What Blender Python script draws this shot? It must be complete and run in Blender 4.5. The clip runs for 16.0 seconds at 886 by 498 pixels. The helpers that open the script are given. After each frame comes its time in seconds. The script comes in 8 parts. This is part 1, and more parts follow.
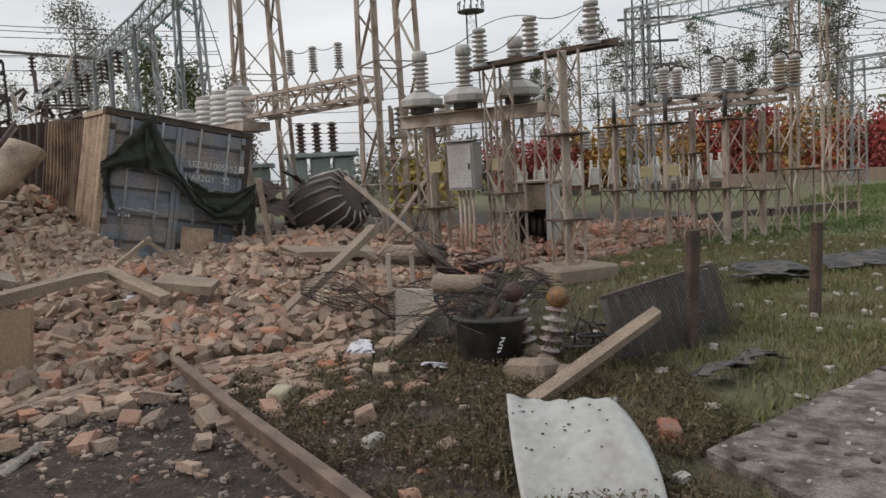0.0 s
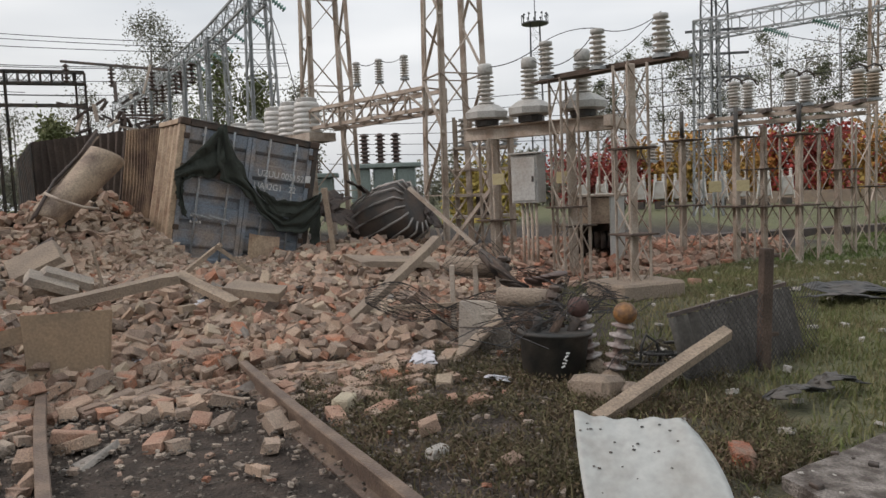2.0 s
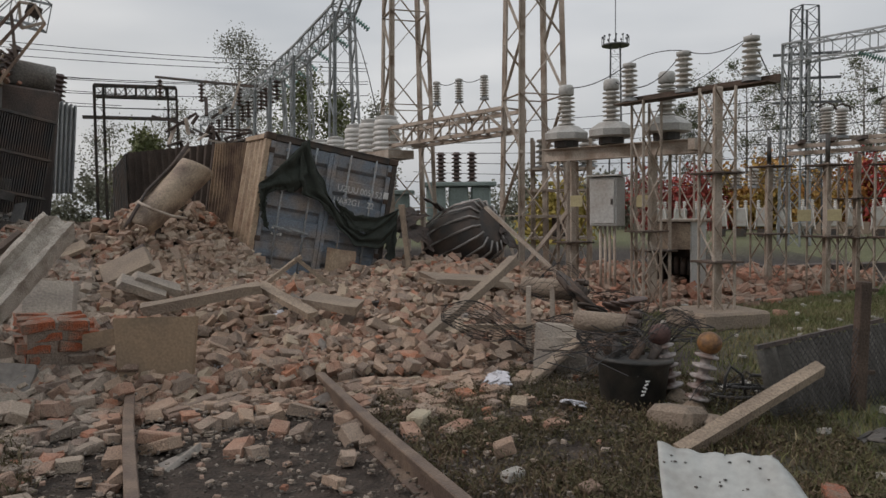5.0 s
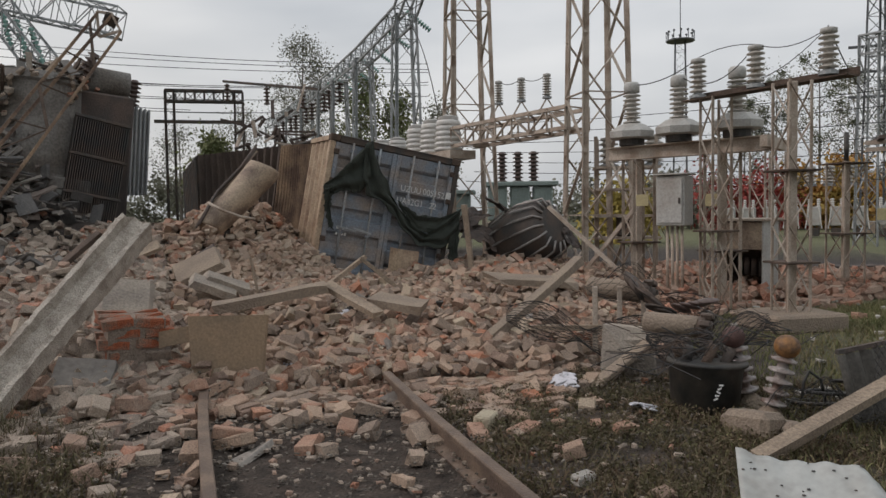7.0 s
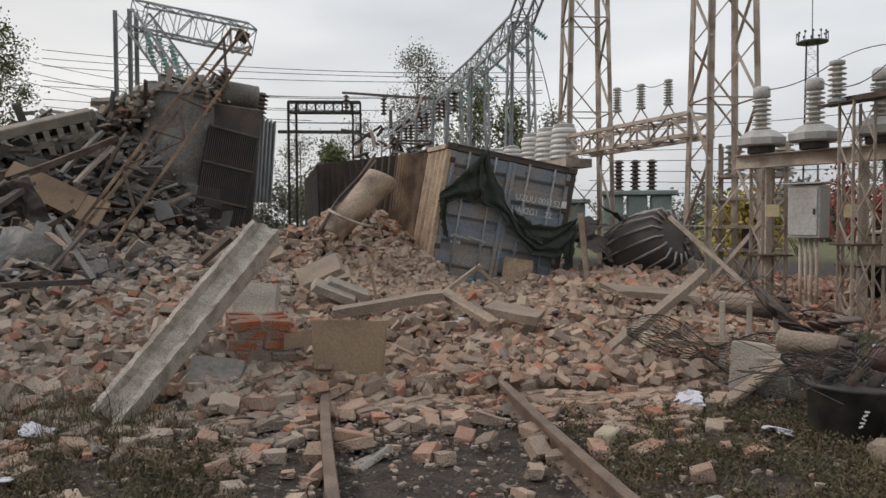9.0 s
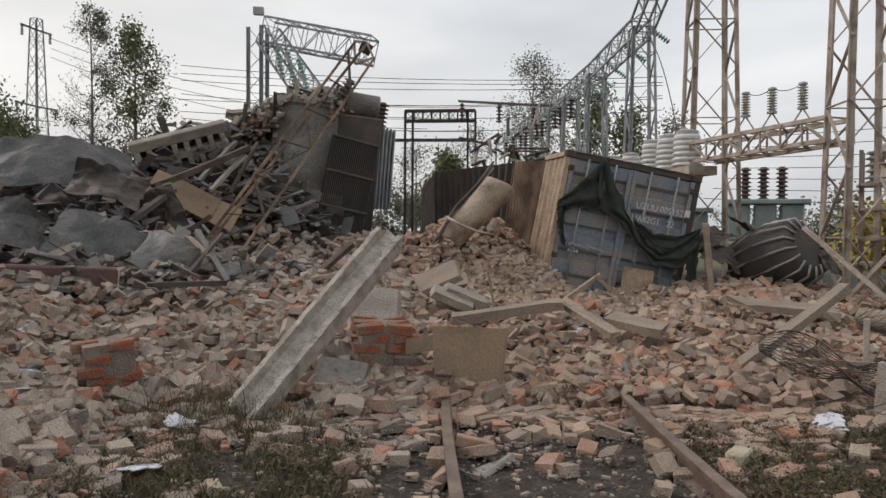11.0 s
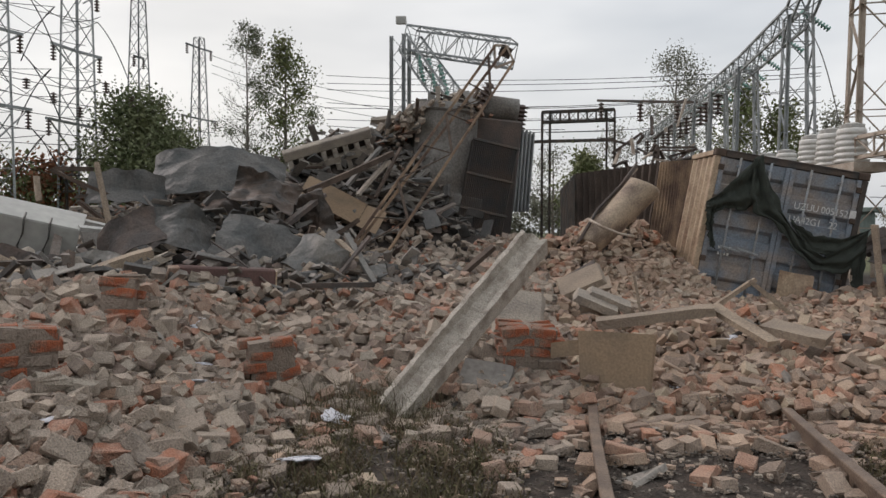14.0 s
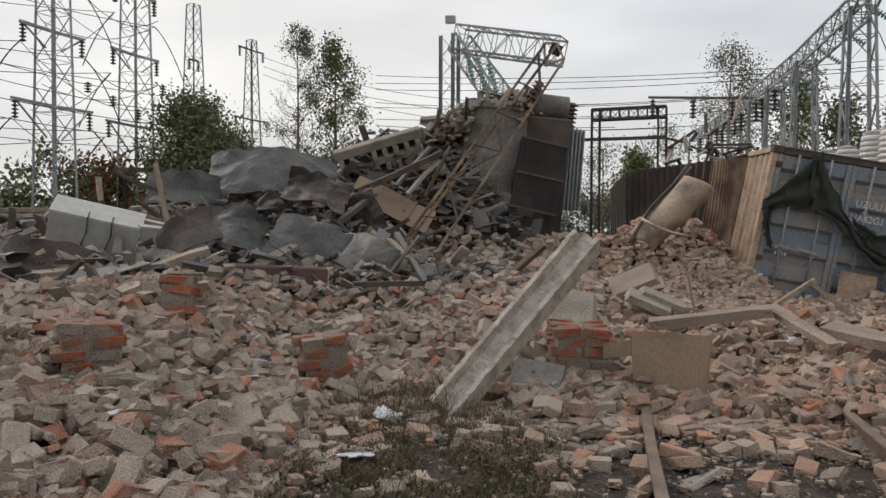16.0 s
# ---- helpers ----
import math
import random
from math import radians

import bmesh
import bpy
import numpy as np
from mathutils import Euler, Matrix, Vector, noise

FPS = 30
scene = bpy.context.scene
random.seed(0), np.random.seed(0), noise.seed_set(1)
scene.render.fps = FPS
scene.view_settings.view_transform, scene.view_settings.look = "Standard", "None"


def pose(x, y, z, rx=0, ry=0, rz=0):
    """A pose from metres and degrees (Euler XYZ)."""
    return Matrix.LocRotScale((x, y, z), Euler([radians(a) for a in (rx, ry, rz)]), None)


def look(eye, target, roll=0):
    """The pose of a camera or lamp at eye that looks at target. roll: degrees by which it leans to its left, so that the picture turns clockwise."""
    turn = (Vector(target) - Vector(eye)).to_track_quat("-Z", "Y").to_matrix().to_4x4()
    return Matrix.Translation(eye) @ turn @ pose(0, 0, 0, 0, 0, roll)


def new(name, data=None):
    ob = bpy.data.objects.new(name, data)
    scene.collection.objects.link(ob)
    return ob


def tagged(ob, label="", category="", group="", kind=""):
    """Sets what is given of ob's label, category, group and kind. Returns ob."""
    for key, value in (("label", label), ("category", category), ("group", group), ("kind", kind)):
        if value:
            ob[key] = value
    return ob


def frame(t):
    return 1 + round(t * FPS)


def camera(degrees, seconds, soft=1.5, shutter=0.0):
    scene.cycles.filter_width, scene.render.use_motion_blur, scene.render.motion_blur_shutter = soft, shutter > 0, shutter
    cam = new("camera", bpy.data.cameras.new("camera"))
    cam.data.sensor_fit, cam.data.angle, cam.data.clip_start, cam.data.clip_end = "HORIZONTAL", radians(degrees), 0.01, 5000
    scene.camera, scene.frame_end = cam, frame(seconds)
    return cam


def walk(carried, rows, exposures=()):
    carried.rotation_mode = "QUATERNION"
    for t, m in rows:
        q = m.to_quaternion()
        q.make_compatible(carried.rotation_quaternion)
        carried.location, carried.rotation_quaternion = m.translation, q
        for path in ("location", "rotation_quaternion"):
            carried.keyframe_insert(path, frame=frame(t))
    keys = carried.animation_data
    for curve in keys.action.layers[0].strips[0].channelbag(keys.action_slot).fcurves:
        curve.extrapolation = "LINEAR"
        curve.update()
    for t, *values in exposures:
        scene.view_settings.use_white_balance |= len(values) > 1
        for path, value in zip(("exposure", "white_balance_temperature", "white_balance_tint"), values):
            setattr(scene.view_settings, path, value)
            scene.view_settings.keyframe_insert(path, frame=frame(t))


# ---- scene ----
cam = camera(61.59, 16.0)
ROWS = [
    (0.0, -0.0088, -0.0064, 1.4451, -0.320, -5.492, 3.238),
    (0.5, -0.0186, -0.0137, 1.4469, 0.462, -5.396, 3.058),
    (1.0, -0.0341, -0.0139, 1.4496, 1.603, -5.198, 2.852),
    (1.5, -0.0513, -0.0167, 1.4508, 2.859, -4.890, 2.618),
    (2.0, -0.0627, -0.0176, 1.4560, 4.270, -4.402, 2.402),
    (2.5, -0.0742, -0.0255, 1.4616, 5.496, -3.861, 2.082),
    (3.0, -0.0902, -0.0183, 1.4608, 6.722, -3.289, 1.705),
    (3.5, -0.1029, -0.0251, 1.4631, 7.727, -2.941, 1.374),
    (4.0, -0.1148, -0.0171, 1.4571, 8.608, -2.760, 0.968),
    (6.5, -0.1614, -0.0194, 1.4583, 12.652, -2.878, 0.872),
    (7.0, -0.1805, -0.0173, 1.4591, 14.427, -2.734, 0.861),
    (7.5, -0.1925, -0.0207, 1.4623, 16.334, -2.574, 0.778),
    (8.0, -0.2179, -0.0006, 1.4597, 18.503, -2.361, 0.625),
    (8.5, -0.2419, 0.0017, 1.4617, 20.592, -2.191, 0.460),
    (9.0, -0.2579, -0.0012, 1.4626, 22.943, -2.000, 0.286),
    (9.5, -0.2728, -0.0132, 1.4669, 25.095, -1.822, 0.050),
    (10.0, -0.2958, -0.0215, 1.4622, 27.335, -1.627, -0.150),
    (12.5, -0.3428, -0.0972, 1.4798, 37.352, -1.376, -0.221),
    (13.0, -0.3507, -0.1092, 1.4802, 39.165, -1.332, -0.156),
    (13.5, -0.3618, -0.1187, 1.4808, 40.615, -1.322, -0.179),
    (14.0, -0.3710, -0.1219, 1.4818, 41.976, -1.338, -0.179),
    (14.5, -0.3767, -0.1267, 1.4848, 43.089, -1.380, -0.159),
    (15.0, -0.3786, -0.1408, 1.4831, 44.141, -1.374, -0.184),
    (15.5, -0.3804, -0.1453, 1.4846, 44.985, -1.401, -0.138),
    (16.0, -0.3830, -0.1522, 1.4841, 45.656, -1.434, -0.185),
]
walk(cam, [(t, pose(x, y, z, 90 + pitch, roll, yaw)) for t, x, y, z, yaw, pitch, roll in ROWS],
     exposures=[(0.0, 0.08), (1.0, 0.20), (2.0, 0.15), (3.5, -0.30), (6.5, -0.22), (8.0, -0.03), (10.0, 0.06), (16.0, 0.06)])

# ---- world, sun ----
world = bpy.data.worlds.new("overcast_sky")
scene.world = world
world.use_nodes = True
wt = world.node_tree
wt.nodes.clear()
w_out = wt.nodes.new("ShaderNodeOutputWorld")
w_bg = wt.nodes.new("ShaderNodeBackground")
w_sky = wt.nodes.new("ShaderNodeTexSky")
w_sky.sky_type, w_sky.sun_disc = "NISHITA", False
w_sky.sun_elevation, w_sky.sun_rotation = radians(38), radians(-60)
w_sky.air_density, w_sky.dust_density = 1.5, 4.0
w_scale = wt.nodes.new("ShaderNodeMix")
w_scale.data_type = "RGBA"
w_scale.blend_type = "MULTIPLY"
w_scale.inputs[0].default_value = 1.0
w_scale.inputs[7].default_value = (0.10, 0.10, 0.10, 1)
w_geo = wt.nodes.new("ShaderNodeTexCoord")
w_map = wt.nodes.new("ShaderNodeMapping")
w_map.inputs["Scale"].default_value = (1.3, 1.3, 4.5)
w_noise = wt.nodes.new("ShaderNodeTexNoise")
w_noise.inputs["Scale"].default_value = 1.6
w_noise.inputs["Detail"].default_value = 4.0
w_noise.inputs["Roughness"].default_value = 0.45
w_ramp = wt.nodes.new("ShaderNodeValToRGB")
w_ramp.color_ramp.elements[0].position, w_ramp.color_ramp.elements[0].color = 0.32, (0.58, 0.61, 0.655, 1)
w_ramp.color_ramp.elements[1].position, w_ramp.color_ramp.elements[1].color = 0.68, (0.90, 0.905, 0.92, 1)
w_mix = wt.nodes.new("ShaderNodeMix")
w_mix.data_type = "RGBA"
w_mix.inputs[0].default_value = 0.9
wt.links.new(w_sky.outputs[0], w_scale.inputs[6])
wt.links.new(w_geo.outputs["Generated"], w_map.inputs[0])
wt.links.new(w_map.outputs[0], w_noise.inputs["Vector"])
wt.links.new(w_noise.outputs["Fac"], w_ramp.inputs[0])
wt.links.new(w_scale.outputs[2], w_mix.inputs[6])
wt.links.new(w_ramp.outputs[0], w_mix.inputs[7])
w_sep = wt.nodes.new("ShaderNodeSeparateXYZ")
wt.links.new(w_geo.outputs["Generated"], w_sep.inputs[0])
w_grad = wt.nodes.new("ShaderNodeMapRange")
w_grad.inputs["From Min"].default_value, w_grad.inputs["From Max"].default_value = 0.0, 1.0
w_grad.inputs["To Min"].default_value, w_grad.inputs["To Max"].default_value = 0.91, 1.38
wt.links.new(w_sep.outputs["Z"], w_grad.inputs["Value"])
wt.links.new(w_grad.outputs[0], w_bg.inputs[1])
wt.links.new(w_mix.outputs[2], w_bg.inputs[0])
wt.links.new(w_bg.outputs[0], w_out.inputs[0])
sun = new("sun", bpy.data.lights.new("sun", "SUN"))
sun.data.energy, sun.data.angle, sun.data.color = 1.25, radians(12), (1.0, 0.86, 0.82)
sun.matrix_world = look((-22, -6, 17), (0, 0, 0))


# ---- materials ----
def mat(name, base, rough=0.8, metal=0.0, vary=0.25, scale=4.0, fine=40.0, bump=0.15, other=None, spots=0.5, per=None, coords="Object"):
    """A procedural surface: two scales of colour variation, fine relief; other: a second colour in patches."""
    m = bpy.data.materials.new(name)
    m.use_nodes = True
    n, l = m.node_tree.nodes, m.node_tree.links
    b = n["Principled BSDF"]
    b.inputs["Roughness"].default_value, b.inputs["Metallic"].default_value = rough, metal
    co = n.new("ShaderNodeTexCoord")
    big, small = n.new("ShaderNodeTexNoise"), n.new("ShaderNodeTexNoise")
    for t, s, d in ((big, scale, 6), (small, fine, 3)):
        t.inputs["Scale"].default_value, t.inputs["Detail"].default_value = s, d
        l.new(co.outputs[coords], t.inputs["Vector"])
    ramp = n.new("ShaderNodeValToRGB")
    c = Vector(base)
    o = Vector(other) if other else c * (1 - vary)
    ramp.color_ramp.elements[0].position, ramp.color_ramp.elements[1].position = spots - 0.12, spots + 0.12
    ramp.color_ramp.elements[0].color, ramp.color_ramp.elements[1].color = (*o, 1), (*c, 1)
    l.new(big.outputs["Fac"], ramp.inputs[0])
    mul = n.new("ShaderNodeMix")
    mul.data_type, mul.blend_type = "RGBA", "MULTIPLY"
    mul.inputs[0].default_value = min(1.0, vary * 2.5)
    l.new(ramp.outputs[0], mul.inputs[6])
    fr = n.new("ShaderNodeValToRGB")
    fr.color_ramp.elements[0].position, fr.color_ramp.elements[1].position = 0.3, 0.7
    fr.color_ramp.elements[0].color, fr.color_ramp.elements[1].color = (0.6, 0.6, 0.6, 1), (1.25, 1.25, 1.25, 1)
    l.new(small.outputs["Fac"], fr.inputs[0])
    l.new(fr.outputs[0], mul.inputs[7])
    last = mul.outputs[2]
    if per:
        # per: list of colours picked at random for each piece ("object" or "island" in per[0])
        src = n.new("ShaderNodeObjectInfo").outputs["Random"] if per[0] == "object" else n.new("ShaderNodeNewGeometry").outputs["Random Per Island"]
        pr = n.new("ShaderNodeValToRGB")
        pr.color_ramp.interpolation = "CONSTANT"
        els = pr.color_ramp.elements
        for i, (p, col) in enumerate(per[1]):
            e = els[i] if i < 2 else els.new(p)
            e.position = p
            e.color = (*col, 1)
        l.new(src, pr.inputs[0])
        dust = n.new("ShaderNodeMix")
        dust.data_type = "RGBA"
        l.new(big.outputs["Fac"], dust.inputs[0])
        l.new(pr.outputs[0], dust.inputs[6])
        l.new(ramp.outputs[0], dust.inputs[7])
        l.new(dust.outputs[2], mul.inputs[6])
    l.new(last, b.inputs["Base Color"])
    if bump:
        bp = n.new("ShaderNodeBump")
        bp.inputs["Strength"].default_value, bp.inputs["Distance"].default_value = min(1.0, bump * 3), 0.02
        l.new(small.outputs["Fac"], bp.inputs["Height"])
        l.new(bp.outputs[0], b.inputs["Normal"])
    return m


BRICKS = [(0.0, (0.38, 0.25, 0.175)), (0.2, (0.34, 0.265, 0.205)), (0.38, (0.45, 0.32, 0.225)), (0.54, (0.22, 0.17, 0.135)), (0.67, (0.39, 0.20, 0.13)),
          (0.80, (0.42, 0.14, 0.06)), (0.86, (0.46, 0.38, 0.27)), (0.93, (0.16, 0.095, 0.07))]
GREYS = [(0.0, (0.39, 0.32, 0.255)), (0.24, (0.31, 0.255, 0.205)), (0.40, (0.47, 0.385, 0.30)), (0.55, (0.18, 0.148, 0.12)), (0.65, (0.38, 0.225, 0.155)),
         (0.80, (0.42, 0.13, 0.055)), (0.88, (0.42, 0.37, 0.30)), (0.94, (0.14, 0.09, 0.07))]
M_BRICK = mat("brick_piece", (0.36, 0.275, 0.21), 0.93, vary=0.34, scale=9, fine=95, bump=0.3, per=("object", BRICKS))
M_BRICKG = mat("grey_brick_piece", (0.36, 0.295, 0.238), 0.93, vary=0.34, scale=9, fine=95, bump=0.3, per=("object", GREYS))
M_BRICKSG = mat("grey_brick_rubble", (0.36, 0.295, 0.238), 0.93, vary=0.34, scale=9, fine=95, bump=0.3, per=("island", GREYS))
M_BRICKS = mat("brick_rubble", (0.36, 0.275, 0.21), 0.93, vary=0.34, scale=9, fine=95, per=("island", BRICKS))
M_BRICKO = mat("orange_brick_rubble", (0.40, 0.26, 0.19), 0.93, vary=0.3, scale=9, fine=95, bump=0.3,
              per=("island", [(0.0, (0.46, 0.26, 0.18)), (0.3, (0.42, 0.33, 0.26)), (0.55, (0.48, 0.19, 0.11)), (0.75, (0.52, 0.42, 0.33)), (0.9, (0.25, 0.17, 0.13))]))
M_SHEETF = mat("weathered_fence_sheet", (0.125, 0.115, 0.10), 0.8, vary=0.3, scale=4, fine=40, bump=0.1, other=(0.075, 0.068, 0.058))
M_BRICKT = mat("dusty_tan_brick_rubble", (0.46, 0.36, 0.275), 0.95, vary=0.3, scale=9, fine=95, bump=0.3,
              per=("island", [(0.0, (0.48, 0.35, 0.26)), (0.3, (0.52, 0.41, 0.31)), (0.6, (0.42, 0.27, 0.20)), (0.8, (0.50, 0.43, 0.35))]))
M_CONCL = mat("pale_concrete", (0.50, 0.45, 0.385), 0.92, vary=0.28, scale=7, fine=80, bump=0.35, other=(0.31, 0.265, 0.22), spots=0.45)
M_CONC = mat("concrete", (0.37, 0.32, 0.26), 0.9, vary=0.22, scale=3, fine=50, bump=0.25, other=(0.26, 0.225, 0.19))
M_STEEL = mat("dusty_painted_steel", (0.43, 0.365, 0.30), 0.7, 0.1, vary=0.25, scale=3, fine=50, bump=0.06, other=(0.25, 0.185, 0.135), spots=0.43)
M_GALV = mat("galvanised_steel", (0.33, 0.345, 0.345), 0.55, 0.4, vary=0.2, scale=3, fine=40, bump=0.05)
M_DARK = mat("dark_steel", (0.05, 0.048, 0.045), 0.6, 0.3, vary=0.3, scale=3, fine=40, bump=0.08, other=(0.09, 0.065, 0.05))
M_RUST = mat("rusty_steel", (0.068, 0.048, 0.036), 0.85, 0.2, vary=0.3, scale=4, fine=60, bump=0.2, other=(0.12, 0.085, 0.064))
M_BLUE = mat("faded_blue_paint", (0.185, 0.215, 0.25), 0.6, 0.0, vary=0.3, scale=2.2, fine=40, bump=0.06, other=(0.27, 0.225, 0.19), spots=0.46)
M_BEIGE = mat("tan_container_paint", (0.43, 0.325, 0.22), 0.65, vary=0.3, scale=2.5, fine=30, bump=0.06, other=(0.24, 0.155, 0.10), spots=0.43)
M_BROWN = mat("brown_container_paint", (0.06, 0.042, 0.032), 0.7, vary=0.3, scale=1.5, fine=30, bump=0.08, other=(0.10, 0.072, 0.055), spots=0.45)
M_TARP = mat("dark_green_cloth", (0.042, 0.05, 0.04), 0.95, vary=0.3, scale=5, fine=120, bump=0.2)
M_PORC = mat("grey_white_porcelain", (0.47, 0.45, 0.41), 0.35, vary=0.2, scale=6, fine=30, bump=0.03, other=(0.33, 0.29, 0.24), spots=0.42)
M_PORCB = mat("brown_porcelain", (0.09, 0.06, 0.05), 0.35, vary=0.2, scale=6, fine=30, bump=0.03)
M_TANK = mat("grey_tank_paint", (0.40, 0.395, 0.37), 0.6, vary=0.18, scale=2, fine=30, bump=0.05, other=(0.30, 0.275, 0.24), spots=0.4)
M_TRAFO = mat("burnt_transformer_paint", (0.21, 0.20, 0.185), 0.8, vary=0.35, scale=1.2, fine=25, bump=0.15, other=(0.10, 0.085, 0.07), spots=0.5)
M_WHITE = mat("white_enamelled_sheet", (0.37, 0.365, 0.335), 0.4, vary=0.12, scale=2, fine=9, bump=0.03, other=(0.33, 0.32, 0.30), spots=0.45)
M_PAPER = mat("paper", (0.52, 0.52, 0.55), 0.9, vary=0.06, scale=8, fine=60, bump=0.05)
M_WOOD = mat("weathered_wood", (0.33, 0.26, 0.19), 0.9, vary=0.3, scale=3, fine=50, bump=0.2, other=(0.22, 0.17, 0.125))
M_SHEETG = mat("grey_roofing_sheet", (0.060, 0.063, 0.061), 0.6, vary=0.3, scale=2.5, fine=30, bump=0.12, other=(0.10, 0.093, 0.085), spots=0.52)
M_ORANGE = mat("orange_ceramic", (0.24, 0.115, 0.035), 0.6, vary=0.4, other=(0.10, 0.055, 0.03), scale=14, fine=40, bump=0.03)
M_GLASSG = mat("green_glass_insulator", (0.20, 0.36, 0.31), 0.2, vary=0.1, scale=8, fine=30, bump=0.0)
M_BLACKPL = mat("black_plastic", (0.022, 0.023, 0.022), 0.55, vary=0.25, scale=5, fine=40, bump=0.05, other=(0.075, 0.066, 0.055))
M_WIRE = mat("wire", (0.045, 0.043, 0.042), 0.6, 0.4, vary=0.1, scale=5, fine=40, bump=0.0)
M_GRASS = mat("grass", (0.11, 0.135, 0.04), 0.9, vary=0.3, scale=0.8, fine=8, bump=0.0, other=(0.16, 0.14, 0.07), spots=0.5,
              per=("island", [(0.0, (0.11, 0.135, 0.045)), (0.26, (0.155, 0.16, 0.065)), (0.48, (0.22, 0.19, 0.10)), (0.72, (0.28, 0.225, 0.14)), (0.9, (0.15, 0.11, 0.07))]))
M_GRASSF = mat("green_lawn_grass", (0.095, 0.15, 0.04), 0.9, vary=0.3, scale=0.8, fine=8, bump=0.0, other=(0.14, 0.16, 0.06), spots=0.5)
M_WEED = mat("weeds", (0.074, 0.069, 0.031), 0.9, vary=0.3, scale=0.8, fine=8, bump=0.0, other=(0.111, 0.069, 0.041), spots=0.5,
             per=("island", [(0.0, (0.066, 0.076, 0.024)), (0.30, (0.115, 0.105, 0.046)), (0.52, (0.15, 0.105, 0.065)), (0.70, (0.09, 0.055, 0.038)), (0.86, (0.20, 0.16, 0.11))]))
M_LEAF = mat("green_leaves", (0.13, 0.155, 0.06), 0.85, vary=0.3, scale=0.6, fine=6, bump=0.0, other=(0.17, 0.17, 0.08))
M_LEAFD = mat("dark_green_leaves", (0.13, 0.145, 0.085), 0.85, vary=0.3, scale=0.6, fine=6, bump=0.0)
# grey-green leaves of far trees, paled in colour for the haze of distance
M_LEAFG = mat("hazed_grey_green_leaves", (0.26, 0.26, 0.20), 0.85, vary=0.3, scale=0.6, fine=6, bump=0.0)
M_LEAFO = mat("orange_leaves", (0.42, 0.19, 0.05), 0.85, vary=0.3, scale=0.4, fine=5, bump=0.0, other=(0.36, 0.26, 0.07))
M_LEAFR = mat("red_leaves", (0.34, 0.05, 0.04), 0.85, vary=0.3, scale=0.4, fine=5, bump=0.0, other=(0.24, 0.06, 0.05))
M_LEAFY = mat("yellow_leaves", (0.42, 0.33, 0.08), 0.85, vary=0.3, scale=0.4, fine=5, bump=0.0)
# lightened too: distance haze is mixed into the trunk colour
M_BARK = mat("hazed_bark", (0.20, 0.175, 0.15), 0.95, vary=0.3, scale=3, fine=20, bump=0.2)
M_STONE = mat("pale_stone", (0.42, 0.40, 0.36), 0.9, vary=0.2, scale=5, fine=50, bump=0.2)
M_LETTER = mat("white_lettering", (0.62, 0.62, 0.60), 0.6, vary=0.15, scale=9, fine=60, bump=0.0)

M_RUSTB = mat("scorched_container_paint", (0.30, 0.21, 0.135), 0.75, vary=0.3, scale=1.8, fine=30, bump=0.08, other=(0.11, 0.07, 0.05), spots=0.52)
M_BLUEL = mat("pale_blue_paint", (0.27, 0.295, 0.31), 0.6, vary=0.25, scale=5, fine=40, bump=0.05, other=(0.26, 0.24, 0.22))
M_SHEETL = mat("grey_steel_sheet", (0.11, 0.108, 0.102), 0.6, 0.2, vary=0.25, scale=2, fine=30, bump=0.08, other=(0.16, 0.145, 0.125))
M_RUSTD = mat("burnt_sheet", (0.115, 0.085, 0.07), 0.85, 0.1, vary=0.3, scale=3, fine=40, bump=0.15, other=(0.07, 0.06, 0.055))

M_REDBR = mat("red_brown_paint", (0.115, 0.06, 0.05), 0.7, vary=0.25, scale=3, fine=40, bump=0.08)
M_BOARD = mat("tan_hardboard", (0.27, 0.19, 0.12), 0.8, vary=0.2, scale=2.5, fine=50, bump=0.06, other=(0.19, 0.14, 0.095), spots=0.42)
M_CONCB = mat("dusty_brown_concrete", (0.27, 0.215, 0.16), 0.9, vary=0.25, scale=3, fine=50, bump=0.25, other=(0.22, 0.175, 0.135))
M_BEIGED = mat("dirty_tan_paint", (0.36, 0.28, 0.20), 0.7, vary=0.3, scale=2.5, fine=40, bump=0.08, other=(0.14, 0.10, 0.075), spots=0.46)
M_MORTAR = mat("mortar", (0.25, 0.20, 0.16), 0.95, vary=0.2, scale=8, fine=60, bump=0.3)
M_REDBRICK = mat("red_brick", (0.34, 0.10, 0.045), 0.93, vary=0.35, scale=11, fine=90, bump=0.35, other=(0.25, 0.17, 0.125), spots=0.50)
M_RAIL = mat("rail_steel", (0.21, 0.155, 0.115), 0.6, 0.4, vary=0.25, scale=5, fine=60, bump=0.12, other=(0.13, 0.095, 0.075))

M_SIGN = mat("yellowed_tag", (0.42, 0.36, 0.20), 0.7, vary=0.15, scale=6, fine=40, bump=0.03)
M_PORCT = mat("tan_porcelain", (0.40, 0.33, 0.25), 0.4, vary=0.2, scale=6, fine=30, bump=0.03)
M_PORCW = mat("white_porcelain", (0.60, 0.585, 0.55), 0.35, vary=0.15, scale=4, fine=30, bump=0.02, other=(0.48, 0.45, 0.40), spots=0.4)
M_PORCM = mat("brown_grey_porcelain", (0.36, 0.33, 0.31), 0.25, vary=0.3, scale=8, fine=30, bump=0.02, other=(0.16, 0.11, 0.09), spots=0.5)
M_PALEGREEN = mat("pale_green_paint", (0.27, 0.33, 0.30), 0.6, vary=0.2, scale=1.5, fine=20, bump=0.04)
M_RIB = mat("bare_rib_steel", (0.30, 0.28, 0.26), 0.5, 0.4, vary=0.2, scale=6, fine=40, bump=0.05)
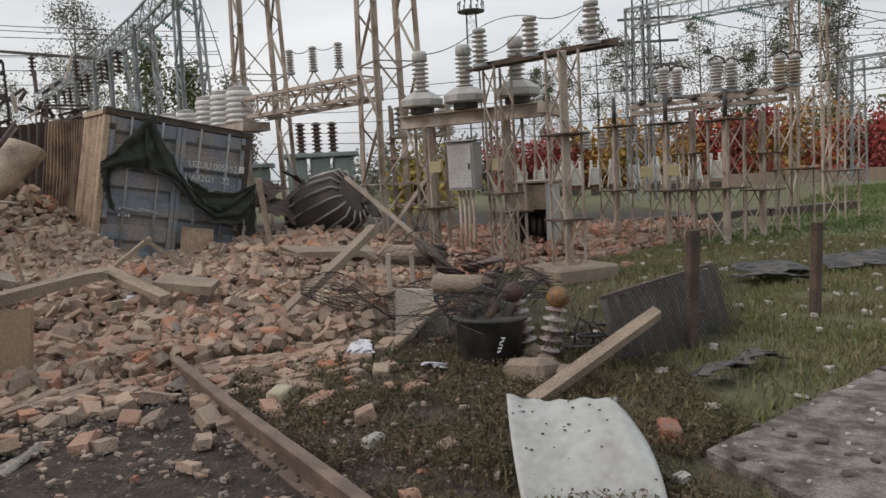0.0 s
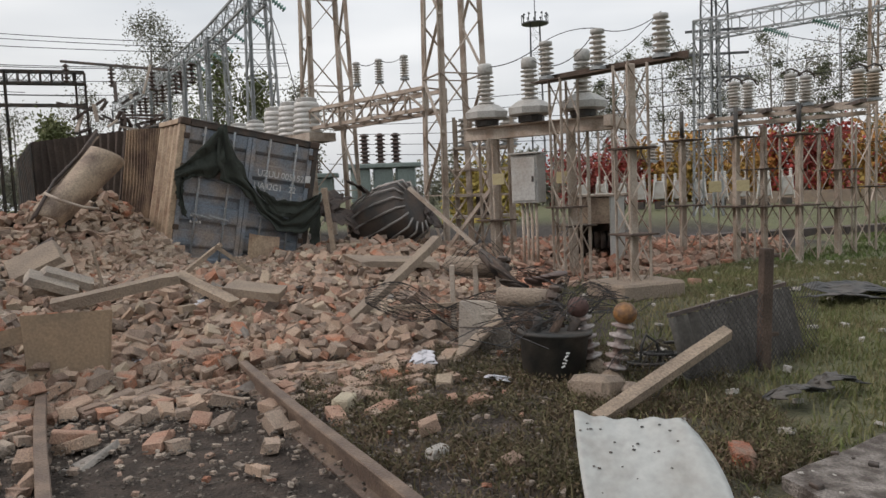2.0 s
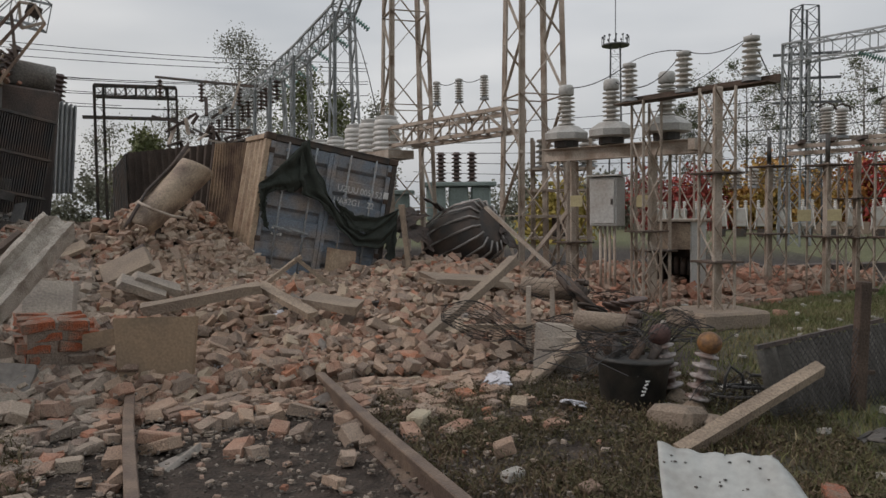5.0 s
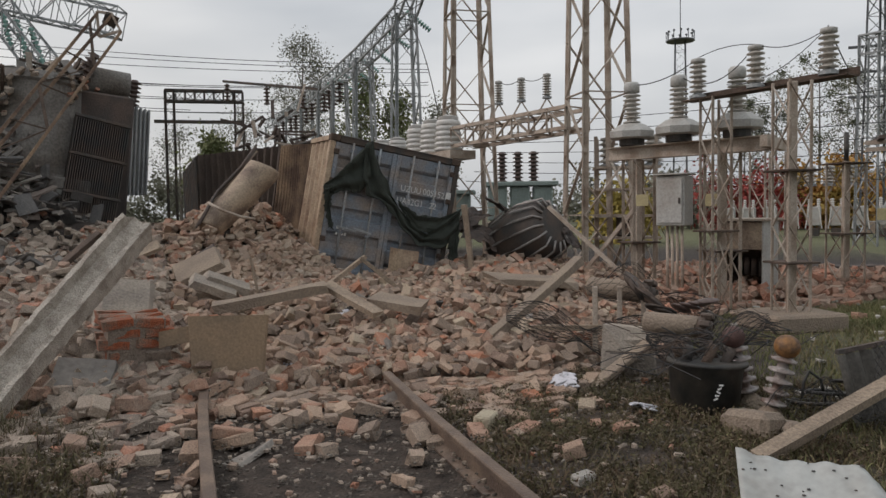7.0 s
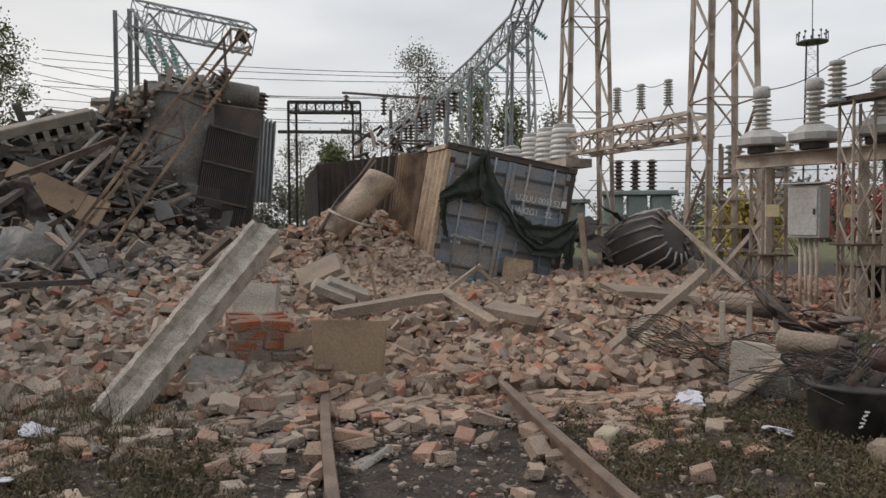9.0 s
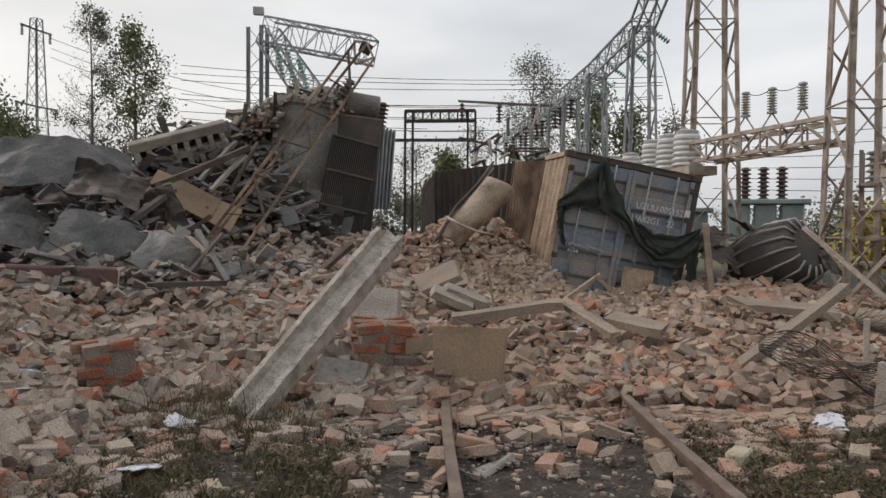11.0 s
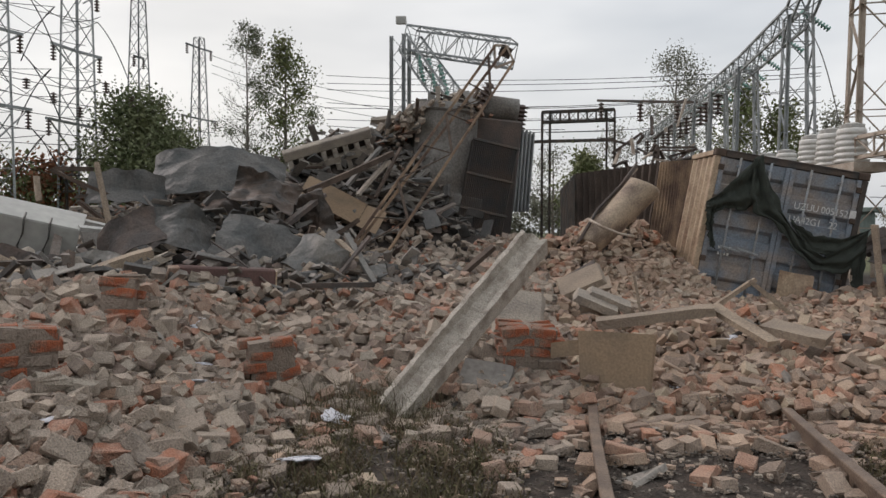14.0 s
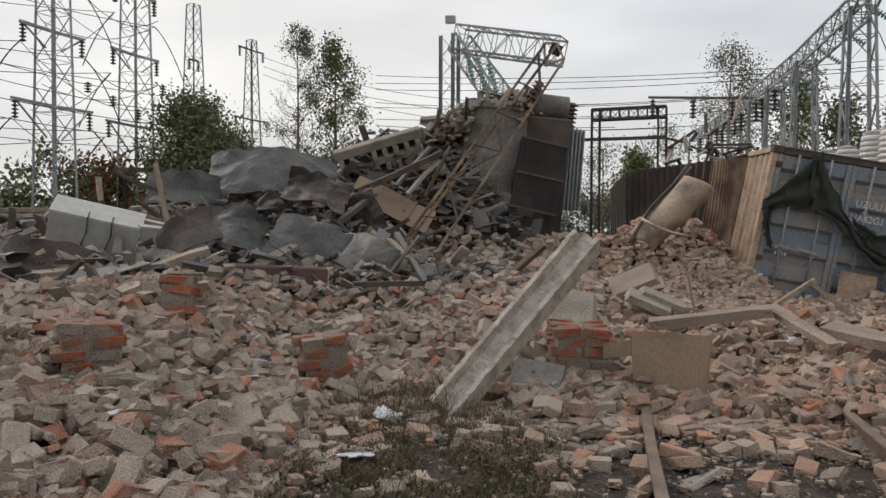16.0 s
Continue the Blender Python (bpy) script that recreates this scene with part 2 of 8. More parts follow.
M_ENAMEL = mat("white_enamel", (0.37, 0.38, 0.36), 0.4, vary=0.14, scale=5, fine=22, bump=0.02, other=(0.29, 0.285, 0.26), spots=0.44)
M_CONCP = mat("pale_yellow_brick", (0.46, 0.40, 0.29), 0.9, vary=0.2, scale=8, fine=60, bump=0.2)
M_PAVE = mat("old_pavement", (0.25, 0.225, 0.20), 0.95, vary=0.5, scale=9, fine=80, bump=0.6, other=(0.085, 0.07, 0.058), spots=0.50)

M_DARKG = mat("dark_grey_steel", (0.11, 0.115, 0.12), 0.6, 0.3, vary=0.2, scale=1, fine=10, bump=0.0)
M_LEAFRB = mat("rust_leaves", (0.28, 0.12, 0.06), 0.85, vary=0.3, scale=0.5, fine=6, bump=0.0)
M_LEAFY2 = mat("yellow_green_leaves", (0.30, 0.27, 0.09), 0.85, vary=0.3, scale=0.5, fine=6, bump=0.0)

M_LEAFM = mat("willow_leaves", (0.10, 0.125, 0.055), 0.85, vary=0.3, scale=0.6, fine=6, bump=0.0, other=(0.15, 0.16, 0.08))
M_SHARD = mat("wreck_pieces", (0.22, 0.2, 0.18), 0.9, vary=0.25, scale=4, fine=40, bump=0.1,
              per=("island", [(0.0, (0.20, 0.165, 0.135)), (0.25, (0.30, 0.27, 0.235)), (0.45, (0.10, 0.085, 0.075)), (0.62, (0.04, 0.037, 0.035)), (0.75, (0.36, 0.325, 0.28)), (0.88, (0.15, 0.10, 0.075))]))
M_SHARDD = mat("wreck_plates", (0.16, 0.15, 0.14), 0.85, vary=0.25, scale=4, fine=40, bump=0.1,
               per=("island", [(0.0, (0.10, 0.10, 0.098)), (0.3, (0.19, 0.18, 0.165)), (0.55, (0.05, 0.047, 0.045)), (0.8, (0.28, 0.255, 0.225))]))
M_CONCD = mat("grey_wall_concrete", (0.21, 0.195, 0.175), 0.9, vary=0.25, scale=1.5, fine=20, bump=0.1)
M_CRUMB = mat("dark_crumbs", (0.13, 0.11, 0.09), 0.95, vary=0.3, scale=6, fine=60, per=("island", [(0.0, (0.11, 0.095, 0.078)), (0.4, (0.17, 0.14, 0.115)), (0.7, (0.07, 0.06, 0.05)), (0.88, (0.32, 0.28, 0.235))]))


# ---- builders ----
class MB:
    """Collects boxes, bars, tubes and sheets into one mesh."""

    def __init__(self):
        self.v, self.f, self.smooth = [], [], False

    def add(self, verts, faces):
        o = len(self.v)
        self.v += [tuple(p) for p in verts]
        self.f += [tuple(i + o for i in f) for f in faces]
        return self

    def box(self, sx, sy, sz, m=Matrix(), bev=0.0):
        """A box centred on the origin of m; bev: chamfer."""
        if bev:
            bm = bmesh.new()
            bmesh.ops.create_cube(bm, size=1.0, matrix=Matrix.Diagonal((sx, sy, sz, 1)))
            bmesh.ops.bevel(bm, geom=list(bm.edges), offset=bev, segments=1, affect="EDGES")
            bm.verts.index_update()
            self.add([m @ v.co for v in bm.verts], [[v.index for v in f.verts] for f in bm.faces])
            bm.free()
            return self
        p = [m @ Vector((x * sx / 2, y * sy / 2, z * sz / 2)) for z in (-1, 1) for x, y in ((-1, -1), (1, -1), (1, 1), (-1, 1))]
        return self.add(p, [(3, 2, 1, 0), (4, 5, 6, 7), (0, 1, 5, 4), (1, 2, 6, 5), (2, 3, 7, 6), (3, 0, 4, 7)])

    def bar(self, p, q, w, h=None, bev=0.0):
        """A straight bar from p to q, w wide and h high."""
        p, q = Vector(p), Vector(q)
        d = q - p
        m = Matrix.Translation((p + q) / 2) @ d.to_track_quat("Y", "Z").to_matrix().to_4x4()
        return self.box(w, d.length, h or w, m, bev)

    def angle(self, p, q, w, t=0.008):
        """An L-section bar from p to q."""
        p, q = Vector(p), Vector(q)
        d = q - p
        m = Matrix.Translation((p + q) / 2) @ d.to_track_quat("Y", "Z").to_matrix().to_4x4()
        self.box(w, d.length, t, m @ Matrix.Translation((0, 0, -w / 2)))
        return self.box(t, d.length, w - t, m @ Matrix.Translation((-w / 2 + t / 2, 0, t / 2)))

    def tube(self, pts, r, n=6, r1=None):
        """A tube along points, closed at the ends."""
        pts = [Vector(p) for p in pts]
        r1 = r if r1 is None else r1
        rings, k = [], len(pts)
        for i, p in enumerate(pts):
            d = pts[min(i + 1, k - 1)] - pts[max(i - 1, 0)]
            q = d.to_track_quat("Z", "Y").to_matrix()
            rr = r + (r1 - r) * i / max(1, k - 1)
            rings += [p + q @ Vector((rr * math.cos(6.28318 * j / n), rr * math.sin(6.28318 * j / n), 0)) for j in range(n)]
        faces = [(i * n + j, i * n + (j + 1) % n, (i + 1) * n + (j + 1) % n, (i + 1) * n + j) for i in range(k - 1) for j in range(n)]
        faces += [tuple(range(n))[::-1], tuple(range((k - 1) * n, k * n))]
        return self.add(rings, faces)

    def lathe(self, prof, n=14, m=Matrix()):
        """Turns (radius, height) rows round the z axis."""
        v = [m @ Vector((r * math.cos(6.28318 * j / n), r * math.sin(6.28318 * j / n), z)) for r, z in prof for j in range(n)]
        k = len(prof)
        f = [(i * n + j, i * n + (j + 1) % n, (i + 1) * n + (j + 1) % n, (i + 1) * n + j) for i in range(k - 1) for j in range(n)]
        f += [tuple(range(n))[::-1], tuple(range((k - 1) * n, k * n))]
        return self.add(v, f)

    def sheet(self, fn, nu, nv, t=0.004):
        """A bent sheet of thickness t over the surface fn(u, v)."""
        g = [[Vector(fn(i / nu, j / nv)) for j in range(nv + 1)] for i in range(nu + 1)]
        top, low = [], []
        for i in range(nu + 1):
            for j in range(nv + 1):
                du = g[min(i + 1, nu)][j] - g[max(i - 1, 0)][j]
                dv = g[i][min(j + 1, nv)] - g[i][max(j - 1, 0)]
                nn = du.cross(dv)
                nn = nn.normalized() if nn.length > 1e-9 else Vector((0, 0, 1))
                top.append(g[i][j] + nn * t / 2)
                low.append(g[i][j] - nn * t / 2)
        k, s = (nu + 1) * (nv + 1), nv + 1
        f = []
        for i in range(nu):
            for j in range(nv):
                a = i * s + j
                f += [(a, a + s, a + s + 1, a + 1), (k + a + 1, k + a + s + 1, k + a + s, k + a)]
        for i in range(nu):
            a, b = i * s, i * s + nv
            f += [(a, k + a, k + a + s, a + s), (b + s, k + b + s, k + b, b)]
        for j in range(nv):
            a, b = j, nu * s + j
            f += [(a + 1, k + a + 1, k + a, a), (b, k + b, k + b + 1, b + 1)]
        return self.add(top + low, f)

    def mesh(self, name, material):
        me = bpy.data.meshes.new(name)
        me.from_pydata(self.v, [], self.f)
        me.materials.append(material)
        if self.smooth:
            me.shade_smooth()
        return me


def thing(name, m, label, category, group="", kind=""):
    ob = new(name)
    ob.empty_display_size = 0.1
    ob.matrix_basis = m
    return tagged(ob, label, category, group, kind)


def part(name, mb, material, parent, label=""):
    ob = new(name, mb.mesh(name, material))
    ob.parent = parent
    return tagged(ob, label) if label else ob


def solid(name, mb, material, m, label, category, group="", kind=""):
    """A thing of one mesh."""
    ob = new(name, mb.mesh(name, material))
    ob.matrix_basis = m
    return tagged(ob, label, category, group, kind)


def smooth(mb):
    mb.smooth = True
    return mb


def sheds(r, R, h, n, base=0.0):
    """The profile of a ribbed porcelain insulator of height h with n sheds."""
    prof, s = [(r, base)], h / n
    for i in range(n):
        z = base + i * s
        prof += [(r, z + 0.15 * s), (R, z + 0.30 * s), (R, z + 0.45 * s), (r, z + 0.8 * s)]
    return prof + [(r, base + h)]


# ---- the ground ----
MOUNDS = [(-6.9, 12.0, 1.15, 1.0, 1.5), (-8.3, 12.2, 0.5, 1.6, 1.5), (-12.6, 10.6, 2.3, 1.5, 1.9), (-13.6, 7.2, 1.2, 2.2, 2.2), (-15.5, 1.0, 0.9, 4.0, 4.0), (-10.4, 12.2, 0.35, 1.6, 1.6),
          (-3.6, 8.4, 0.16, 1.8, 0.9), (-2.4, 13.4, 0.25, 1.6, 2.0), (-5.0, 5.6, 0.14, 1.0, 0.9), (-10.8, 6.4, 0.5, 1.5, 1.2), (-2.2, 6.9, 0.12, 1.2, 0.7), (-5.46, 11.03, 0.55, 0.5, 0.5), (-12.08, 12.2, 1.5, 0.8, 0.8)]
EDGE = [(-40, 99), (-24, 18), (-14, 12.6), (-6, 11.5), (-1, 9.5), (3, 7.4), (8, 6.1), (14, 5.8), (22, 5.9), (30, 5.7), (36, 5.6), (42, 5.4), (48, 6.2), (57, 6.0), (62, 4.8), (70, 3.4), (85, 2.6), (130, 2.6)]


def rubble_edge(x, y):
    """How many metres (x, y) lies inside the rubble field."""
    a = np.degrees(np.arctan2(-x, y))
    return np.hypot(x, y) - np.interp(a, [e[0] for e in EDGE], [e[1] for e in EDGE])


def ground(x, y):
    x, y = np.asarray(x, float), np.asarray(y, float)
    r = np.hypot(x, y)
    a = np.degrees(np.arctan2(-x, y))
    e = np.clip(rubble_edge(x, y) / 5.0, 0, 1)
    fade = np.clip((34 - r) / 12, 0, 1)
    cap = np.interp(a, [-25, -5, 8, 30, 40, 50, 90], [0.0, 0.10, 0.22, 0.26, 0.75, 0.85, 0.7])
    z = cap * e * e * (3 - 2 * e) * fade
    for mx, my, h, sx, sy in MOUNDS:
        z = z + h * np.exp(-((x - mx) / sx) ** 2 - ((y - my) / sy) ** 2)
    rough = np.sin(x * 3.1 + 1.3 * np.sin(y * 1.7)) * np.sin(y * 2.7 + np.sin(x * 2.2))
    lumps = np.sin(x * 6.3 + 2.1 * np.sin(y * 3.9)) * np.sin(y * 5.7 + 1.7 * np.sin(x * 4.4))
    return z + (0.05 * rough + 0.035 * lumps) * np.clip(e * 3 + 0.1, 0, 1) * fade


def grid_mesh(name, xs, ys, zf, material):
    X, Y = np.meshgrid(xs, ys, indexing="ij")
    Zs = zf(X, Y)
    me = bpy.data.meshes.new(name)
    n, k = len(xs), len(ys)
    idx = np.arange(n * k).reshape(n, k)
    faces = np.stack([idx[:-1, :-1], idx[1:, :-1], idx[1:, 1:], idx[:-1, 1:]], -1).reshape(-1, 4)
    me.from_pydata(np.stack([X, Y, Zs], -1).reshape(-1, 3).tolist(), [], faces.tolist())
    for m in material if isinstance(material, list) else [material]:
        me.materials.append(m)
    me.shade_smooth()
    return me


def axis(lo, hi, far, step):
    a = list(np.arange(lo, hi, step))
    s, p = step, hi
    up = []
    while p < far:
        up.append(p)
        s *= 1.35
        p += s
    s, p, dn = step, lo, []
    while p > -far:
        s *= 1.35
        p -= s
        dn.append(p)
    return np.array(dn[::-1] + a + up)


def ground_material():
    """Soil, rubble dust darkened to stand for shade between bricks, and lawn, blended by where they lie."""
    m = bpy.data.materials.new("ground")
    m.use_nodes = True
    n, l = m.node_tree.nodes, m.node_tree.links
    b = n["Principled BSDF"]
    b.inputs["Roughness"].default_value = 0.95
    co = n.new("ShaderNodeTexCoord")
    tex = []
    for s, d in ((0.9, 6), (7.0, 5), (45.0, 3)):
        t = n.new("ShaderNodeTexNoise")
        t.inputs["Scale"].default_value, t.inputs["Detail"].default_value = s, d
        l.new(co.outputs["Object"], t.inputs["Vector"])
        tex.append(t)

    def ramp(src, lo, hi, c0, c1):
        r = n.new("ShaderNodeValToRGB")
        r.color_ramp.elements[0].position, r.color_ramp.elements[1].position = lo, hi
        r.color_ramp.elements[0].color, r.color_ramp.elements[1].color = (*c0, 1), (*c1, 1)
        l.new(src, r.inputs[0])
        return r.outputs[0]

    def mix(f, a, c, mode="MIX"):
        x = n.new("ShaderNodeMix")
        x.data_type, x.blend_type = "RGBA", mode
        if isinstance(f, float):
            x.inputs[0].default_value = f
        else:
            l.new(f, x.inputs[0])
        l.new(a, x.inputs[6])
        l.new(c, x.inputs[7])
        return x.outputs[2]

    soil = ramp(tex[1].outputs["Fac"], 0.35, 0.65, (0.032, 0.024, 0.018), (0.072, 0.054, 0.042))
    # near-black under the rubble: the shade of the brick gaps is in this colour
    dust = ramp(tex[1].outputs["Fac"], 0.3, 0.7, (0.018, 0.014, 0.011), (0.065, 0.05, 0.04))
    lawn = ramp(tex[1].outputs["Fac"], 0.3, 0.7, (0.085, 0.10, 0.04), (0.17, 0.165, 0.085))
    at_d, at_g = n.new("ShaderNodeAttribute"), n.new("ShaderNodeAttribute")
    at_d.attribute_name, at_g.attribute_name = "dusty", "grassy"
    col = mix(at_g.outputs["Fac"], soil, lawn)
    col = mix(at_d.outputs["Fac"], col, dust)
    fine = ramp(tex[2].outputs["Fac"], 0.3, 0.7, (0.55, 0.55, 0.55), (1.3, 1.3, 1.3))
    col = mix(0.8, col, fine, "MULTIPLY")
    big = ramp(tex[0].outputs["Fac"], 0.3, 0.7, (0.75, 0.75, 0.75), (1.15, 1.15, 1.15))
    col = mix(0.8, col, big, "MULTIPLY")
    l.new(col, b.inputs["Base Color"])
    bp = n.new("ShaderNodeBump")
    bp.inputs["Strength"].default_value, bp.inputs["Distance"].default_value = 0.9, 0.03
    l.new(tex[2].outputs["Fac"], bp.inputs["Height"])
    l.new(bp.outputs[0], b.inputs["Normal"])
    return m


def grassiness(x, y):
    """1 on the lawn, 0 on bare soil."""
    x, y = np.asarray(x, float), np.asarray(y, float)
    g = np.clip((x - 0.6 - 0.10 * (y - 4)) / 2.0, 0, 1)
    return np.maximum(g, np.clip((np.hypot(x, y) - 26) / 6, 0, 1))


gx, gy = axis(-18, 8, 1500, 0.16), axis(-4, 18, 1500, 0.16)
ground_mesh = grid_mesh("ground", gx, gy, ground, ground_material())
GX, GY = np.meshgrid(gx, gy, indexing="ij")
R_ = np.hypot(GX, GY)
# mask of the rubble field, where the ground carries the painted gap shade
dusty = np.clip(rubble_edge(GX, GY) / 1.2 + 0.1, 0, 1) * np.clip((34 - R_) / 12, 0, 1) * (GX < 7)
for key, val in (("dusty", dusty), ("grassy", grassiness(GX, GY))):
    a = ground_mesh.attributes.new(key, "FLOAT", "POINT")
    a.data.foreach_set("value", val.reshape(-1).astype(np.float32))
ground_ob = tagged(new("ground", ground_mesh), "dark trampled soil with brick dust darkened as gap shade, and patchy grass", "ground", kind="structure")


def gz(x, y):
    return float(ground(x, y))


# ---- lattice steel ----
def lattice(th, H, wb, wt, leg, panels, material, z0=0.0, brace=None):
    """A tapering four-legged lattice column: four legs and the bracing of each face."""
    brace = brace or leg * 0.6

    def corner(i, z):
        w = (wb + (wt - wb) * z / H) / 2
        return Vector(((-w, w, w, -w)[i], (-w, -w, w, w)[i], z0 + z))

    for i in range(4):
        part("leg", MB().angle(corner(i, 0), corner(i, H), leg, leg * 0.16), material, th)
    zs, z, step = [0.0], 0.0, 1.0
    q = (wt / wb) ** (1.0 / panels)
    lens = [q ** k for k in range(panels)]
    for ln in lens:
        z += H * ln / sum(lens)
        zs.append(z)
    for i in range(4):
        j = (i + 1) % 4
        for k in range(panels):
            a, b = (i, j) if k % 2 else (j, i)
            part("brace", MB().bar(corner(a, zs[k]), corner(b, zs[k + 1]), brace, brace * 0.3), material, th)
            if k % 2:
                part("strut", MB().bar(corner(a, zs[k]), corner(b, zs[k]), brace, brace * 0.3), material, th)
        part("strut", MB().bar(corner(i, H), corner(j, H), brace, brace * 0.5), material, th)


def truss(th, p, q, w, h, n, chord, material, name="chord"):
    """A box truss between p and q with four chords and zigzag bracing."""
    p, q = Vector(p), Vector(q)
    d = (q - p).normalized()
    s = d.cross(Vector((0, 0, 1))).normalized() * w / 2
    u = s.cross(d).normalized() * h / 2
    cs = [(-1, -1), (1, -1), (1, 1), (-1, 1)]
    P = lambda c, f: p + (q - p) * f + s * c[0] + u * c[1]
    for c in cs:
        part(name, MB().angle(P(c, 0), P(c, 1), chord, chord * 0.16), material, th)
    for i in range(4):
        a, b = cs[i], cs[(i + 1) % 4]
        for k in range(n):
            c0, c1 = (a, b) if k % 2 else (b, a)
            part("brace", MB().bar(P(c0, k / n), P(c1, (k + 1) / n), chord * 0.6, chord * 0.25), material, th)
            part("strut", MB().bar(P(a, k / n), P(b, k / n), chord * 0.5, chord * 0.25), material, th)
        part("strut", MB().bar(P(a, 1), P(b, 1), chord * 0.6, chord * 0.3), material, th)


def tower(x, y, H, wb, wt, leg, panels, rz, material, label, z0=0.0, group="gantry towers", name="lattice_tower"):
    th = thing(name, pose(x, y, gz(x, y) - 0.05 + z0, 0, 0, rz), label, "tower", group)
    lattice(th, H, wb, wt, leg, panels, material)
    return th


TOWER_LABEL = "dusty rust-stained lattice steel gantry tower rising from rubble"
tower(-0.88, 15.0, 9.5, 1.05, 0.70, 0.10, 9, 28, M_STEEL, TOWER_LABEL)
tower(-4.25, 18.5, 11.0, 1.2, 0.72, 0.10, 10, 28, M_STEEL, TOWER_LABEL)
GANTRY = [(-6.95, 21.9, 7.3), (-9.9, 26.2, 7.1), (-12.6, 30.5, 7.3), (-14.4, 33.0, 7.3), (-17.4, 37.5, 7.4), (-20.5, 42.0, 7.5), (-24.5, 47.0, 7.6)]
for x, y, h in GANTRY:
    tower(x, y, h, 0.95, 0.62, 0.08, 8, 32, M_GALV, "grey lattice steel gantry tower in a receding row", group="gantry row")
gb = thing("gantry_beam", pose(0, 0, 0), "long lattice gantry beam hung with strings of green glass insulators", "beam")
stops = [(-4.25, 18.5, 10.6)] + [(x, y, h + 0.2) for x, y, h in GANTRY]
for p, q in zip(stops[:-1], stops[1:]):
    n = max(4, int((Vector(q) - Vector(p)).length / 0.7))
    truss(gb, p, q, 0.55, 0.55, n, 0.06, M_GALV)


def glass_string(p, q, n=9, r=0.10):
    """A string of green glass discs between two points."""
    p, q = Vector(p), Vector(q)
    th = thing("insulator_string", Matrix.Translation(p), "string of green glass disc insulators", "insulator", "glass insulator strings")
    d = q - p
    m = d.to_track_quat("Z", "Y").to_matrix().to_4x4()
    prof, s = [], d.length / n
    for i in range(n):
        prof += [(0.02, i * s), (r, (i + 0.35) * s), (r, (i + 0.5) * s), (0.02, (i + 0.75) * s)]
    part("glass_body", smooth(MB().lathe(prof, 10, m)), M_GLASSG, th)
    return th


for k in range(11):
    f = 0.10 + k * 0.06
    seg = min(int(f * 7), 6)
    u = f * 7 - seg
    p = Vector(stops[seg]).lerp(Vector(stops[seg + 1]), u)
    glass_string(p + Vector((0.3, -0.1, 0.25)), p + Vector((0.9, 0.55, -0.25)), 10, 0.09)
# thin outrigger with hanging dark insulators
out = thing("outrigger", pose(0, 0, 0), "thin dark steel cross arm with hanging insulators", "arm")
part("arm", MB().bar((-20.6, 34.5, 8.4), (-14.4, 33.0, 7.4), 0.12, 0.12), M_DARK, out)
for f in (0.04, 0.45, 0.8):
    p = Vector((-20.6, 34.5, 8.4)).lerp(Vector((-14.4, 33.0, 7.4)), f)
    part("insulator", smooth(MB().lathe(sheds(0.06, 0.17, 0.9, 5), 10, Matrix.Translation(p - Vector((0, 0, 1.0))))), M_PORCB, out)

# ---- container ----
CONT = pose(-5.58, 11.61, 0.31, 2.44, 10.24, 37.67)


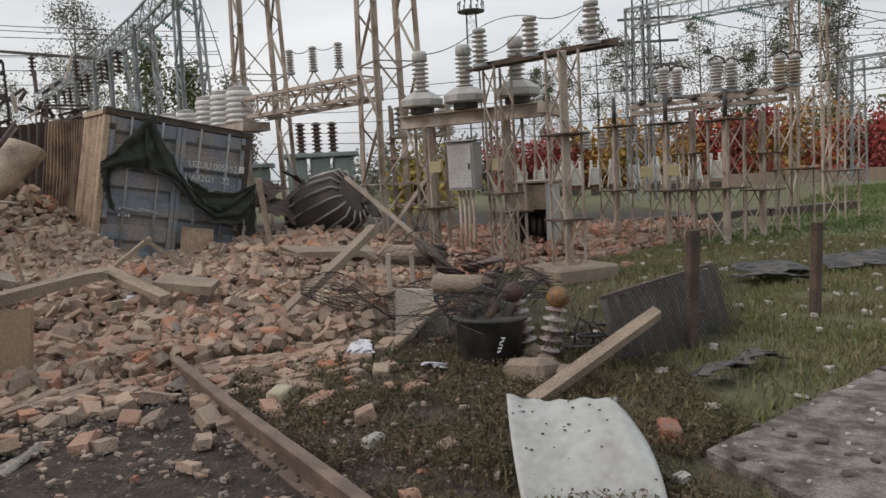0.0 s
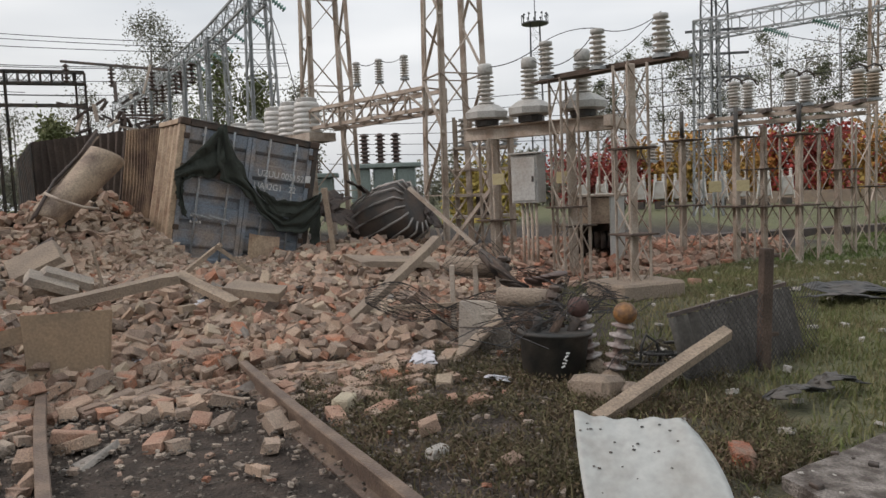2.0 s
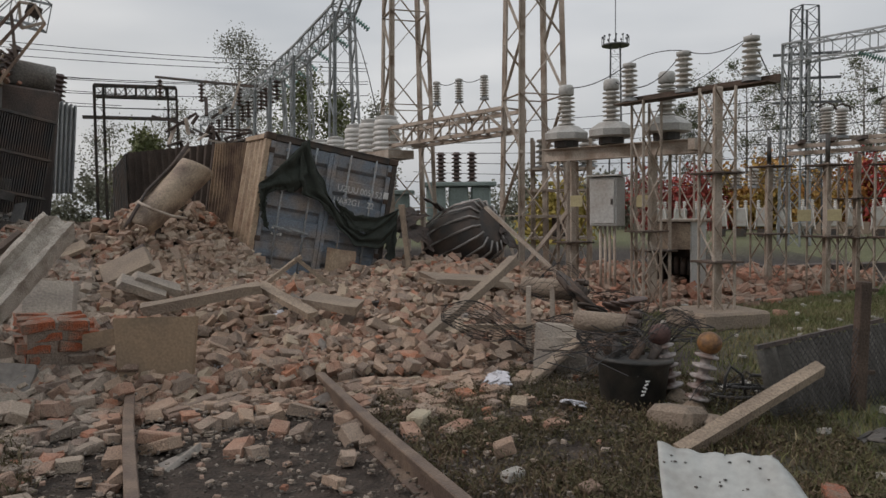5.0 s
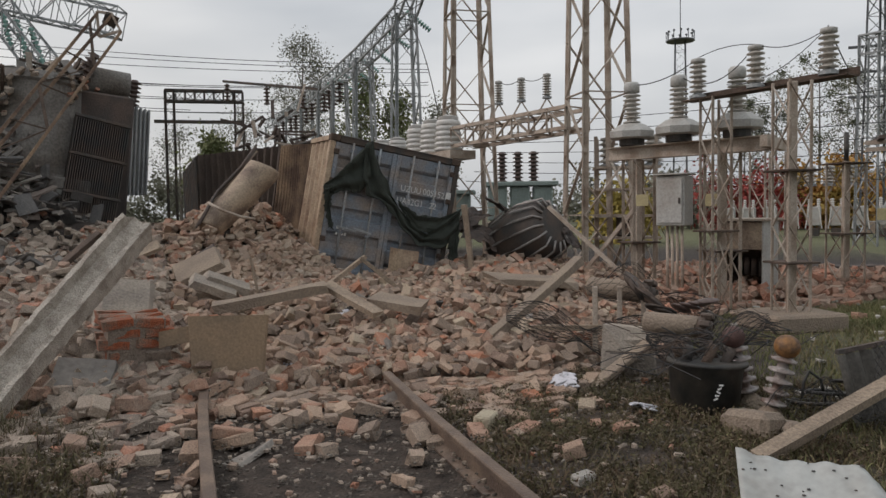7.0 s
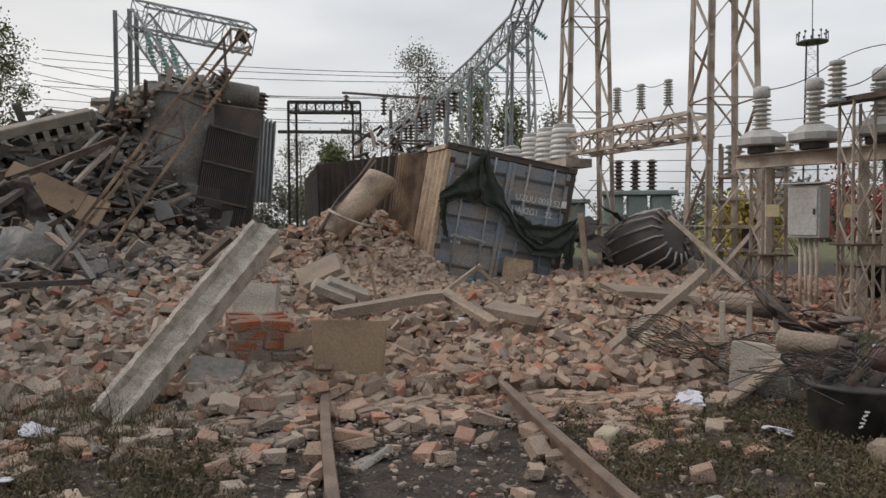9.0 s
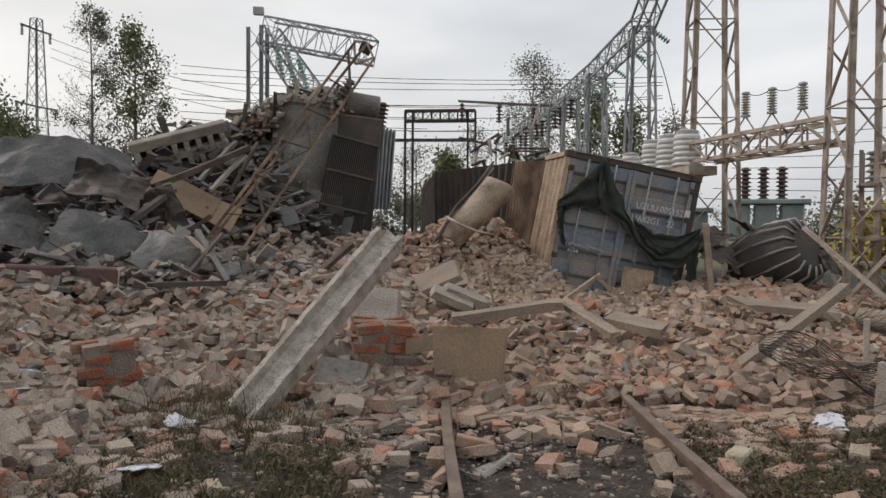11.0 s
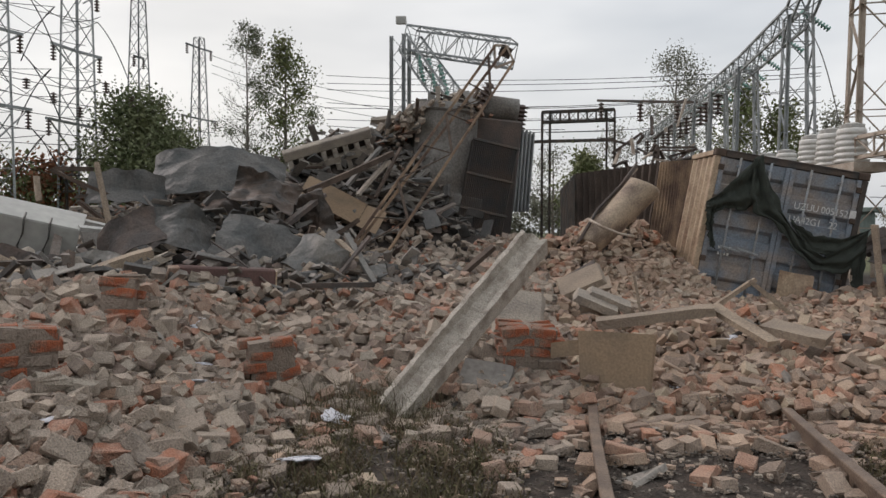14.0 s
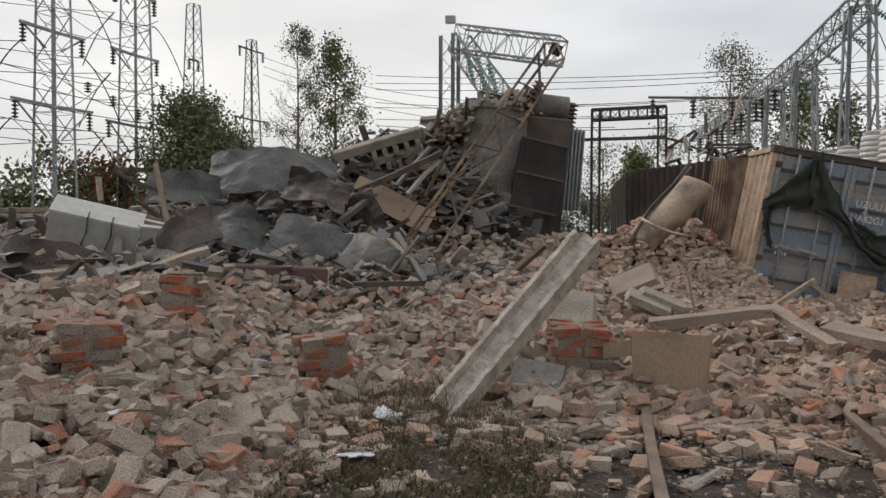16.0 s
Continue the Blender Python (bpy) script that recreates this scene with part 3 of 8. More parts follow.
def container(m, L=5.0):
    th = thing("shipping_container", m, "tilted blue-fronted shipping container with tan sides, sunk in brick rubble", "container")
    W, H = 2.44, 2.59
    inv = m.inverted()
    prof = [0.0, 0.0, 0.085, 0.085]

    def wall(x, y0, y1, label, material):
        nseg = int((y1 - y0) / 0.08)
        fn = lambda u, v: (x + (1 if x < 1 else -1) * prof[int(round(u * nseg)) % 4], y0 + (y1 - y0) * u, 0.12 + (H - 0.24) * v)
        part("side_wall", MB().sheet(fn, nseg, 2, 0.004), material, th, label)

    wall(0.03, 0.1, 1.6, "tan corrugated side wall streaked with rust", M_BEIGE)
    wall(W - 0.03, 0.1, L, "tan corrugated side wall", M_BEIGE)
    # the burnt length of the side, bent outwards
    plan = [m @ Vector((0.03, 1.6, 0)), Vector((-7.4, 13.6, 0.4)), Vector((-9.7, 14.9, 0.6)), Vector((-12.3, 18.2, 0.5))]
    tops = [m @ Vector((0.03, 1.6, H - 0.1)), Vector((-6.95, 13.5, 2.85)), Vector((-9.75, 14.9, 2.85)), Vector((-12.3, 18.2, 2.7))]

    def burnt(s0, s1):
        n = 50
        def fn(u, v):
            p = plan[s0].lerp(plan[s1], u)
            q = tops[s0].lerp(tops[s1], u)
            d = (plan[s1] - plan[s0]).cross(Vector((0, 0, 1))).normalized()
            w = p.lerp(q, v) + d * (prof[int(round(u * n)) % 4] * 1.6 + 0.10 * math.sin(v * 3.1) * math.sin(u * 3.1))
            return inv @ w
        return MB().sheet(fn, n, 5, 0.005)

    part("side_wall", burnt(0, 1), M_RUSTB, th, "scorched tan and brown corrugated wall")
    part("side_wall", burnt(1, 2), M_BROWN, th, "burnt brown corrugated wall bent outwards")
    part("side_wall", burnt(2, 3), M_DARK, th, "blackened corrugated wall")
    part("roof", MB().box(W - 0.1, L, 0.03, pose(W / 2, L / 2, H - 0.03)), M_DARK, th)
    part("floor", MB().box(W - 0.1, L, 0.12, pose(W / 2, L / 2, 0.08)), M_WOOD, th)
    for x in (0.05, W - 0.05):
        ln = 1.6 if x < 1 else L
        part("corner_post", MB().box(0.1, 0.14, H - 0.24, pose(x, 0.06, H / 2), 0.01), M_BEIGE if x < 1 else M_DARK, th)
        part("top_rail", MB().box(0.07, ln - 0.2, 0.08, pose(x, ln / 2 + 0.1, H - 0.06)), M_BEIGE if x < 1 else M_DARK, th)
        for z in (0.06, H - 0.06):
            part("corner_casting", MB().box(0.17, 0.17, 0.12, pose(x + (0.03 if x < 1 else -0.03), 0.06, z), 0.012), M_RUST, th)
    part("header", MB().box(W - 0.34, 0.12, 0.12, pose(W / 2, 0.06, H - 0.06), 0.01), M_DARK, th)
    part("sill", MB().box(W - 0.34, 0.12, 0.12, pose(W / 2, 0.06, 0.06), 0.01), M_BLUE, th)
    for k in range(2):
        x0, w = 0.1 + k * (W - 0.2) / 2, (W - 0.2) / 2 - 0.012

        def panel(v):
            f = (v * 5.4 + 0.1) % 1
            return 0.0 if f < 0.55 else (0.06 if f < 0.9 else 0.06 * (1 - f) / 0.1)

        fn = lambda u, v: (x0 + 0.006 + w * u, 0.03 + panel(v) + 0.012 * math.sin(5 * u + 3 * k) * math.sin(7 * v), 0.13 + (H - 0.26) * v)
        door = part("door", MB().sheet(fn, 6, 80, 0.006), M_BLUE, th)
        for xx in (x0 + 0.04, x0 + w - 0.03):
            part("stile", MB().box(0.075, 0.05, H - 0.26, pose(xx, 0.01, H / 2), 0.006), M_BLUE, door)
        for f in (0.28, 0.72):
            x = x0 + w * f
            part("lock_rod", smooth(MB().tube([(x, -0.035, 0.1), (x, -0.035, H - 0.1)], 0.019, 8)), M_BLUEL, door)
            for z in (0.25, 0.95, 1.75, 2.35):
                part("rod_bracket", MB().box(0.09, 0.05, 0.05, pose(x, -0.025, z), 0.006), M_BLUE, door)
            part("lock_handle", MB().box(0.34, 0.02, 0.035, pose(x + 0.10 - 0.2 * (f > 0.5), -0.06, 1.02 + 0.1 * k, 0, 8, 0), 0.005), M_GALV, door)
    for k in range(5):
        for x in (0.13, W - 0.13):
            part("hinge", MB().box(0.09, 0.05, 0.09, pose(x, -0.02, 0.3 + k * 0.5), 0.008), M_RUST, th)
    return th


cont = container(CONT)


def lettering(text, size, m, parent, name="lettering"):
    cu = bpy.data.curves.new(name, "FONT")
    cu.body, cu.size, cu.extrude = text, size, 0.001
    tmp = bpy.data.objects.new("tmp", cu)
    scene.collection.objects.link(tmp)
    me = bpy.data.meshes.new_from_object(tmp.evaluated_get(bpy.context.evaluated_depsgraph_get()))
    bpy.data.objects.remove(tmp)
    me.materials.clear()
    me.materials.append(M_LETTER)
    ob = new(name, me)
    ob.parent = parent
    ob.matrix_basis = m
    return tagged(ob, "white stencilled lettering")


for text, x, z in (("UZUU", 1.36, 1.84), ("005152", 1.79, 1.84), ("UA42G1", 1.32, 1.62), ("22", 1.95, 1.62)):
    lettering(text, 0.155, pose(x, -0.052 if x < 1.75 and z > 1.7 else -0.05, z, 90, 0, 0) @ Matrix.Diagonal((0.92, 1, 1, 1)), cont)
part("marking", MB().box(0.10, 0.004, 0.135, pose(2.30, -0.02, 1.90)).box(0.06, 0.008, 0.09, pose(2.30, -0.02, 1.90)), M_LETTER, cont, "boxed white check mark")
for z, w in ((1.02, 0.22), (0.92, 0.2)):
    for k in range(4):
        part("small_marking", MB().box(w / 6, 0.004, 0.045, pose(0.36 + k * w / 4, -0.012, z)), M_LETTER, cont)


# dark cloth draped over the doors
def drape():
    """A hanging cloth: caught at the top, spread to one side, slung across to the other."""
    th = thing("tarpaulin", CONT, "torn dark green cloth hanging over the container doors", "cloth")

    def fold(e0, e1, waves, depth, n=44, m=16):
        t0_, t1_ = np.linspace(0, 1, len(e0)), np.linspace(0, 1, len(e1))

        def fn(u, v):
            x0, z0 = (float(np.interp(u, t0_, [p[k] for p in e0])) for k in (0, 1))
            x1, z1 = (float(np.interp(u, t1_, [p[k] for p in e1])) for k in (0, 1))
            q = Vector((u * 5, v * 3, waves))
            y = -0.11 - depth * (0.5 + 0.5 * math.sin(waves * v * 6.28 + 3 * u)) - 0.05 * noise.noise(q) - 0.02 * noise.noise(q * 4)
            rag = 0.05 * noise.noise(q * 2.5) * abs(2 * v - 1)
            return (x0 + (x1 - x0) * v + rag, y, z0 + (z1 - z0) * v + rag)

        part("fold", smooth(MB().sheet(fn, n, m, 0.006)), M_TARP, th)

    fold([(0.63, 2.56), (0.37, 2.18), (0.17, 1.9), (-0.02, 1.7)],
         [(0.78, 1.9), (0.61, 1.66), (0.3, 1.66), (0.06, 1.5)], 1.6, 0.07)
    fold([(0.56, 2.49), (0.59, 2.01), (0.71, 1.66), (1.16, 1.51), (1.42, 1.23), (1.8, 0.94), (2.28, 0.93), (2.52, 1.22)],
         [(0.68, 2.57), (0.97, 2.08), (1.18, 1.77), (1.38, 1.59), (1.64, 1.24), (1.97, 1.17), (2.27, 1.41), (2.54, 1.72)], 1.8, 0.08, 60, 18)
    fold([(1.3, 1.65), (1.72, 1.47), (2.16, 1.49), (2.55, 1.7)],
         [(1.45, 1.48), (1.75, 1.18), (2.12, 1.2), (2.52, 1.64)], 1.2, 0.06)
    fold([(-0.02, 1.7), (0.04, 1.37), (0.18, 1)],
         [(0.14, 1.71), (0.14, 1.34), (0.27, 0.97)], 0.8, 0.05, 24, 8)
    fold([(2.34, 1.24), (2.45, 0.85), (2.58, 0.55)],
         [(2.53, 1.68), (2.59, 1.08), (2.64, 0.53)], 0.9, 0.05, 24, 8)


drape()
solid("bent_plate", MB().sheet(lambda u, v: (0.55 * u, 0.10 * math.sin(3 * u), 0.62 * v - 0.16 * u * (1 - v)), 10, 8, 0.006), M_BEIGE, CONT @ pose(1.30, -0.30, 0.22, -8, 0, 0), "bent tan steel plate leaning on the container", "plate")


# ---- transformer ----
def transformer(m):
    th = thing("power_transformer", m, "burnt grey power transformer leaning in rubble beside its radiators", "transformer")
    part("tank", MB().lathe([(0.72, 0.95), (0.78, 1.0), (0.74, 1.1), (0.72, 2.7), (0.78, 2.75), (0.70, 2.9)], 10, pose(-0.1, 0.6, 0)), M_TRAFO, th)
    part("rim", MB().box(1.7, 1.2, 0.22, pose(-0.05, 0.5, 0.98, 0, 6, 0), 0.02), M_TRAFO, th)
    part("plinth", MB().box(1.15, 1.4, 1.7, pose(0.0, 0.65, 0.1, 0, 3, 0), 0.05), M_TANK, th, "pale lower tank wall")
    part("tank_body", MB().box(1.5, 0.9, 2.75, pose(0.75, 1.0, 1.35, 0, 2, 0), 0.04), M_RUSTD, th, "burnt dark tank wall behind the radiators")
    rad = pose(0.30, -0.1, 0.0, -6, 8, 10)
    for j in range(24):
        part("fin", MB().box(0.018, 0.42, 2.1, rad @ pose(0.04 * j - 0.06, 0, 1.15)), M_DARK, th)
    for z in (0.08, 0.8, 1.5, 2.2):
        part("tie_bar", MB().box(1.0, 0.04, 0.05, rad @ pose(0.4, -0.22, z), 0.005), M_DARK, th)
    for k in range(2):
        part("header", smooth(MB().tube([rad @ Vector((-0.1, 0.1, 0.1 + 2.12 * k)), rad @ Vector((0.92, 0.1, 0.1 + 2.12 * k))], 0.06, 10)), M_DARK, th)
    for j in range(9):
        part("fin", MB().box(0.045, 0.5, 1.9 - 0.02 * j, pose(1.22 + 0.085 * j, 1.3 + 0.05 * j, 1.75), 0.015), M_GALV, th, "galvanised radiator fin")
    part("conservator", smooth(MB().tube([(0.45, 0.9, 3.0), (1.45, 1.0, 2.95)], 0.27, 18)), M_TRAFO, th)
    part("bushing", smooth(MB().lathe(sheds(0.07, 0.14, 0.6, 6), 12, pose(0.55, 0.6, 2.9, 10, 28, 0))), M_PORCB, th)
    part("bushing", smooth(MB().lathe(sheds(0.07, 0.14, 0.55, 6), 12, pose(1.6, 1.9, 2.7, 0, 4, 0))), M_PORCB, th)
    return th


transformer(pose(-11.2, 11.82, 1.16, 0, 4, 42) @ Matrix.Diagonal((1.06, 1.0, 1.08, 1)))

# ---- wrecked gantry over the heap ----
wreck = thing("wrecked_gantry", pose(0, 0, 0), "collapsed lattice steel gantry beam sagging over the heap", "gantry")
truss(wreck, (-13.7, 13.4, 6.35), (-11.15, 14.3, 5.75), 0.6, 0.6, 7, 0.05, M_GALV)
truss(wreck, (-13.5, 13.2, 6.2), (-11.9, 12.9, 4.6), 0.45, 0.45, 6, 0.04, M_GALV)
for dx, dy in ((-0.2, -0.16), (0.16, 0.12), (-0.12, 0.2), (0.2, -0.12)):
    part("post", MB().angle((-13.86 + dx, 13.27 + dy, 2.2), (-13.86 + dx, 13.27 + dy, 6.45), 0.07), M_GALV, wreck)
for k in range(8):
    z = 2.4 + 0.5 * k
    part("brace", MB().bar((-14.04, 13.12, z), (-13.70, 13.38, z + 0.5), 0.03, 0.012), M_GALV, wreck)
    part("brace", MB().bar((-13.70, 13.38, z), (-14.04, 13.12, z + 0.5), 0.03, 0.012), M_GALV, wreck)
part("floodlight", MB().box(0.26, 0.2, 0.2, pose(-13.9, 13.3, 6.85, 10, 0, 40), 0.02), M_TANK, wreck)
for k in range(3):
    glass_string((-13.2 + 0.35 * k, 13.2, 5.9 - 0.2 * k), (-12.8 + 0.4 * k, 13.0, 5.0 - 0.2 * k), 9, 0.065)
mast_f = thing("fallen_mast", pose(0, 0, 0), "fallen rusty lattice mast leaning across the rubble heap", "mast")
t0, b0 = Vector((-9.35, 11.9, 4.95)), Vector((-9.45, 8.05, 1.1))
for off_t, off_b in (((-0.38, -0.08, 0.30), (-0.25, -0.22, 0)), ((-0.08, 0.16, -0.01), (0.25, 0.22, 0)), ((-0.20, 0.10, 0.30), (-0.5, 0.2, 0.1))):
    part("leg", MB().angle(t0 + Vector(off_t), b0 + Vector(off_b), 0.055), M_RUSTB, mast_f)
for k in range(6):
    f0, f1 = 0.05 + k * 0.16, 0.05 + (k + 1) * 0.16
    pl = lambda f, s: (t0 + Vector((-0.38, -0.08, 0.30))).lerp(b0 + Vector((-0.25, -0.22, 0)), f) if s == 0 else (t0 + Vector((-0.08, 0.16, -0.01))).lerp(b0 + Vector((0.25, 0.22, 0)), f)
    part("brace", MB().bar(pl(f0, k % 2), pl(f1, 1 - k % 2), 0.05, 0.02), M_RUST, mast_f)
    part("brace", MB().bar(pl(f1, 0), pl(f1, 1), 0.05, 0.02), M_RUST, mast_f)
mast_head = [Vector((-9.74, 11.83, 5.26)), Vector((-9.55, 11.98, 5.25)), Vector((-9.43, 12.06, 4.94)), Vector((-9.72, 11.84, 4.80))]
for k in range(4):
    part("head_bar", MB().bar(mast_head[k], mast_head[(k + 1) % 4], 0.06, 0.04), M_STEEL, mast_f)
part("head_plate", MB().box(0.24, 0.02, 0.22, pose(-9.57, 11.98, 5.13, 20, 24, 42), 0.004), M_DARK, mast_f)

# ---- debris on the heap ----
rng = np.random.default_rng(11)


def beam_piece(x, y, z, L, w, h, rx, ry, rz, material, label, name="debris_bar", category="debris", group="debris bars"):
    """A broken bar, slightly bowed, with chipped ends."""
    if name == "debris_bar" and material in (M_CONC, M_CONCB):
        name, category, group = "concrete_piece", "concrete", "broken concrete pieces"
    elif name == "debris_bar" and material == M_WOOD:
        name, category, group = "broken_board", "board", "broken boards"
    n = 6
    bow = rng.normal(0, 0.012 * L)
    mb = MB()
    ring = [(-w / 2, -h / 2), (w / 2, -h / 2), (w / 2, h / 2), (-w / 2, h / 2)]
    v = []
    for i in range(n + 1):
        u = i / n
        jit = rng.normal(0, 0.06 * w, (4, 3)) if i in (0, n) else np.zeros((4, 3))
        v += [(L * (u - 0.5) + jit[k, 0] * 2, a + jit[k, 1] + bow * 4 * u * (1 - u), c + jit[k, 2]) for k, (a, c) in enumerate(ring)]
    f = [(i * 4 + k, i * 4 + (k + 1) % 4, i * 4 + 4 + (k + 1) % 4, i * 4 + 4 + k) for i in range(n) for k in range(4)]
    f += [(3, 2, 1, 0), tuple(range(n * 4, n * 4 + 4))]
    return solid(name, mb.add(v, f), material, pose(x, y, z, rx, ry, rz), label, category, group)


def crumple(w, l, bend, wav, seed):
    """A crumpled sheet: rolled along one way, dented at two scales."""
    r = np.random.default_rng(seed)
    ph = r.random(8) * 6.28

    def fn(u, v):
        x, y = w * (u - 0.5), l * (v - 0.5)
        k3 = Vector((x * 1.6 + ph[0] * 7, y * 1.6 + ph[1] * 5, ph[2]))
        crease = (1 - 2 * abs(noise.noise(k3 * 1.1))) * 1.3 + (1 - 2 * abs(noise.noise(k3 * 2.7))) * 0.7 + noise.noise(k3 * 7.0) * 0.35
        z = bend * math.cos(3.0 * (u - 0.5)) + wav * 1.1 * crease
        ed = 0.09 * noise.noise(Vector((u * 6 + ph[4], v * 6, ph[5])))
        return (x + ed, y + ed * 0.8 * (1 if v > 0.5 else -1), z)

    return smooth(MB().sheet(fn, 40, 30, 0.008))


def crumpled_sheet(x, y, z, w, l, bend, wav, seed, rx, ry, rz, material, label, name="crumpled_sheet"):
    return solid(name, crumple(w, l, bend, wav, seed), material, pose(x, y, z, rx, ry, rz), label, "sheet", "crumpled sheets")


def folded(w, l, bend, amp, seed, torn=0.08):
    """A torn steel sheet: a few sharp folds, a roll and ragged edges."""
    r = np.random.default_rng(seed)
    lines = [(r.uniform(0, 3.14), r.uniform(-0.35, 0.35), r.choice((-1, 1)) * r.uniform(0.3, 1.0)) for k in range(7)]
    ph = r.random(4) * 9

    def fn(u, v):
        x, y = w * (u - 0.5), l * (v - 0.5)
        z = bend * (1 - 4 * (u - 0.5) ** 2)
        for ang, c, s in lines:
            z += amp * s * abs((u - 0.5) * math.cos(ang) + (v - 0.5) * math.sin(ang) - c)
        q = Vector((x * 5 + ph[0], y * 5 + ph[1], ph[2]))
        z += 0.16 * amp * noise.noise(q) + 0.30 * amp * (0.5 - abs(noise.noise(q * 0.45))) + 0.10 * amp * (0.5 - abs(noise.noise(q * 1.9)))
        rim = max(abs(2 * u - 1), abs(2 * v - 1)) ** 3
        return (x + torn * rim * noise.noise(q * 0.9 + Vector((7, 0, 0))), y + torn * rim * noise.noise(q * 0.9 + Vector((0, 9, 0))), z)

    return MB().sheet(fn, 44, 30, 0.008)


def folded_sheet(x, y, z, w, l, bend, amp, seed, rx, ry, rz, material, label):
    return solid("folded_sheet", folded(w, l, bend, amp, seed), material, pose(x, y, z, rx, ry, rz), label, "sheet", "crumpled sheets")


folded_sheet(-11.82, 6.85, 2.37, 2.2, 0.95, 0.42, 0.14, 3, 62, 4, 60, M_SHEETG, "dark grey roofing sheet rolled over the debris")
folded_sheet(-12.34, 5.46, 2.07, 1.15, 0.55, 0.28, 0.10, 4, 68, 4, 62, M_SHEETG, "dark grey roofing sheet standing in the debris")
folded_sheet(-8.84, 5.74, 1.24, 1.35, 0.8, 0.06, 0.16, 5, 58, 22, 52, M_SHEETG, "dark roofing sheet slumped over a box")
folded_sheet(-8.2, 6.1, 1.14, 0.75, 0.6, 0.05, 0.16, 6, 62, 34, 44, M_SHEETL, "grey steel sheet folded on rubble")
folded_sheet(-9.8, 4.5, 1.36, 1.0, 0.6, 0.28, 0.16, 7, 60, -20, 66, M_RUSTD, "brown burnt sheet curled in the debris")
folded_sheet(-9.49, 4.89, 1.4, 0.8, 0.6, 0.26, 0.2, 18, 66, 10, 64, M_SHEETG, "dark grey steel sheet bent to a ridge")
folded_sheet(-10.65, 6.0, 1.65, 0.9, 0.6, 0.2, 0.40, 8, 62, -8, 58, M_RUSTD, "brown burnt sheet curled in the debris")
folded_sheet(-10.6, 6.9, 1.95, 1.0, 0.7, 0.1, 0.45, 21, 64, 20, 52, M_DARK, "charred black sheet crumpled in the heap")
folded_sheet(-10.4, 7.5, 1.9, 0.8, 0.6, 0.1, 0.45, 22, 52, -24, 46, M_DARK, "charred black sheet crumpled in the heap")
folded_sheet(-9.35, 3.75, 1.02, 0.75, 0.5, 0.06, 0.30, 9, 58, -10, 70, M_SHEETL, "grey steel sheet folded on rubble")
folded_sheet(-9.7, 2.75, 1.02, 1.2, 0.42, 0.05, 0.14, 10, 50, 14, 76, M_RUSTD, "dark brown panel lying in the debris")
folded_sheet(-9.3, 2.1, 0.95, 1.1, 0.45, 0.05, 0.14, 23, 40, 10, 80, M_RUSTD, "dark brown panel lying in the debris")
folded_sheet(-9.9, 2.0, 1.12, 0.9, 0.4, 0.04, 0.14, 24, 36, -8, 80, M_SHEETL, "pale grey sheet lying on the debris")
folded_sheet(-7.7, 6.35, 0.85, 0.7, 0.55, 0.06, 0.30, 25, 56, -30, 40, M_SHEETL, "grey steel sheet folded on rubble")
for fx, fy, fz, fl, fw, fh, fa, fb, fc, fm, flab in (
        (-9.2, 3.6, 1.0, 1.35, 0.16, 0.12, 12, -20, 66, M_WOOD, "dusty grey timber slanting out of the debris"),
        (-9.05, 3.85, 0.95, 1.2, 0.12, 0.10, 10, -24, 64, M_CONC, "grey concrete lintel slanting out of the debris"),
        (-8.85, 4.45, 1.0, 0.8, 0.14, 0.06, 30, -30, 60, M_DARK, "charred board leaning on a steel chest"),
        (-9.0, 2.15, 0.98, 1.1, 0.16, 0.07, 10, -6, 78, M_WOOD, "dusty grey board lying on the debris"),
        (-9.1, 2.6, 0.92, 1.0, 0.18, 0.06, 16, 12, 74, M_DARK, "charred board lying on the debris"),
        (-8.9, 3.15, 0.95, 0.75, 0.04, 0.04, 0, 52, 66, M_SHEETL, "pale thin tube leaning in the debris"),
        (-8.35, 5.3, 0.95, 1.3, 0.025, 0.025, 0, 24, 62, M_SHEETL, "thin pale rod leaning in the debris"),
        (-12.85, 6.2, 2.35, 1.6, 0.10, 0.06, 0, 2, 62, M_SHEETL, "long grey steel angle lying on the debris"),
        (-12.3, 4.9, 2.15, 1.3, 0.07, 0.05, 0, 24, 66, M_RUST, "rusty steel bar slanting over the debris"),
        (-12.4, 5.3, 2.15, 1.2, 0.06, 0.05, 0, -14, 70, M_DARK, "charred bar slanting over the debris"),
        (-10.2, 6.2, 1.55, 0.8, 0.16, 0.10, 30, -14, 52, M_CONC, "broken concrete piece in the debris"),
        (-9.9, 5.5, 1.35, 0.6, 0.18, 0.12, 20, 10, 40, M_CONC, "broken concrete piece in the debris"),
        (-8.5, 6.3, 1.05, 0.7, 0.14, 0.10, 20, -20, 70, M_CONC, "broken concrete piece in the debris"),
        (-9.3, 6.7, 1.35, 1.0, 0.12, 0.05, 20, 24, 50, M_WOOD, "splintered grey board in the debris"),
        (-9.2, 7.1, 1.35, 1.1, 0.08, 0.06, 0, -34, 46, M_RUST, "rusty steel bar sticking out of the debris"),
        (-8.8, 7.0, 1.2, 0.8, 0.12, 0.06, 20, 40, 40, M_WOOD, "splintered grey board in the debris")):
    beam_piece(fx, fy, fz, fl, fw, fh, fa, fb, fc, fm, flab)


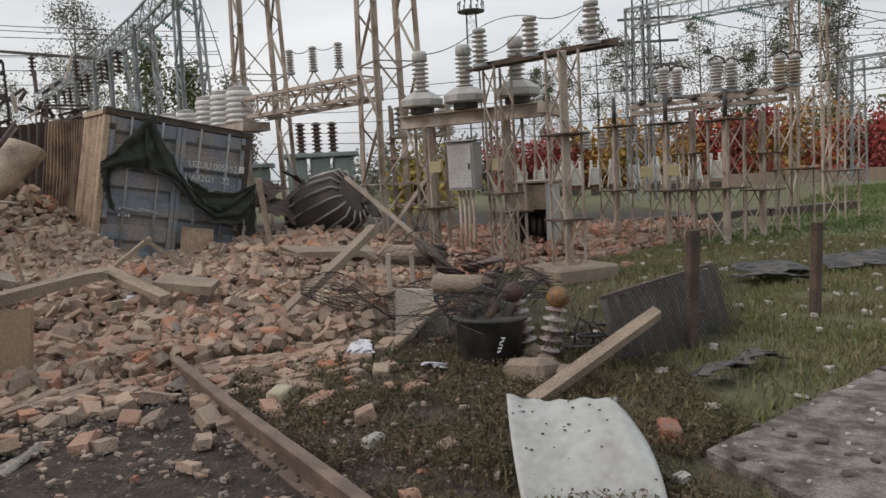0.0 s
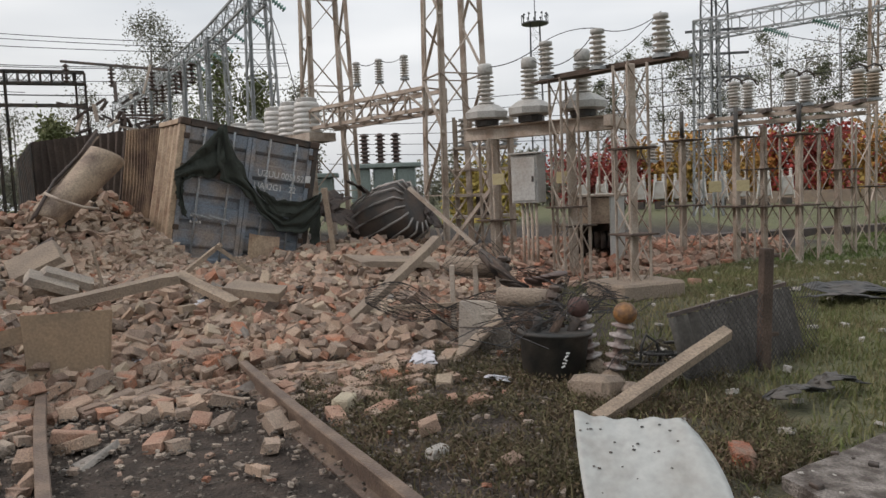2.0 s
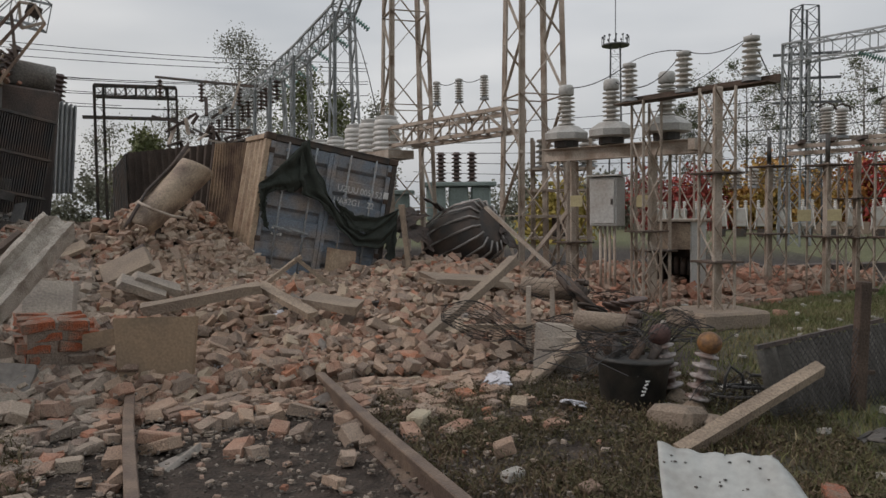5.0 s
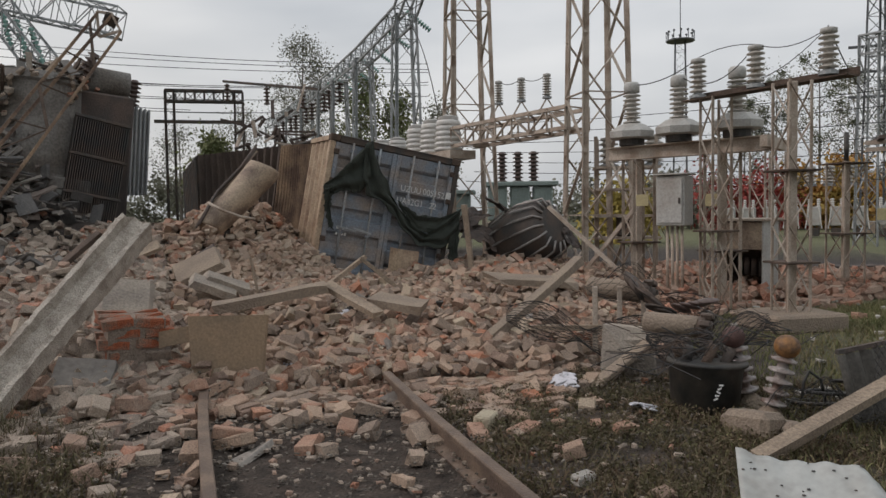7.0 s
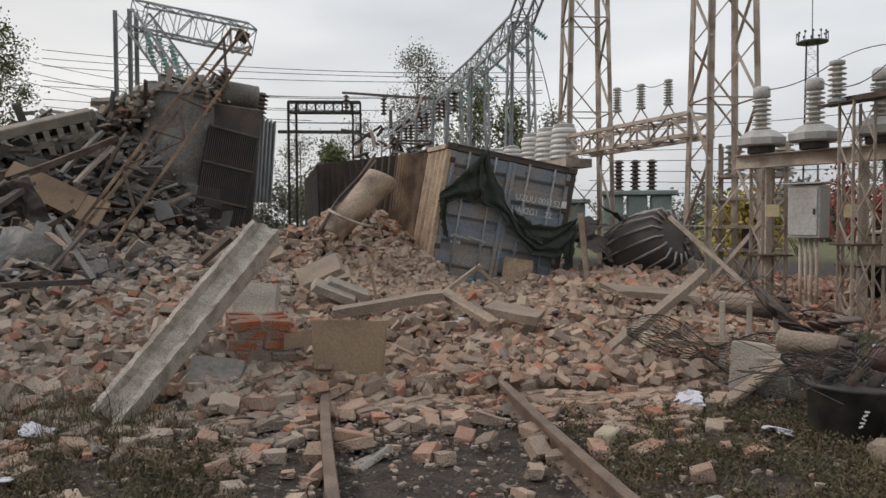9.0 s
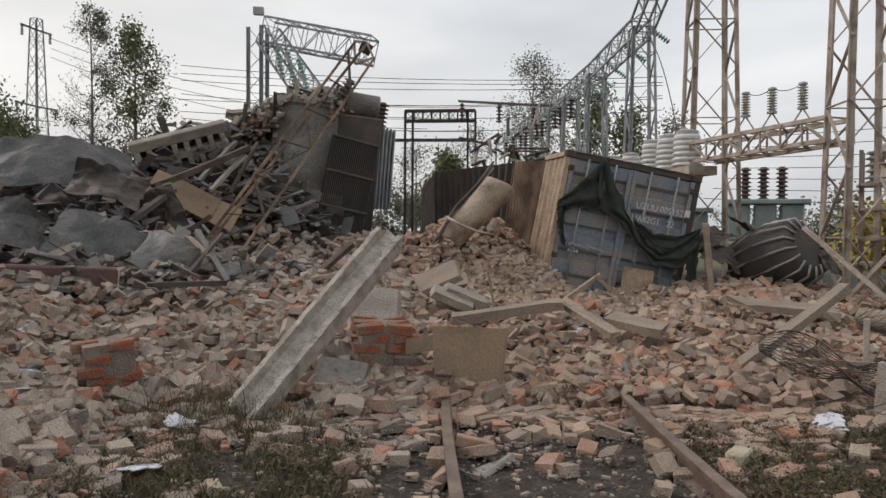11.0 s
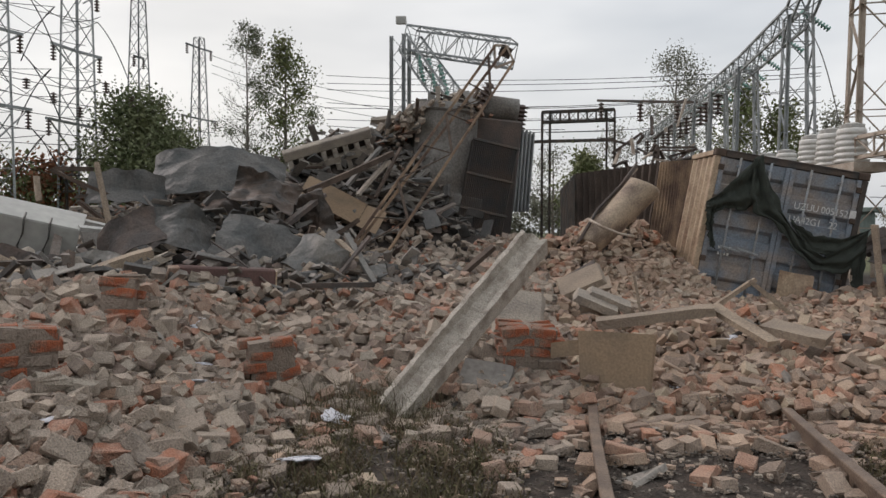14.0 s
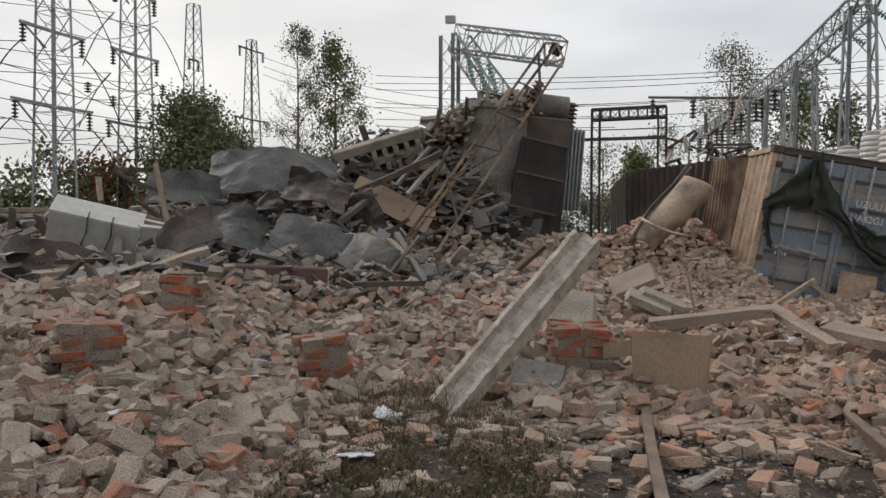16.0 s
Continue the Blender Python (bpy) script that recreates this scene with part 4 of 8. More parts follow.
def cabinet(m):
    th = thing("steel_cabinet", m, "overturned white steel cabinet lying open on the debris", "cabinet")
    part("front", MB().box(1.25, 0.03, 0.5, pose(0, -0.3, 0), 0.006), M_WHITE, th)
    part("bottom", MB().box(1.25, 0.6, 0.03, pose(0, 0, -0.25), 0.006), M_WHITE, th)
    part("end", MB().box(0.03, 0.57, 0.47, pose(-0.63, 0.01, 0), 0.006), M_WHITE, th)
    part("lid", MB().box(1.3, 0.62, 0.03, pose(0, 0, 0.27, 3, 0, 0), 0.006), M_WHITE, th)
    part("frame_rail", MB().bar((0.6, -0.28, 0.28), (1.5, 0.1, 0.26), 0.10, 0.06), M_TANK, th)
    part("frame_rail", MB().bar((0.6, 0.25, 0.2), (1.4, 0.5, 0.1), 0.10, 0.06), M_TANK, th)
    for x in (-0.12, 0.22):
        part("strap", smooth(MB().tube([(x, -0.2, 0.31), (x, -0.34, 0.27), (x + 0.02, -0.35, 0.05), (x - 0.02, -0.34, -0.15), (x + 0.03, -0.35, -0.28)], 0.014, 6)), M_BLACKPL, th)
    return th



cabinet(pose(-10.67, 3.46, 1.49, 24, 13, 66) @ Matrix.Diagonal((0.86, 0.75, 0.9, 1)))
box = thing("metal_chest", pose(-8.45, 4.85, 0.62, 0, 3, 60), "dark red-brown steel chest half buried under roofing sheet", "chest")
part("body", MB().box(1.15, 0.6, 0.55, pose(0, 0, 0.15), 0.02), M_REDBR, box)
part("end_panel", MB().box(0.02, 0.56, 0.5, pose(0.585, 0, 0.15), 0.006), M_BEIGE, box)
for k in range(8):
    part("grille_slat", MB().box(0.75, 0.015, 0.012, pose(-0.1, -0.306, 0.0 + 0.045 * k)), M_DARK, box)
# perforated floor slab tipped on the heap
slab = thing("hollow_slab", pose(-12.15, 9.6, 2.92, 34, -17, 50) @ Matrix.Diagonal((0.95, 1, 0.95, 1)), "grey hollow block floor slab tipped up on the heap", "slab")
part("slab_top", MB().box(1.9, 0.16, 0.22, pose(0, 0, 0.40), 0.02), M_CONC, slab)
part("slab_bottom", MB().box(1.85, 0.16, 0.22, pose(0, 0, -0.40), 0.02), M_CONCL, slab)
part("slab_core", MB().box(1.85, 0.16, 0.16, pose(0, 0.02, 0.0), 0.02), M_CONC, slab)
part("slab_back", MB().box(1.8, 0.06, 0.9, pose(0, 0.14, 0), 0.01), M_DARK, slab)
for k in range(8):
    for z in (-0.18, 0.18):
        part("web", MB().box(0.11, 0.16, 0.22, pose(-0.85 + 0.24 * k, 0.004, z), 0.01), M_CONCL, slab)
# tan board on the heap
th = thing("tan_board", pose(-11.15, 8.78, 2.05, 62, 27, 44), "bent tan hardboard sheet lying on the heap", "board")
part("board", MB().sheet(lambda u, v: (1.2 * (u - 0.5), 0.5 * (v - 0.5), 0.05 * math.sin(2.5 * u)), 10, 4, 0.012), M_BOARD, th)
part("board_end", MB().sheet(lambda u, v: (0.4 * u + 0.61, 0.5 * (v - 0.5) - 0.05 * u, 0.02 + 0.16 * u), 4, 4, 0.012), M_BOARD, th)
solid("kerb_wall", MB().box(2.3, 0.35, 0.45, Matrix(), 0.03), M_CONCB, pose(-8.35, 8.25, 0.72, 0, 2, 43), "low brown concrete kerb wall among rubble", "kerb")

# charred and broken bars over the heap
HEAPS = [(-12.0, 9.0, 1.5, 1.2, 22, 0.9), (-11.2, 7.4, 1.2, 1.0, 30, 0.8), (-9.8, 4.9, 1.3, 1.2, 22, 0.9), (-8.6, 6.6, 1.0, 0.8, 16, 1.0), (-9.2, 2.2, 1.2, 1.2, 16, 1.2), (-12.6, 5.0, 1.6, 1.6, 26, 1.6), (-13.5, 1.8, 2.0, 1.5, 22, 1.8), (-11.9, 11.6, 0.8, 0.9, 22, 0.8)]
KINDS = [(M_RUST, 0.06, 0.05, "rusty steel bar sticking out of the debris"), (M_CONC, 0.12, 0.10, "broken concrete beam piece in the debris"), (M_WOOD, 0.10, 0.05, "splintered grey wooden board in the debris"),
         (M_DARK, 0.07, 0.05, "charred black bar in the debris"), (M_SHEETL, 0.16, 0.03, "bent grey steel strip in the debris")]
for hx, hy, sx, sy, n, Lm in HEAPS:
    for k in range(n):
        x, y = hx + rng.normal(0, sx * 0.6), hy + rng.normal(0, sy * 0.6)
        mt, w, h, lab = KINDS[int(rng.integers(0, 5))]
        L = Lm * rng.uniform(0.35, 1.0)
        beam_piece(x, y, gz(x, y) + rng.uniform(0.02, 0.22), L, w * rng.uniform(0.7, 1.4), h, rng.normal(0, 25), rng.normal(0, 24), rng.uniform(0, 360), mt, lab)
r_small = np.random.default_rng(77)
for hx, hy, sx, sy, n in ((-9.6, 4.6, 0.8, 1.0, 14), (-9.2, 2.7, 0.6, 0.7, 10), (-8.6, 6.2, 0.6, 0.7, 16), (-10.4, 7.0, 0.6, 0.7, 30)):
    for k in range(n):
        x, y = hx + r_small.normal(0, sx * 0.6), hy + r_small.normal(0, sy * 0.6)
        mt, w, h, lab = KINDS[int(r_small.integers(0, 5))]
        beam_piece(x, y, gz(x, y) + r_small.uniform(0.08, 0.38), r_small.uniform(0.18, 0.6), w * r_small.uniform(0.6, 1.3), h, r_small.normal(0, 35), r_small.normal(0, 32), r_small.uniform(0, 360), mt, lab)
# longer pieces that stand out
for x, y, z, L, w, h, rx, ry, rz, mt, lab in (
        (-9.7, 4.2, 0.95, 1.7, 0.22, 0.05, 10, -12, 52, M_WOOD, "grey wooden board in the debris"),
        (-8.4, 4.2, 0.9, 1.4, 0.05, 0.05, 0, 8, 40, M_SHEETL, "pale steel tube in the debris"),
        (-8.9, 2.9, 0.9, 0.9, 0.05, 0.05, 0, 38, 30, M_WOOD, "pale wooden lath in the debris"),
        (-10.8, 4.4, 2.0, 0.9, 0.06, 0.05, 0, 75, 20, M_WOOD, "wooden stake sticking out of the debris"),
        (-7.6, 6.9, 0.85, 1.5, 0.12, 0.05, 4, 2, 50, M_DARK, "charred board lying on rubble"),
        (-7.1, 7.9, 0.95, 1.0, 0.14, 0.06, 10, -40, 60, M_RUST, "rusty steel strip in the rubble"),
        (-6.2, 9.2, 0.85, 0.7, 0.15, 0.06, 20, -30, 30, M_RUSTD, "burnt board leaning in the rubble"),
        (-7.2, 9.4, 0.95, 0.6, 0.2, 0.06, 30, -20, 50, M_WOOD, "broken board leaning in the rubble"),
        (-5.6, 8.6, 0.72, 0.55, 0.30, 0.10, 24, -10, 40, M_CONCB, "broken concrete slab piece in the rubble"),
        (-4.9, 7.6, 0.62, 0.5, 0.30, 0.12, 30, 0, 40, M_CONCB, "broken concrete slab piece in the rubble"),
        (-3.86, 7.03, 0.61, 1.2, 0.15, 0.10, 8, -9, 30, M_CONCB, "dusty concrete post lying on rubble"),
        (-4.22, 7.35, 0.77, 0.48, 0.045, 0.025, 0, 80, 20, M_WOOD, "pale wooden lath sticking out of rubble"),
        (-3.05, 7.25, 0.58, 0.9, 0.13, 0.06, 10, 16, -30, M_WOOD, "dusty wooden board on rubble"),
        (-2.6, 7.45, 0.52, 0.62, 0.32, 0.08, 6, 6, -15, M_CONCB, "broken concrete slab on rubble"),
        (-3.75, 8.75, 0.72, 0.75, 0.06, 0.05, 0, -32, 50, M_WOOD, "wooden lath leaning by the container"),
        (-3.35, 8.95, 0.72, 0.6, 0.06, 0.05, 0, 40, 30, M_WOOD, "wooden lath leaning by the container"),
        (-1.2, 7.65, 0.56, 1.9, 0.11, 0.08, 0, -22, 62, M_CONCB, "long dusty concrete post slanting out of the rubble"),
        (-1.5, 9.9, 0.55, 1.1, 0.5, 0.08, 5, 4, 20, M_CONCB, "flat concrete slab lying on rubble"),
        (-1.0, 12.6, 1.0, 1.7, 0.06, 0.06, 0, 40, -20, M_STEEL, "thin steel bar leaning at the tower"),
        (-0.6, 12.9, 0.95, 1.5, 0.07, 0.06, 0, -50, -20, M_STEEL, "thin steel bar leaning at the tower"),
        (-2.9, 12.3, 0.85, 1.5, 0.09, 0.08, 0, 84, 0, M_WOOD, "thin wooden stake standing in rubble")):
    beam_piece(x, y, z, L, w, h, rx, ry, rz, mt, lab)

# boards, rods and plates that stand out of the wreckage
for p, q, w, h, mt, lab in (
    ((-8.96, 3.19, 0.85), (-9.32, 4.12, 1.11), 0.17, 0.04, M_WOOD, "dusty grey board slanting out of the debris"),
    ((-8.72, 3.5, 0.82), (-8.95, 4.19, 1.06), 0.14, 0.04, M_CONC, "grey concrete lintel slanting out of the debris"),
    ((-9.37, 3.23, 1.17), (-9.12, 3.84, 0.93), 0.22, 0.03, M_SHEETL, "bent grey steel plate lying on the debris"),
    ((-9.41, 2.48, 1.05), (-8.91, 3.3, 0.84), 0.14, 0.08, M_RUSTD, "charred beam lying along the debris"),
    ((-9, 2.47, 0.94), (-9.18, 3.16, 0.98), 0.13, 0.05, M_WOOD, "dusty grey board lying on the debris"),
    ((-8.85, 4.17, 0.98), (-8.97, 4.79, 1.17), 0.16, 0.04, M_DARK, "charred board leaning on a steel chest"),
    ((-8.66, 4.1, 0.97), (-8.02, 4.62, 0.76), 0.03, 0.03, M_SHEETL, "thin pale rod leaning in the debris"),
    ((-9.45, 3.02, 1.18), (-8.8, 3.05, 0.84), 0.035, 0.035, M_SHEETL, "pale thin tube leaning in the debris"),
    ((-8.89, 4.92, 1.36), (-7.86, 5.06, 0.87), 0.02, 0.02, M_RUSTD, "thin rod slanting over a steel chest"),
    ((-7.46, 5.26, 0.84), (-6.98, 5.99, 0.84), 0.08, 0.06, M_DARK, "charred beam lying on the brick rubble"),
    ((-8.01, 4.25, 0.8), (-8.38, 3.76, 0.83), 0.1, 0.06, M_CONC, "grey concrete strip lying on the brick rubble"),
    ((-14.48, 6.3, 2.55), (-14.13, 7.01, 2.57), 0.1, 0.05, M_SHEETL, "long grey steel angle lying on the debris"),
    ((-14.89, 5.31, 2.62), (-14.2, 5.69, 2.6), 0.1, 0.08, M_RUST, "rusty beam lying over the debris"),
    ((-14.41, 5.17, 2.53), (-13.8, 5.62, 2.12), 0.08, 0.05, M_RUST, "rusty bar slanting over the debris"),
    ((-13.83, 5.53, 2.02), (-14.03, 6.09, 2.57), 0.08, 0.05, M_RUST, "rusty bar slanting over the debris"),
    ((-13.96, 4.66, 2.41), (-13.76, 4.63, 1.96), 0.09, 0.06, M_WOOD, "grey stake standing in the debris"),
    ((-7.86, 6.5, 1.1), (-8.34, 6.56, 1.36), 0.1, 0.04, M_WOOD, "splintered grey board in the debris"),
    ((-7.42, 6.4, 0.82), (-8.42, 6.78, 1.44), 0.08, 0.05, M_SHEETL, "bent grey steel strip in the debris"),
    ((-7.75, 6.02, 0.86), (-8.06, 6.89, 1.4), 0.05, 0.04, M_RUSTD, "rusty bar sticking out of the debris"),
    ((-10.99, 8.05, 2.17), (-10.86, 10.04, 3), 0.12, 0.1, M_RUST, "long rusty steel channel lying over the heap"),
    ((-10.49, 8.05, 2.11), (-9.58, 6.25, 1.35), 0.1, 0.08, M_RUSTD, "rusty steel angle leaning on the heap"),
    ((-11, 9, 2.32), (-11.16, 10.01, 3.13), 0.09, 0.06, M_SHEETL, "grey steel duct piece on the heap"),
    ((-10.71, 9.02, 2.15), (-10.9, 10, 2.86), 0.08, 0.06, M_CONC, "grey concrete strip leaning on the heap"),
    ((-10.79, 9.53, 2.12), (-11.17, 10.58, 3.18), 0.06, 0.05, M_RUST, "rusty steel angle leaning on the heap"),
):
    p, q = Vector(p), Vector(q)
    ob = beam_piece(0, 0, 0, (q - p).length, w, h, 0, 0, 0, mt, lab)
    ob.matrix_basis = Matrix.Translation((p + q) / 2) @ (q - p).to_track_quat("X", "Z").to_matrix().to_4x4()

# wreckage piled on the transformer
PILE = [(-12.48, 11.09, 3.32), (-12.09, 11.49, 3.91), (-11.69, 11.88, 4.22), (-11.28, 12.26, 4.35), (-10.9, 12.59, 4.22)]
for k in range(120):
    f = rng.random() * 3.99
    p = Vector(PILE[int(f)]).lerp(Vector(PILE[int(f) + 1]), f - int(f))
    mt, w, h, lab = KINDS[int(rng.integers(0, 5))]
    beam_piece(p.x + rng.normal(0, 0.16), p.y + rng.normal(0, 0.16), p.z + rng.normal(-0.12, 0.16), rng.uniform(0.25, 0.85), w * rng.uniform(0.6, 1.2), h, rng.normal(0, 30), rng.normal(-25, 30), rng.uniform(0, 180), mt, lab.replace("in the debris", "piled on the transformer").replace("of the debris", "of the pile"))
# twisted steel on the container wall
tw = thing("twisted_steel", pose(-7.95, 14.99, 3.05), "tangle of twisted burnt steel hanging on the container wall", "scrap")
for k in range(44):
    p = Vector(rng.normal(0, 0.35, 3)) + Vector((0.3, -0.35, 0.05))
    q = p + Vector((rng.normal(0, 0.28), rng.normal(0, 0.22), rng.normal(0, 0.24)))
    part("bar", MB().bar(p, q, 0.07, 0.04), M_RUSTD if k % 5 else M_STEEL, tw)


# torn tan sheet trough by the container wall
def trough(u, v):
    a = 0.5 + 4.4 * v
    r = (0.28 + 0.09 * u) * (1 + 0.06 * math.sin(7 * v + 4 * u))
    return (r * math.cos(a), 0.72 * r * math.sin(a), 1.32 * u + 0.06 * math.sin(9 * v) + 0.16 * (v - 0.5) * (u > 0.9))


duct_low, duct_top = Vector((-6.53, 10.11, 1.28)), Vector((-6.04, 10.97, 2.15))
horn = thing("torn_duct", Matrix.Translation(duct_low) @ (duct_top - duct_low).to_track_quat("Z", "Y").to_matrix().to_4x4() @ pose(0, 0, 0, 0, 0, 330), "torn curved tan steel duct lying against the container", "duct")
part("shell", smooth(MB().sheet(trough, 24, 20, 0.008)), M_BEIGED, horn)
for k in range(3):
    p0, p1 = Vector((-6.54, 9.76, 1.27)) + Vector((0.05 * k, 0.02, 0.04 * k)), Vector((-6.22, 11.1, 2.53)) + Vector((0.02, 0.03, 0.05 * k))
    pipe = solid("bent_pipe", smooth(MB().tube([p0, p0.lerp(p1, 0.35) + Vector((-0.06, 0, 0.05)), p0.lerp(p1, 0.7), p1], 0.02, 8)), M_RUSTD if k else M_BEIGED, pose(0, 0, 0), "thin bent steel pipe lying along a torn duct", "pipe", "bent pipes")
solid("bent_pipe", smooth(MB().tube([(-6.29, 9.79, 1.67), (-6.08, 9.8, 1.56), (-5.88, 10.03, 1.45), (-5.91, 10.47, 1.42)], 0.022, 8)), M_STEEL, pose(0, 0, 0), "thin bent steel pipe looped round a torn duct", "pipe", "bent pipes")


# ---- concrete beam and brick pier in the foreground ----
def channel_beam(p, q):
    """A concrete trough beam: two flanges and a web."""
    p, q = Vector(p), Vector(q)
    d = (q - p)
    m = Matrix.Translation(p) @ d.to_track_quat("X", "Z").to_matrix().to_4x4()
    L = d.length
    th = thing("concrete_beam", m, "long grey concrete channel beam leaning on a brick pier", "beam")
    n, prof = 60, [(-0.15, -0.12), (0.12, -0.08), (0.15, 0.075), (0.10, 0.085), (0.075, 0.005), (-0.07, -0.01), (-0.10, 0.075), (-0.15, 0.07)]
    v = []
    for i in range(n + 1):
        for a, c in prof:
            v.append((L * i / n + (rng.normal(0, 0.03) if i in (0, n) else 0), a + 0.008 * noise.noise((i * 0.22, a * 9, 1.0)) + 0.012 * noise.noise((i * 1.7, a * 20, 3.0)), c + 0.008 * noise.noise((i * 0.2, a * 9 + c * 9, 5.0)) + 0.013 * noise.noise((i * 1.9, a * 20, 8.0)) - 0.06 * max(0.0, c) * max(0, 14 - i) / 14))
    k = len(prof)
    f = [(i * k + j, i * k + (j + 1) % k, (i + 1) * k + (j + 1) % k, (i + 1) * k + j) for i in range(n) for j in range(k)]
    f += [tuple(range(k))[::-1], tuple(range(n * k, n * k + k))]
    part("channel", MB().add(v, f), M_CONCL, th)
    return th


cb = channel_beam((-4.53, 3.90, 0.06), (-4.14, 5.29, 1.42))
cb.matrix_basis = cb.matrix_basis @ pose(0, 0, 0, 30, 0, 0) @ Matrix.Diagonal((1, 0.86, 0.95, 1))


def brick_block(m, nx, ny, nz, label, mortar=0.012, ragged=0.25, name="brickwork_block", top=True):
    """A lump of bonded brickwork with single bricks and mortar."""
    th = thing(name, m, label, "brickwork")
    bl, bw, bh = 0.25, 0.12, 0.075
    part("mortar", MB().box(nx * bl * 0.86, ny * bw * 0.9, nz * (bh + mortar) * 0.94, pose(0, 0, nz * (bh + mortar) / 2)), M_MORTAR, th)
    kinds = []
    for k, mt in enumerate((M_REDBRICK, M_REDBRICK, M_REDBRICK, M_REDBRICK, M_REDBRICK, M_MORTAR)):
        mb = MB().box((bl - mortar) * (1 - 0.08 * (k % 3)), bw - mortar * 0.6, bh, Matrix(), 0.009)
        mb.v = [tuple(Vector(p) + Vector(rng.normal(0, 0.0045, 3))) for p in mb.v]
        kinds.append(mb.mesh("brick", mt))
    for k in range(nz):
        for j in range(ny):
            for i in range(nx):
                if rng.random() < ragged and (k == 0 or i in (0, nx - 1)):
                    continue
                ob = new("brick", kinds[int(rng.integers(0, 6))])
                ob.parent = th
                ob.matrix_basis = pose((i - (nx - 1) / 2 + (0.25 if k % 2 else -0.25) * 0.5) * bl + rng.normal(0, 0.014), (j - (ny - 1) / 2) * bw + rng.normal(0, 0.010), (k + 0.5) * (bh + mortar), rng.normal(0, 4), rng.normal(0, 4), rng.normal(0, 6))
    if top:
        part("render_coat", MB().box(nx * bl * 1.02, ny * bw * 1.02, 0.03, pose(0.03, 0.02, nz * (bh + mortar) + 0.016, 3, -4, 6), 0.012), M_MORTAR, th)
    return th


brick_block(pose(-4.20, 5.24, 0.24, 8, 2, 46), 2, 3, 5, "broken red brick pier under a concrete cap", 0.014, 0.08, top=False)
brick_block(pose(-5.65, 3.59, 0.16, 8, -6, 66) @ Matrix.Diagonal((0.85, 0.9, 1, 1)), 2, 2, 5, "lump of bonded red brickwork with grey mortar", 0.014, 0.06, top=False)
brick_block(pose(-5.7, 1.66, 0.42, 4, 3, 76) @ Matrix.Diagonal((0.85, 0.9, 1, 1)), 2, 2, 5, "upright lump of red and grey brickwork", 0.014, 0.05, top=False)
brick_block(pose(-6.68, 2.73, 0.64, -6, 4, 55) @ Matrix.Diagonal((1.2, 1.2, 1, 1)), 1, 2, 5, "tilted lump of grey brickwork", 0.014, 0.2)
brick_block(pose(-5.0, 6.05, 0.42, 20, 20, 20), 2, 2, 2, "lump of bonded red brickwork in the rubble", 0.014, 0.2)


def board_plate(m):
    th = thing("bent_sheet", m, "bent tan sheet panel standing in brick rubble", "panel")
    part("panel", MB().sheet(lambda u, v: (0.60 * (u - 0.5) * (0.88 + 0.14 * v) - 0.02, 0.06 * math.sin(3 * u + 0.6), 0.54 * v), 14, 6, 0.014), M_BOARD, th)
    part("edge", MB().bar((0.25, 0.0, -0.02), (0.29, 0.02, 0.54), 0.03, 0.03), M_BOARD, th)
    part("side_flap", MB().sheet(lambda u, v: (-0.28 - 0.26 * u, 0.06 + 0.10 * u, 0.34 + 0.13 * v - 0.05 * u), 6, 3, 0.012), M_BOARD, th)
    return th


def stone_lump(name, m, w, d, h, top, seed, material, label, category, group=""):
    """A broken lump: a box drawn in towards its top, dented and chipped."""
    def fn(face, a, b):
        p = [Vector((a, b, 1)), Vector((a, b, -1)), Vector((a, 1, b)), Vector((a, -1, b)), Vector((1, a, b)), Vector((-1, a, b))][face]
        k = 1 - (1 - top) * (p.z + 1) / 2
        q = Vector((p.x * w / 2 * k, p.y * d / 2 * k, p.z * h / 2))
        n3 = q * 7 + Vector((seed * 3.7, seed, 0))
        return q + Vector((noise.noise(n3), noise.noise(n3 + Vector((9, 0, 0))), noise.noise(n3 + Vector((0, 9, 0))))) * 0.09 * min(w, d, h) + q.normalized() * 0.05 * min(w, d, h) * noise.noise(n3 * 3)
    k, seen, faces = 7, {}, []
    for face in range(6):
        v = [tuple(round(c, 5) for c in fn(face, 2 * i / k - 1, 2 * j / k - 1)) for i in range(k + 1) for j in range(k + 1)]
        v = [seen.setdefault(p, len(seen)) for p in v]
        faces += [(v[i * (k + 1) + j], v[(i + 1) * (k + 1) + j], v[(i + 1) * (k + 1) + j + 1], v[i * (k + 1) + j + 1]) for i in range(k) for j in range(k)]
    mb = MB().add(list(seen), faces)
    return solid(name, mb, material, m, label, category, group)


stone_lump("concrete_slab_piece", pose(-4.6, 5.69, 0.7, 46, 10, 40), 0.50, 0.62, 0.12, 0.75, 3, M_CONC, "broken grey concrete cap slumped on a brick pier", "concrete")
stone_lump("render_chip", pose(-4.26, 4.74, 0.25, 34, 8, 30), 0.46, 0.34, 0.10, 0.9, 5, M_CONCD, "dark grey slab of render leaning under a concrete beam", "concrete")
stone_lump("concrete_slab_piece", pose(-5.41, 8.1, 0.85, 30, -24, 30), 0.62, 0.45, 0.08, 0.9, 8, M_CONCB, "flat dusty concrete slab tilted in brick rubble", "concrete", "slab pieces")
stone_lump("concrete_slab_piece", pose(-4.83, 7.52, 0.66, 26, 22, 40), 0.55, 0.22, 0.09, 0.9, 9, M_CONC, "grey concrete slab tilted in brick rubble", "concrete", "slab pieces")
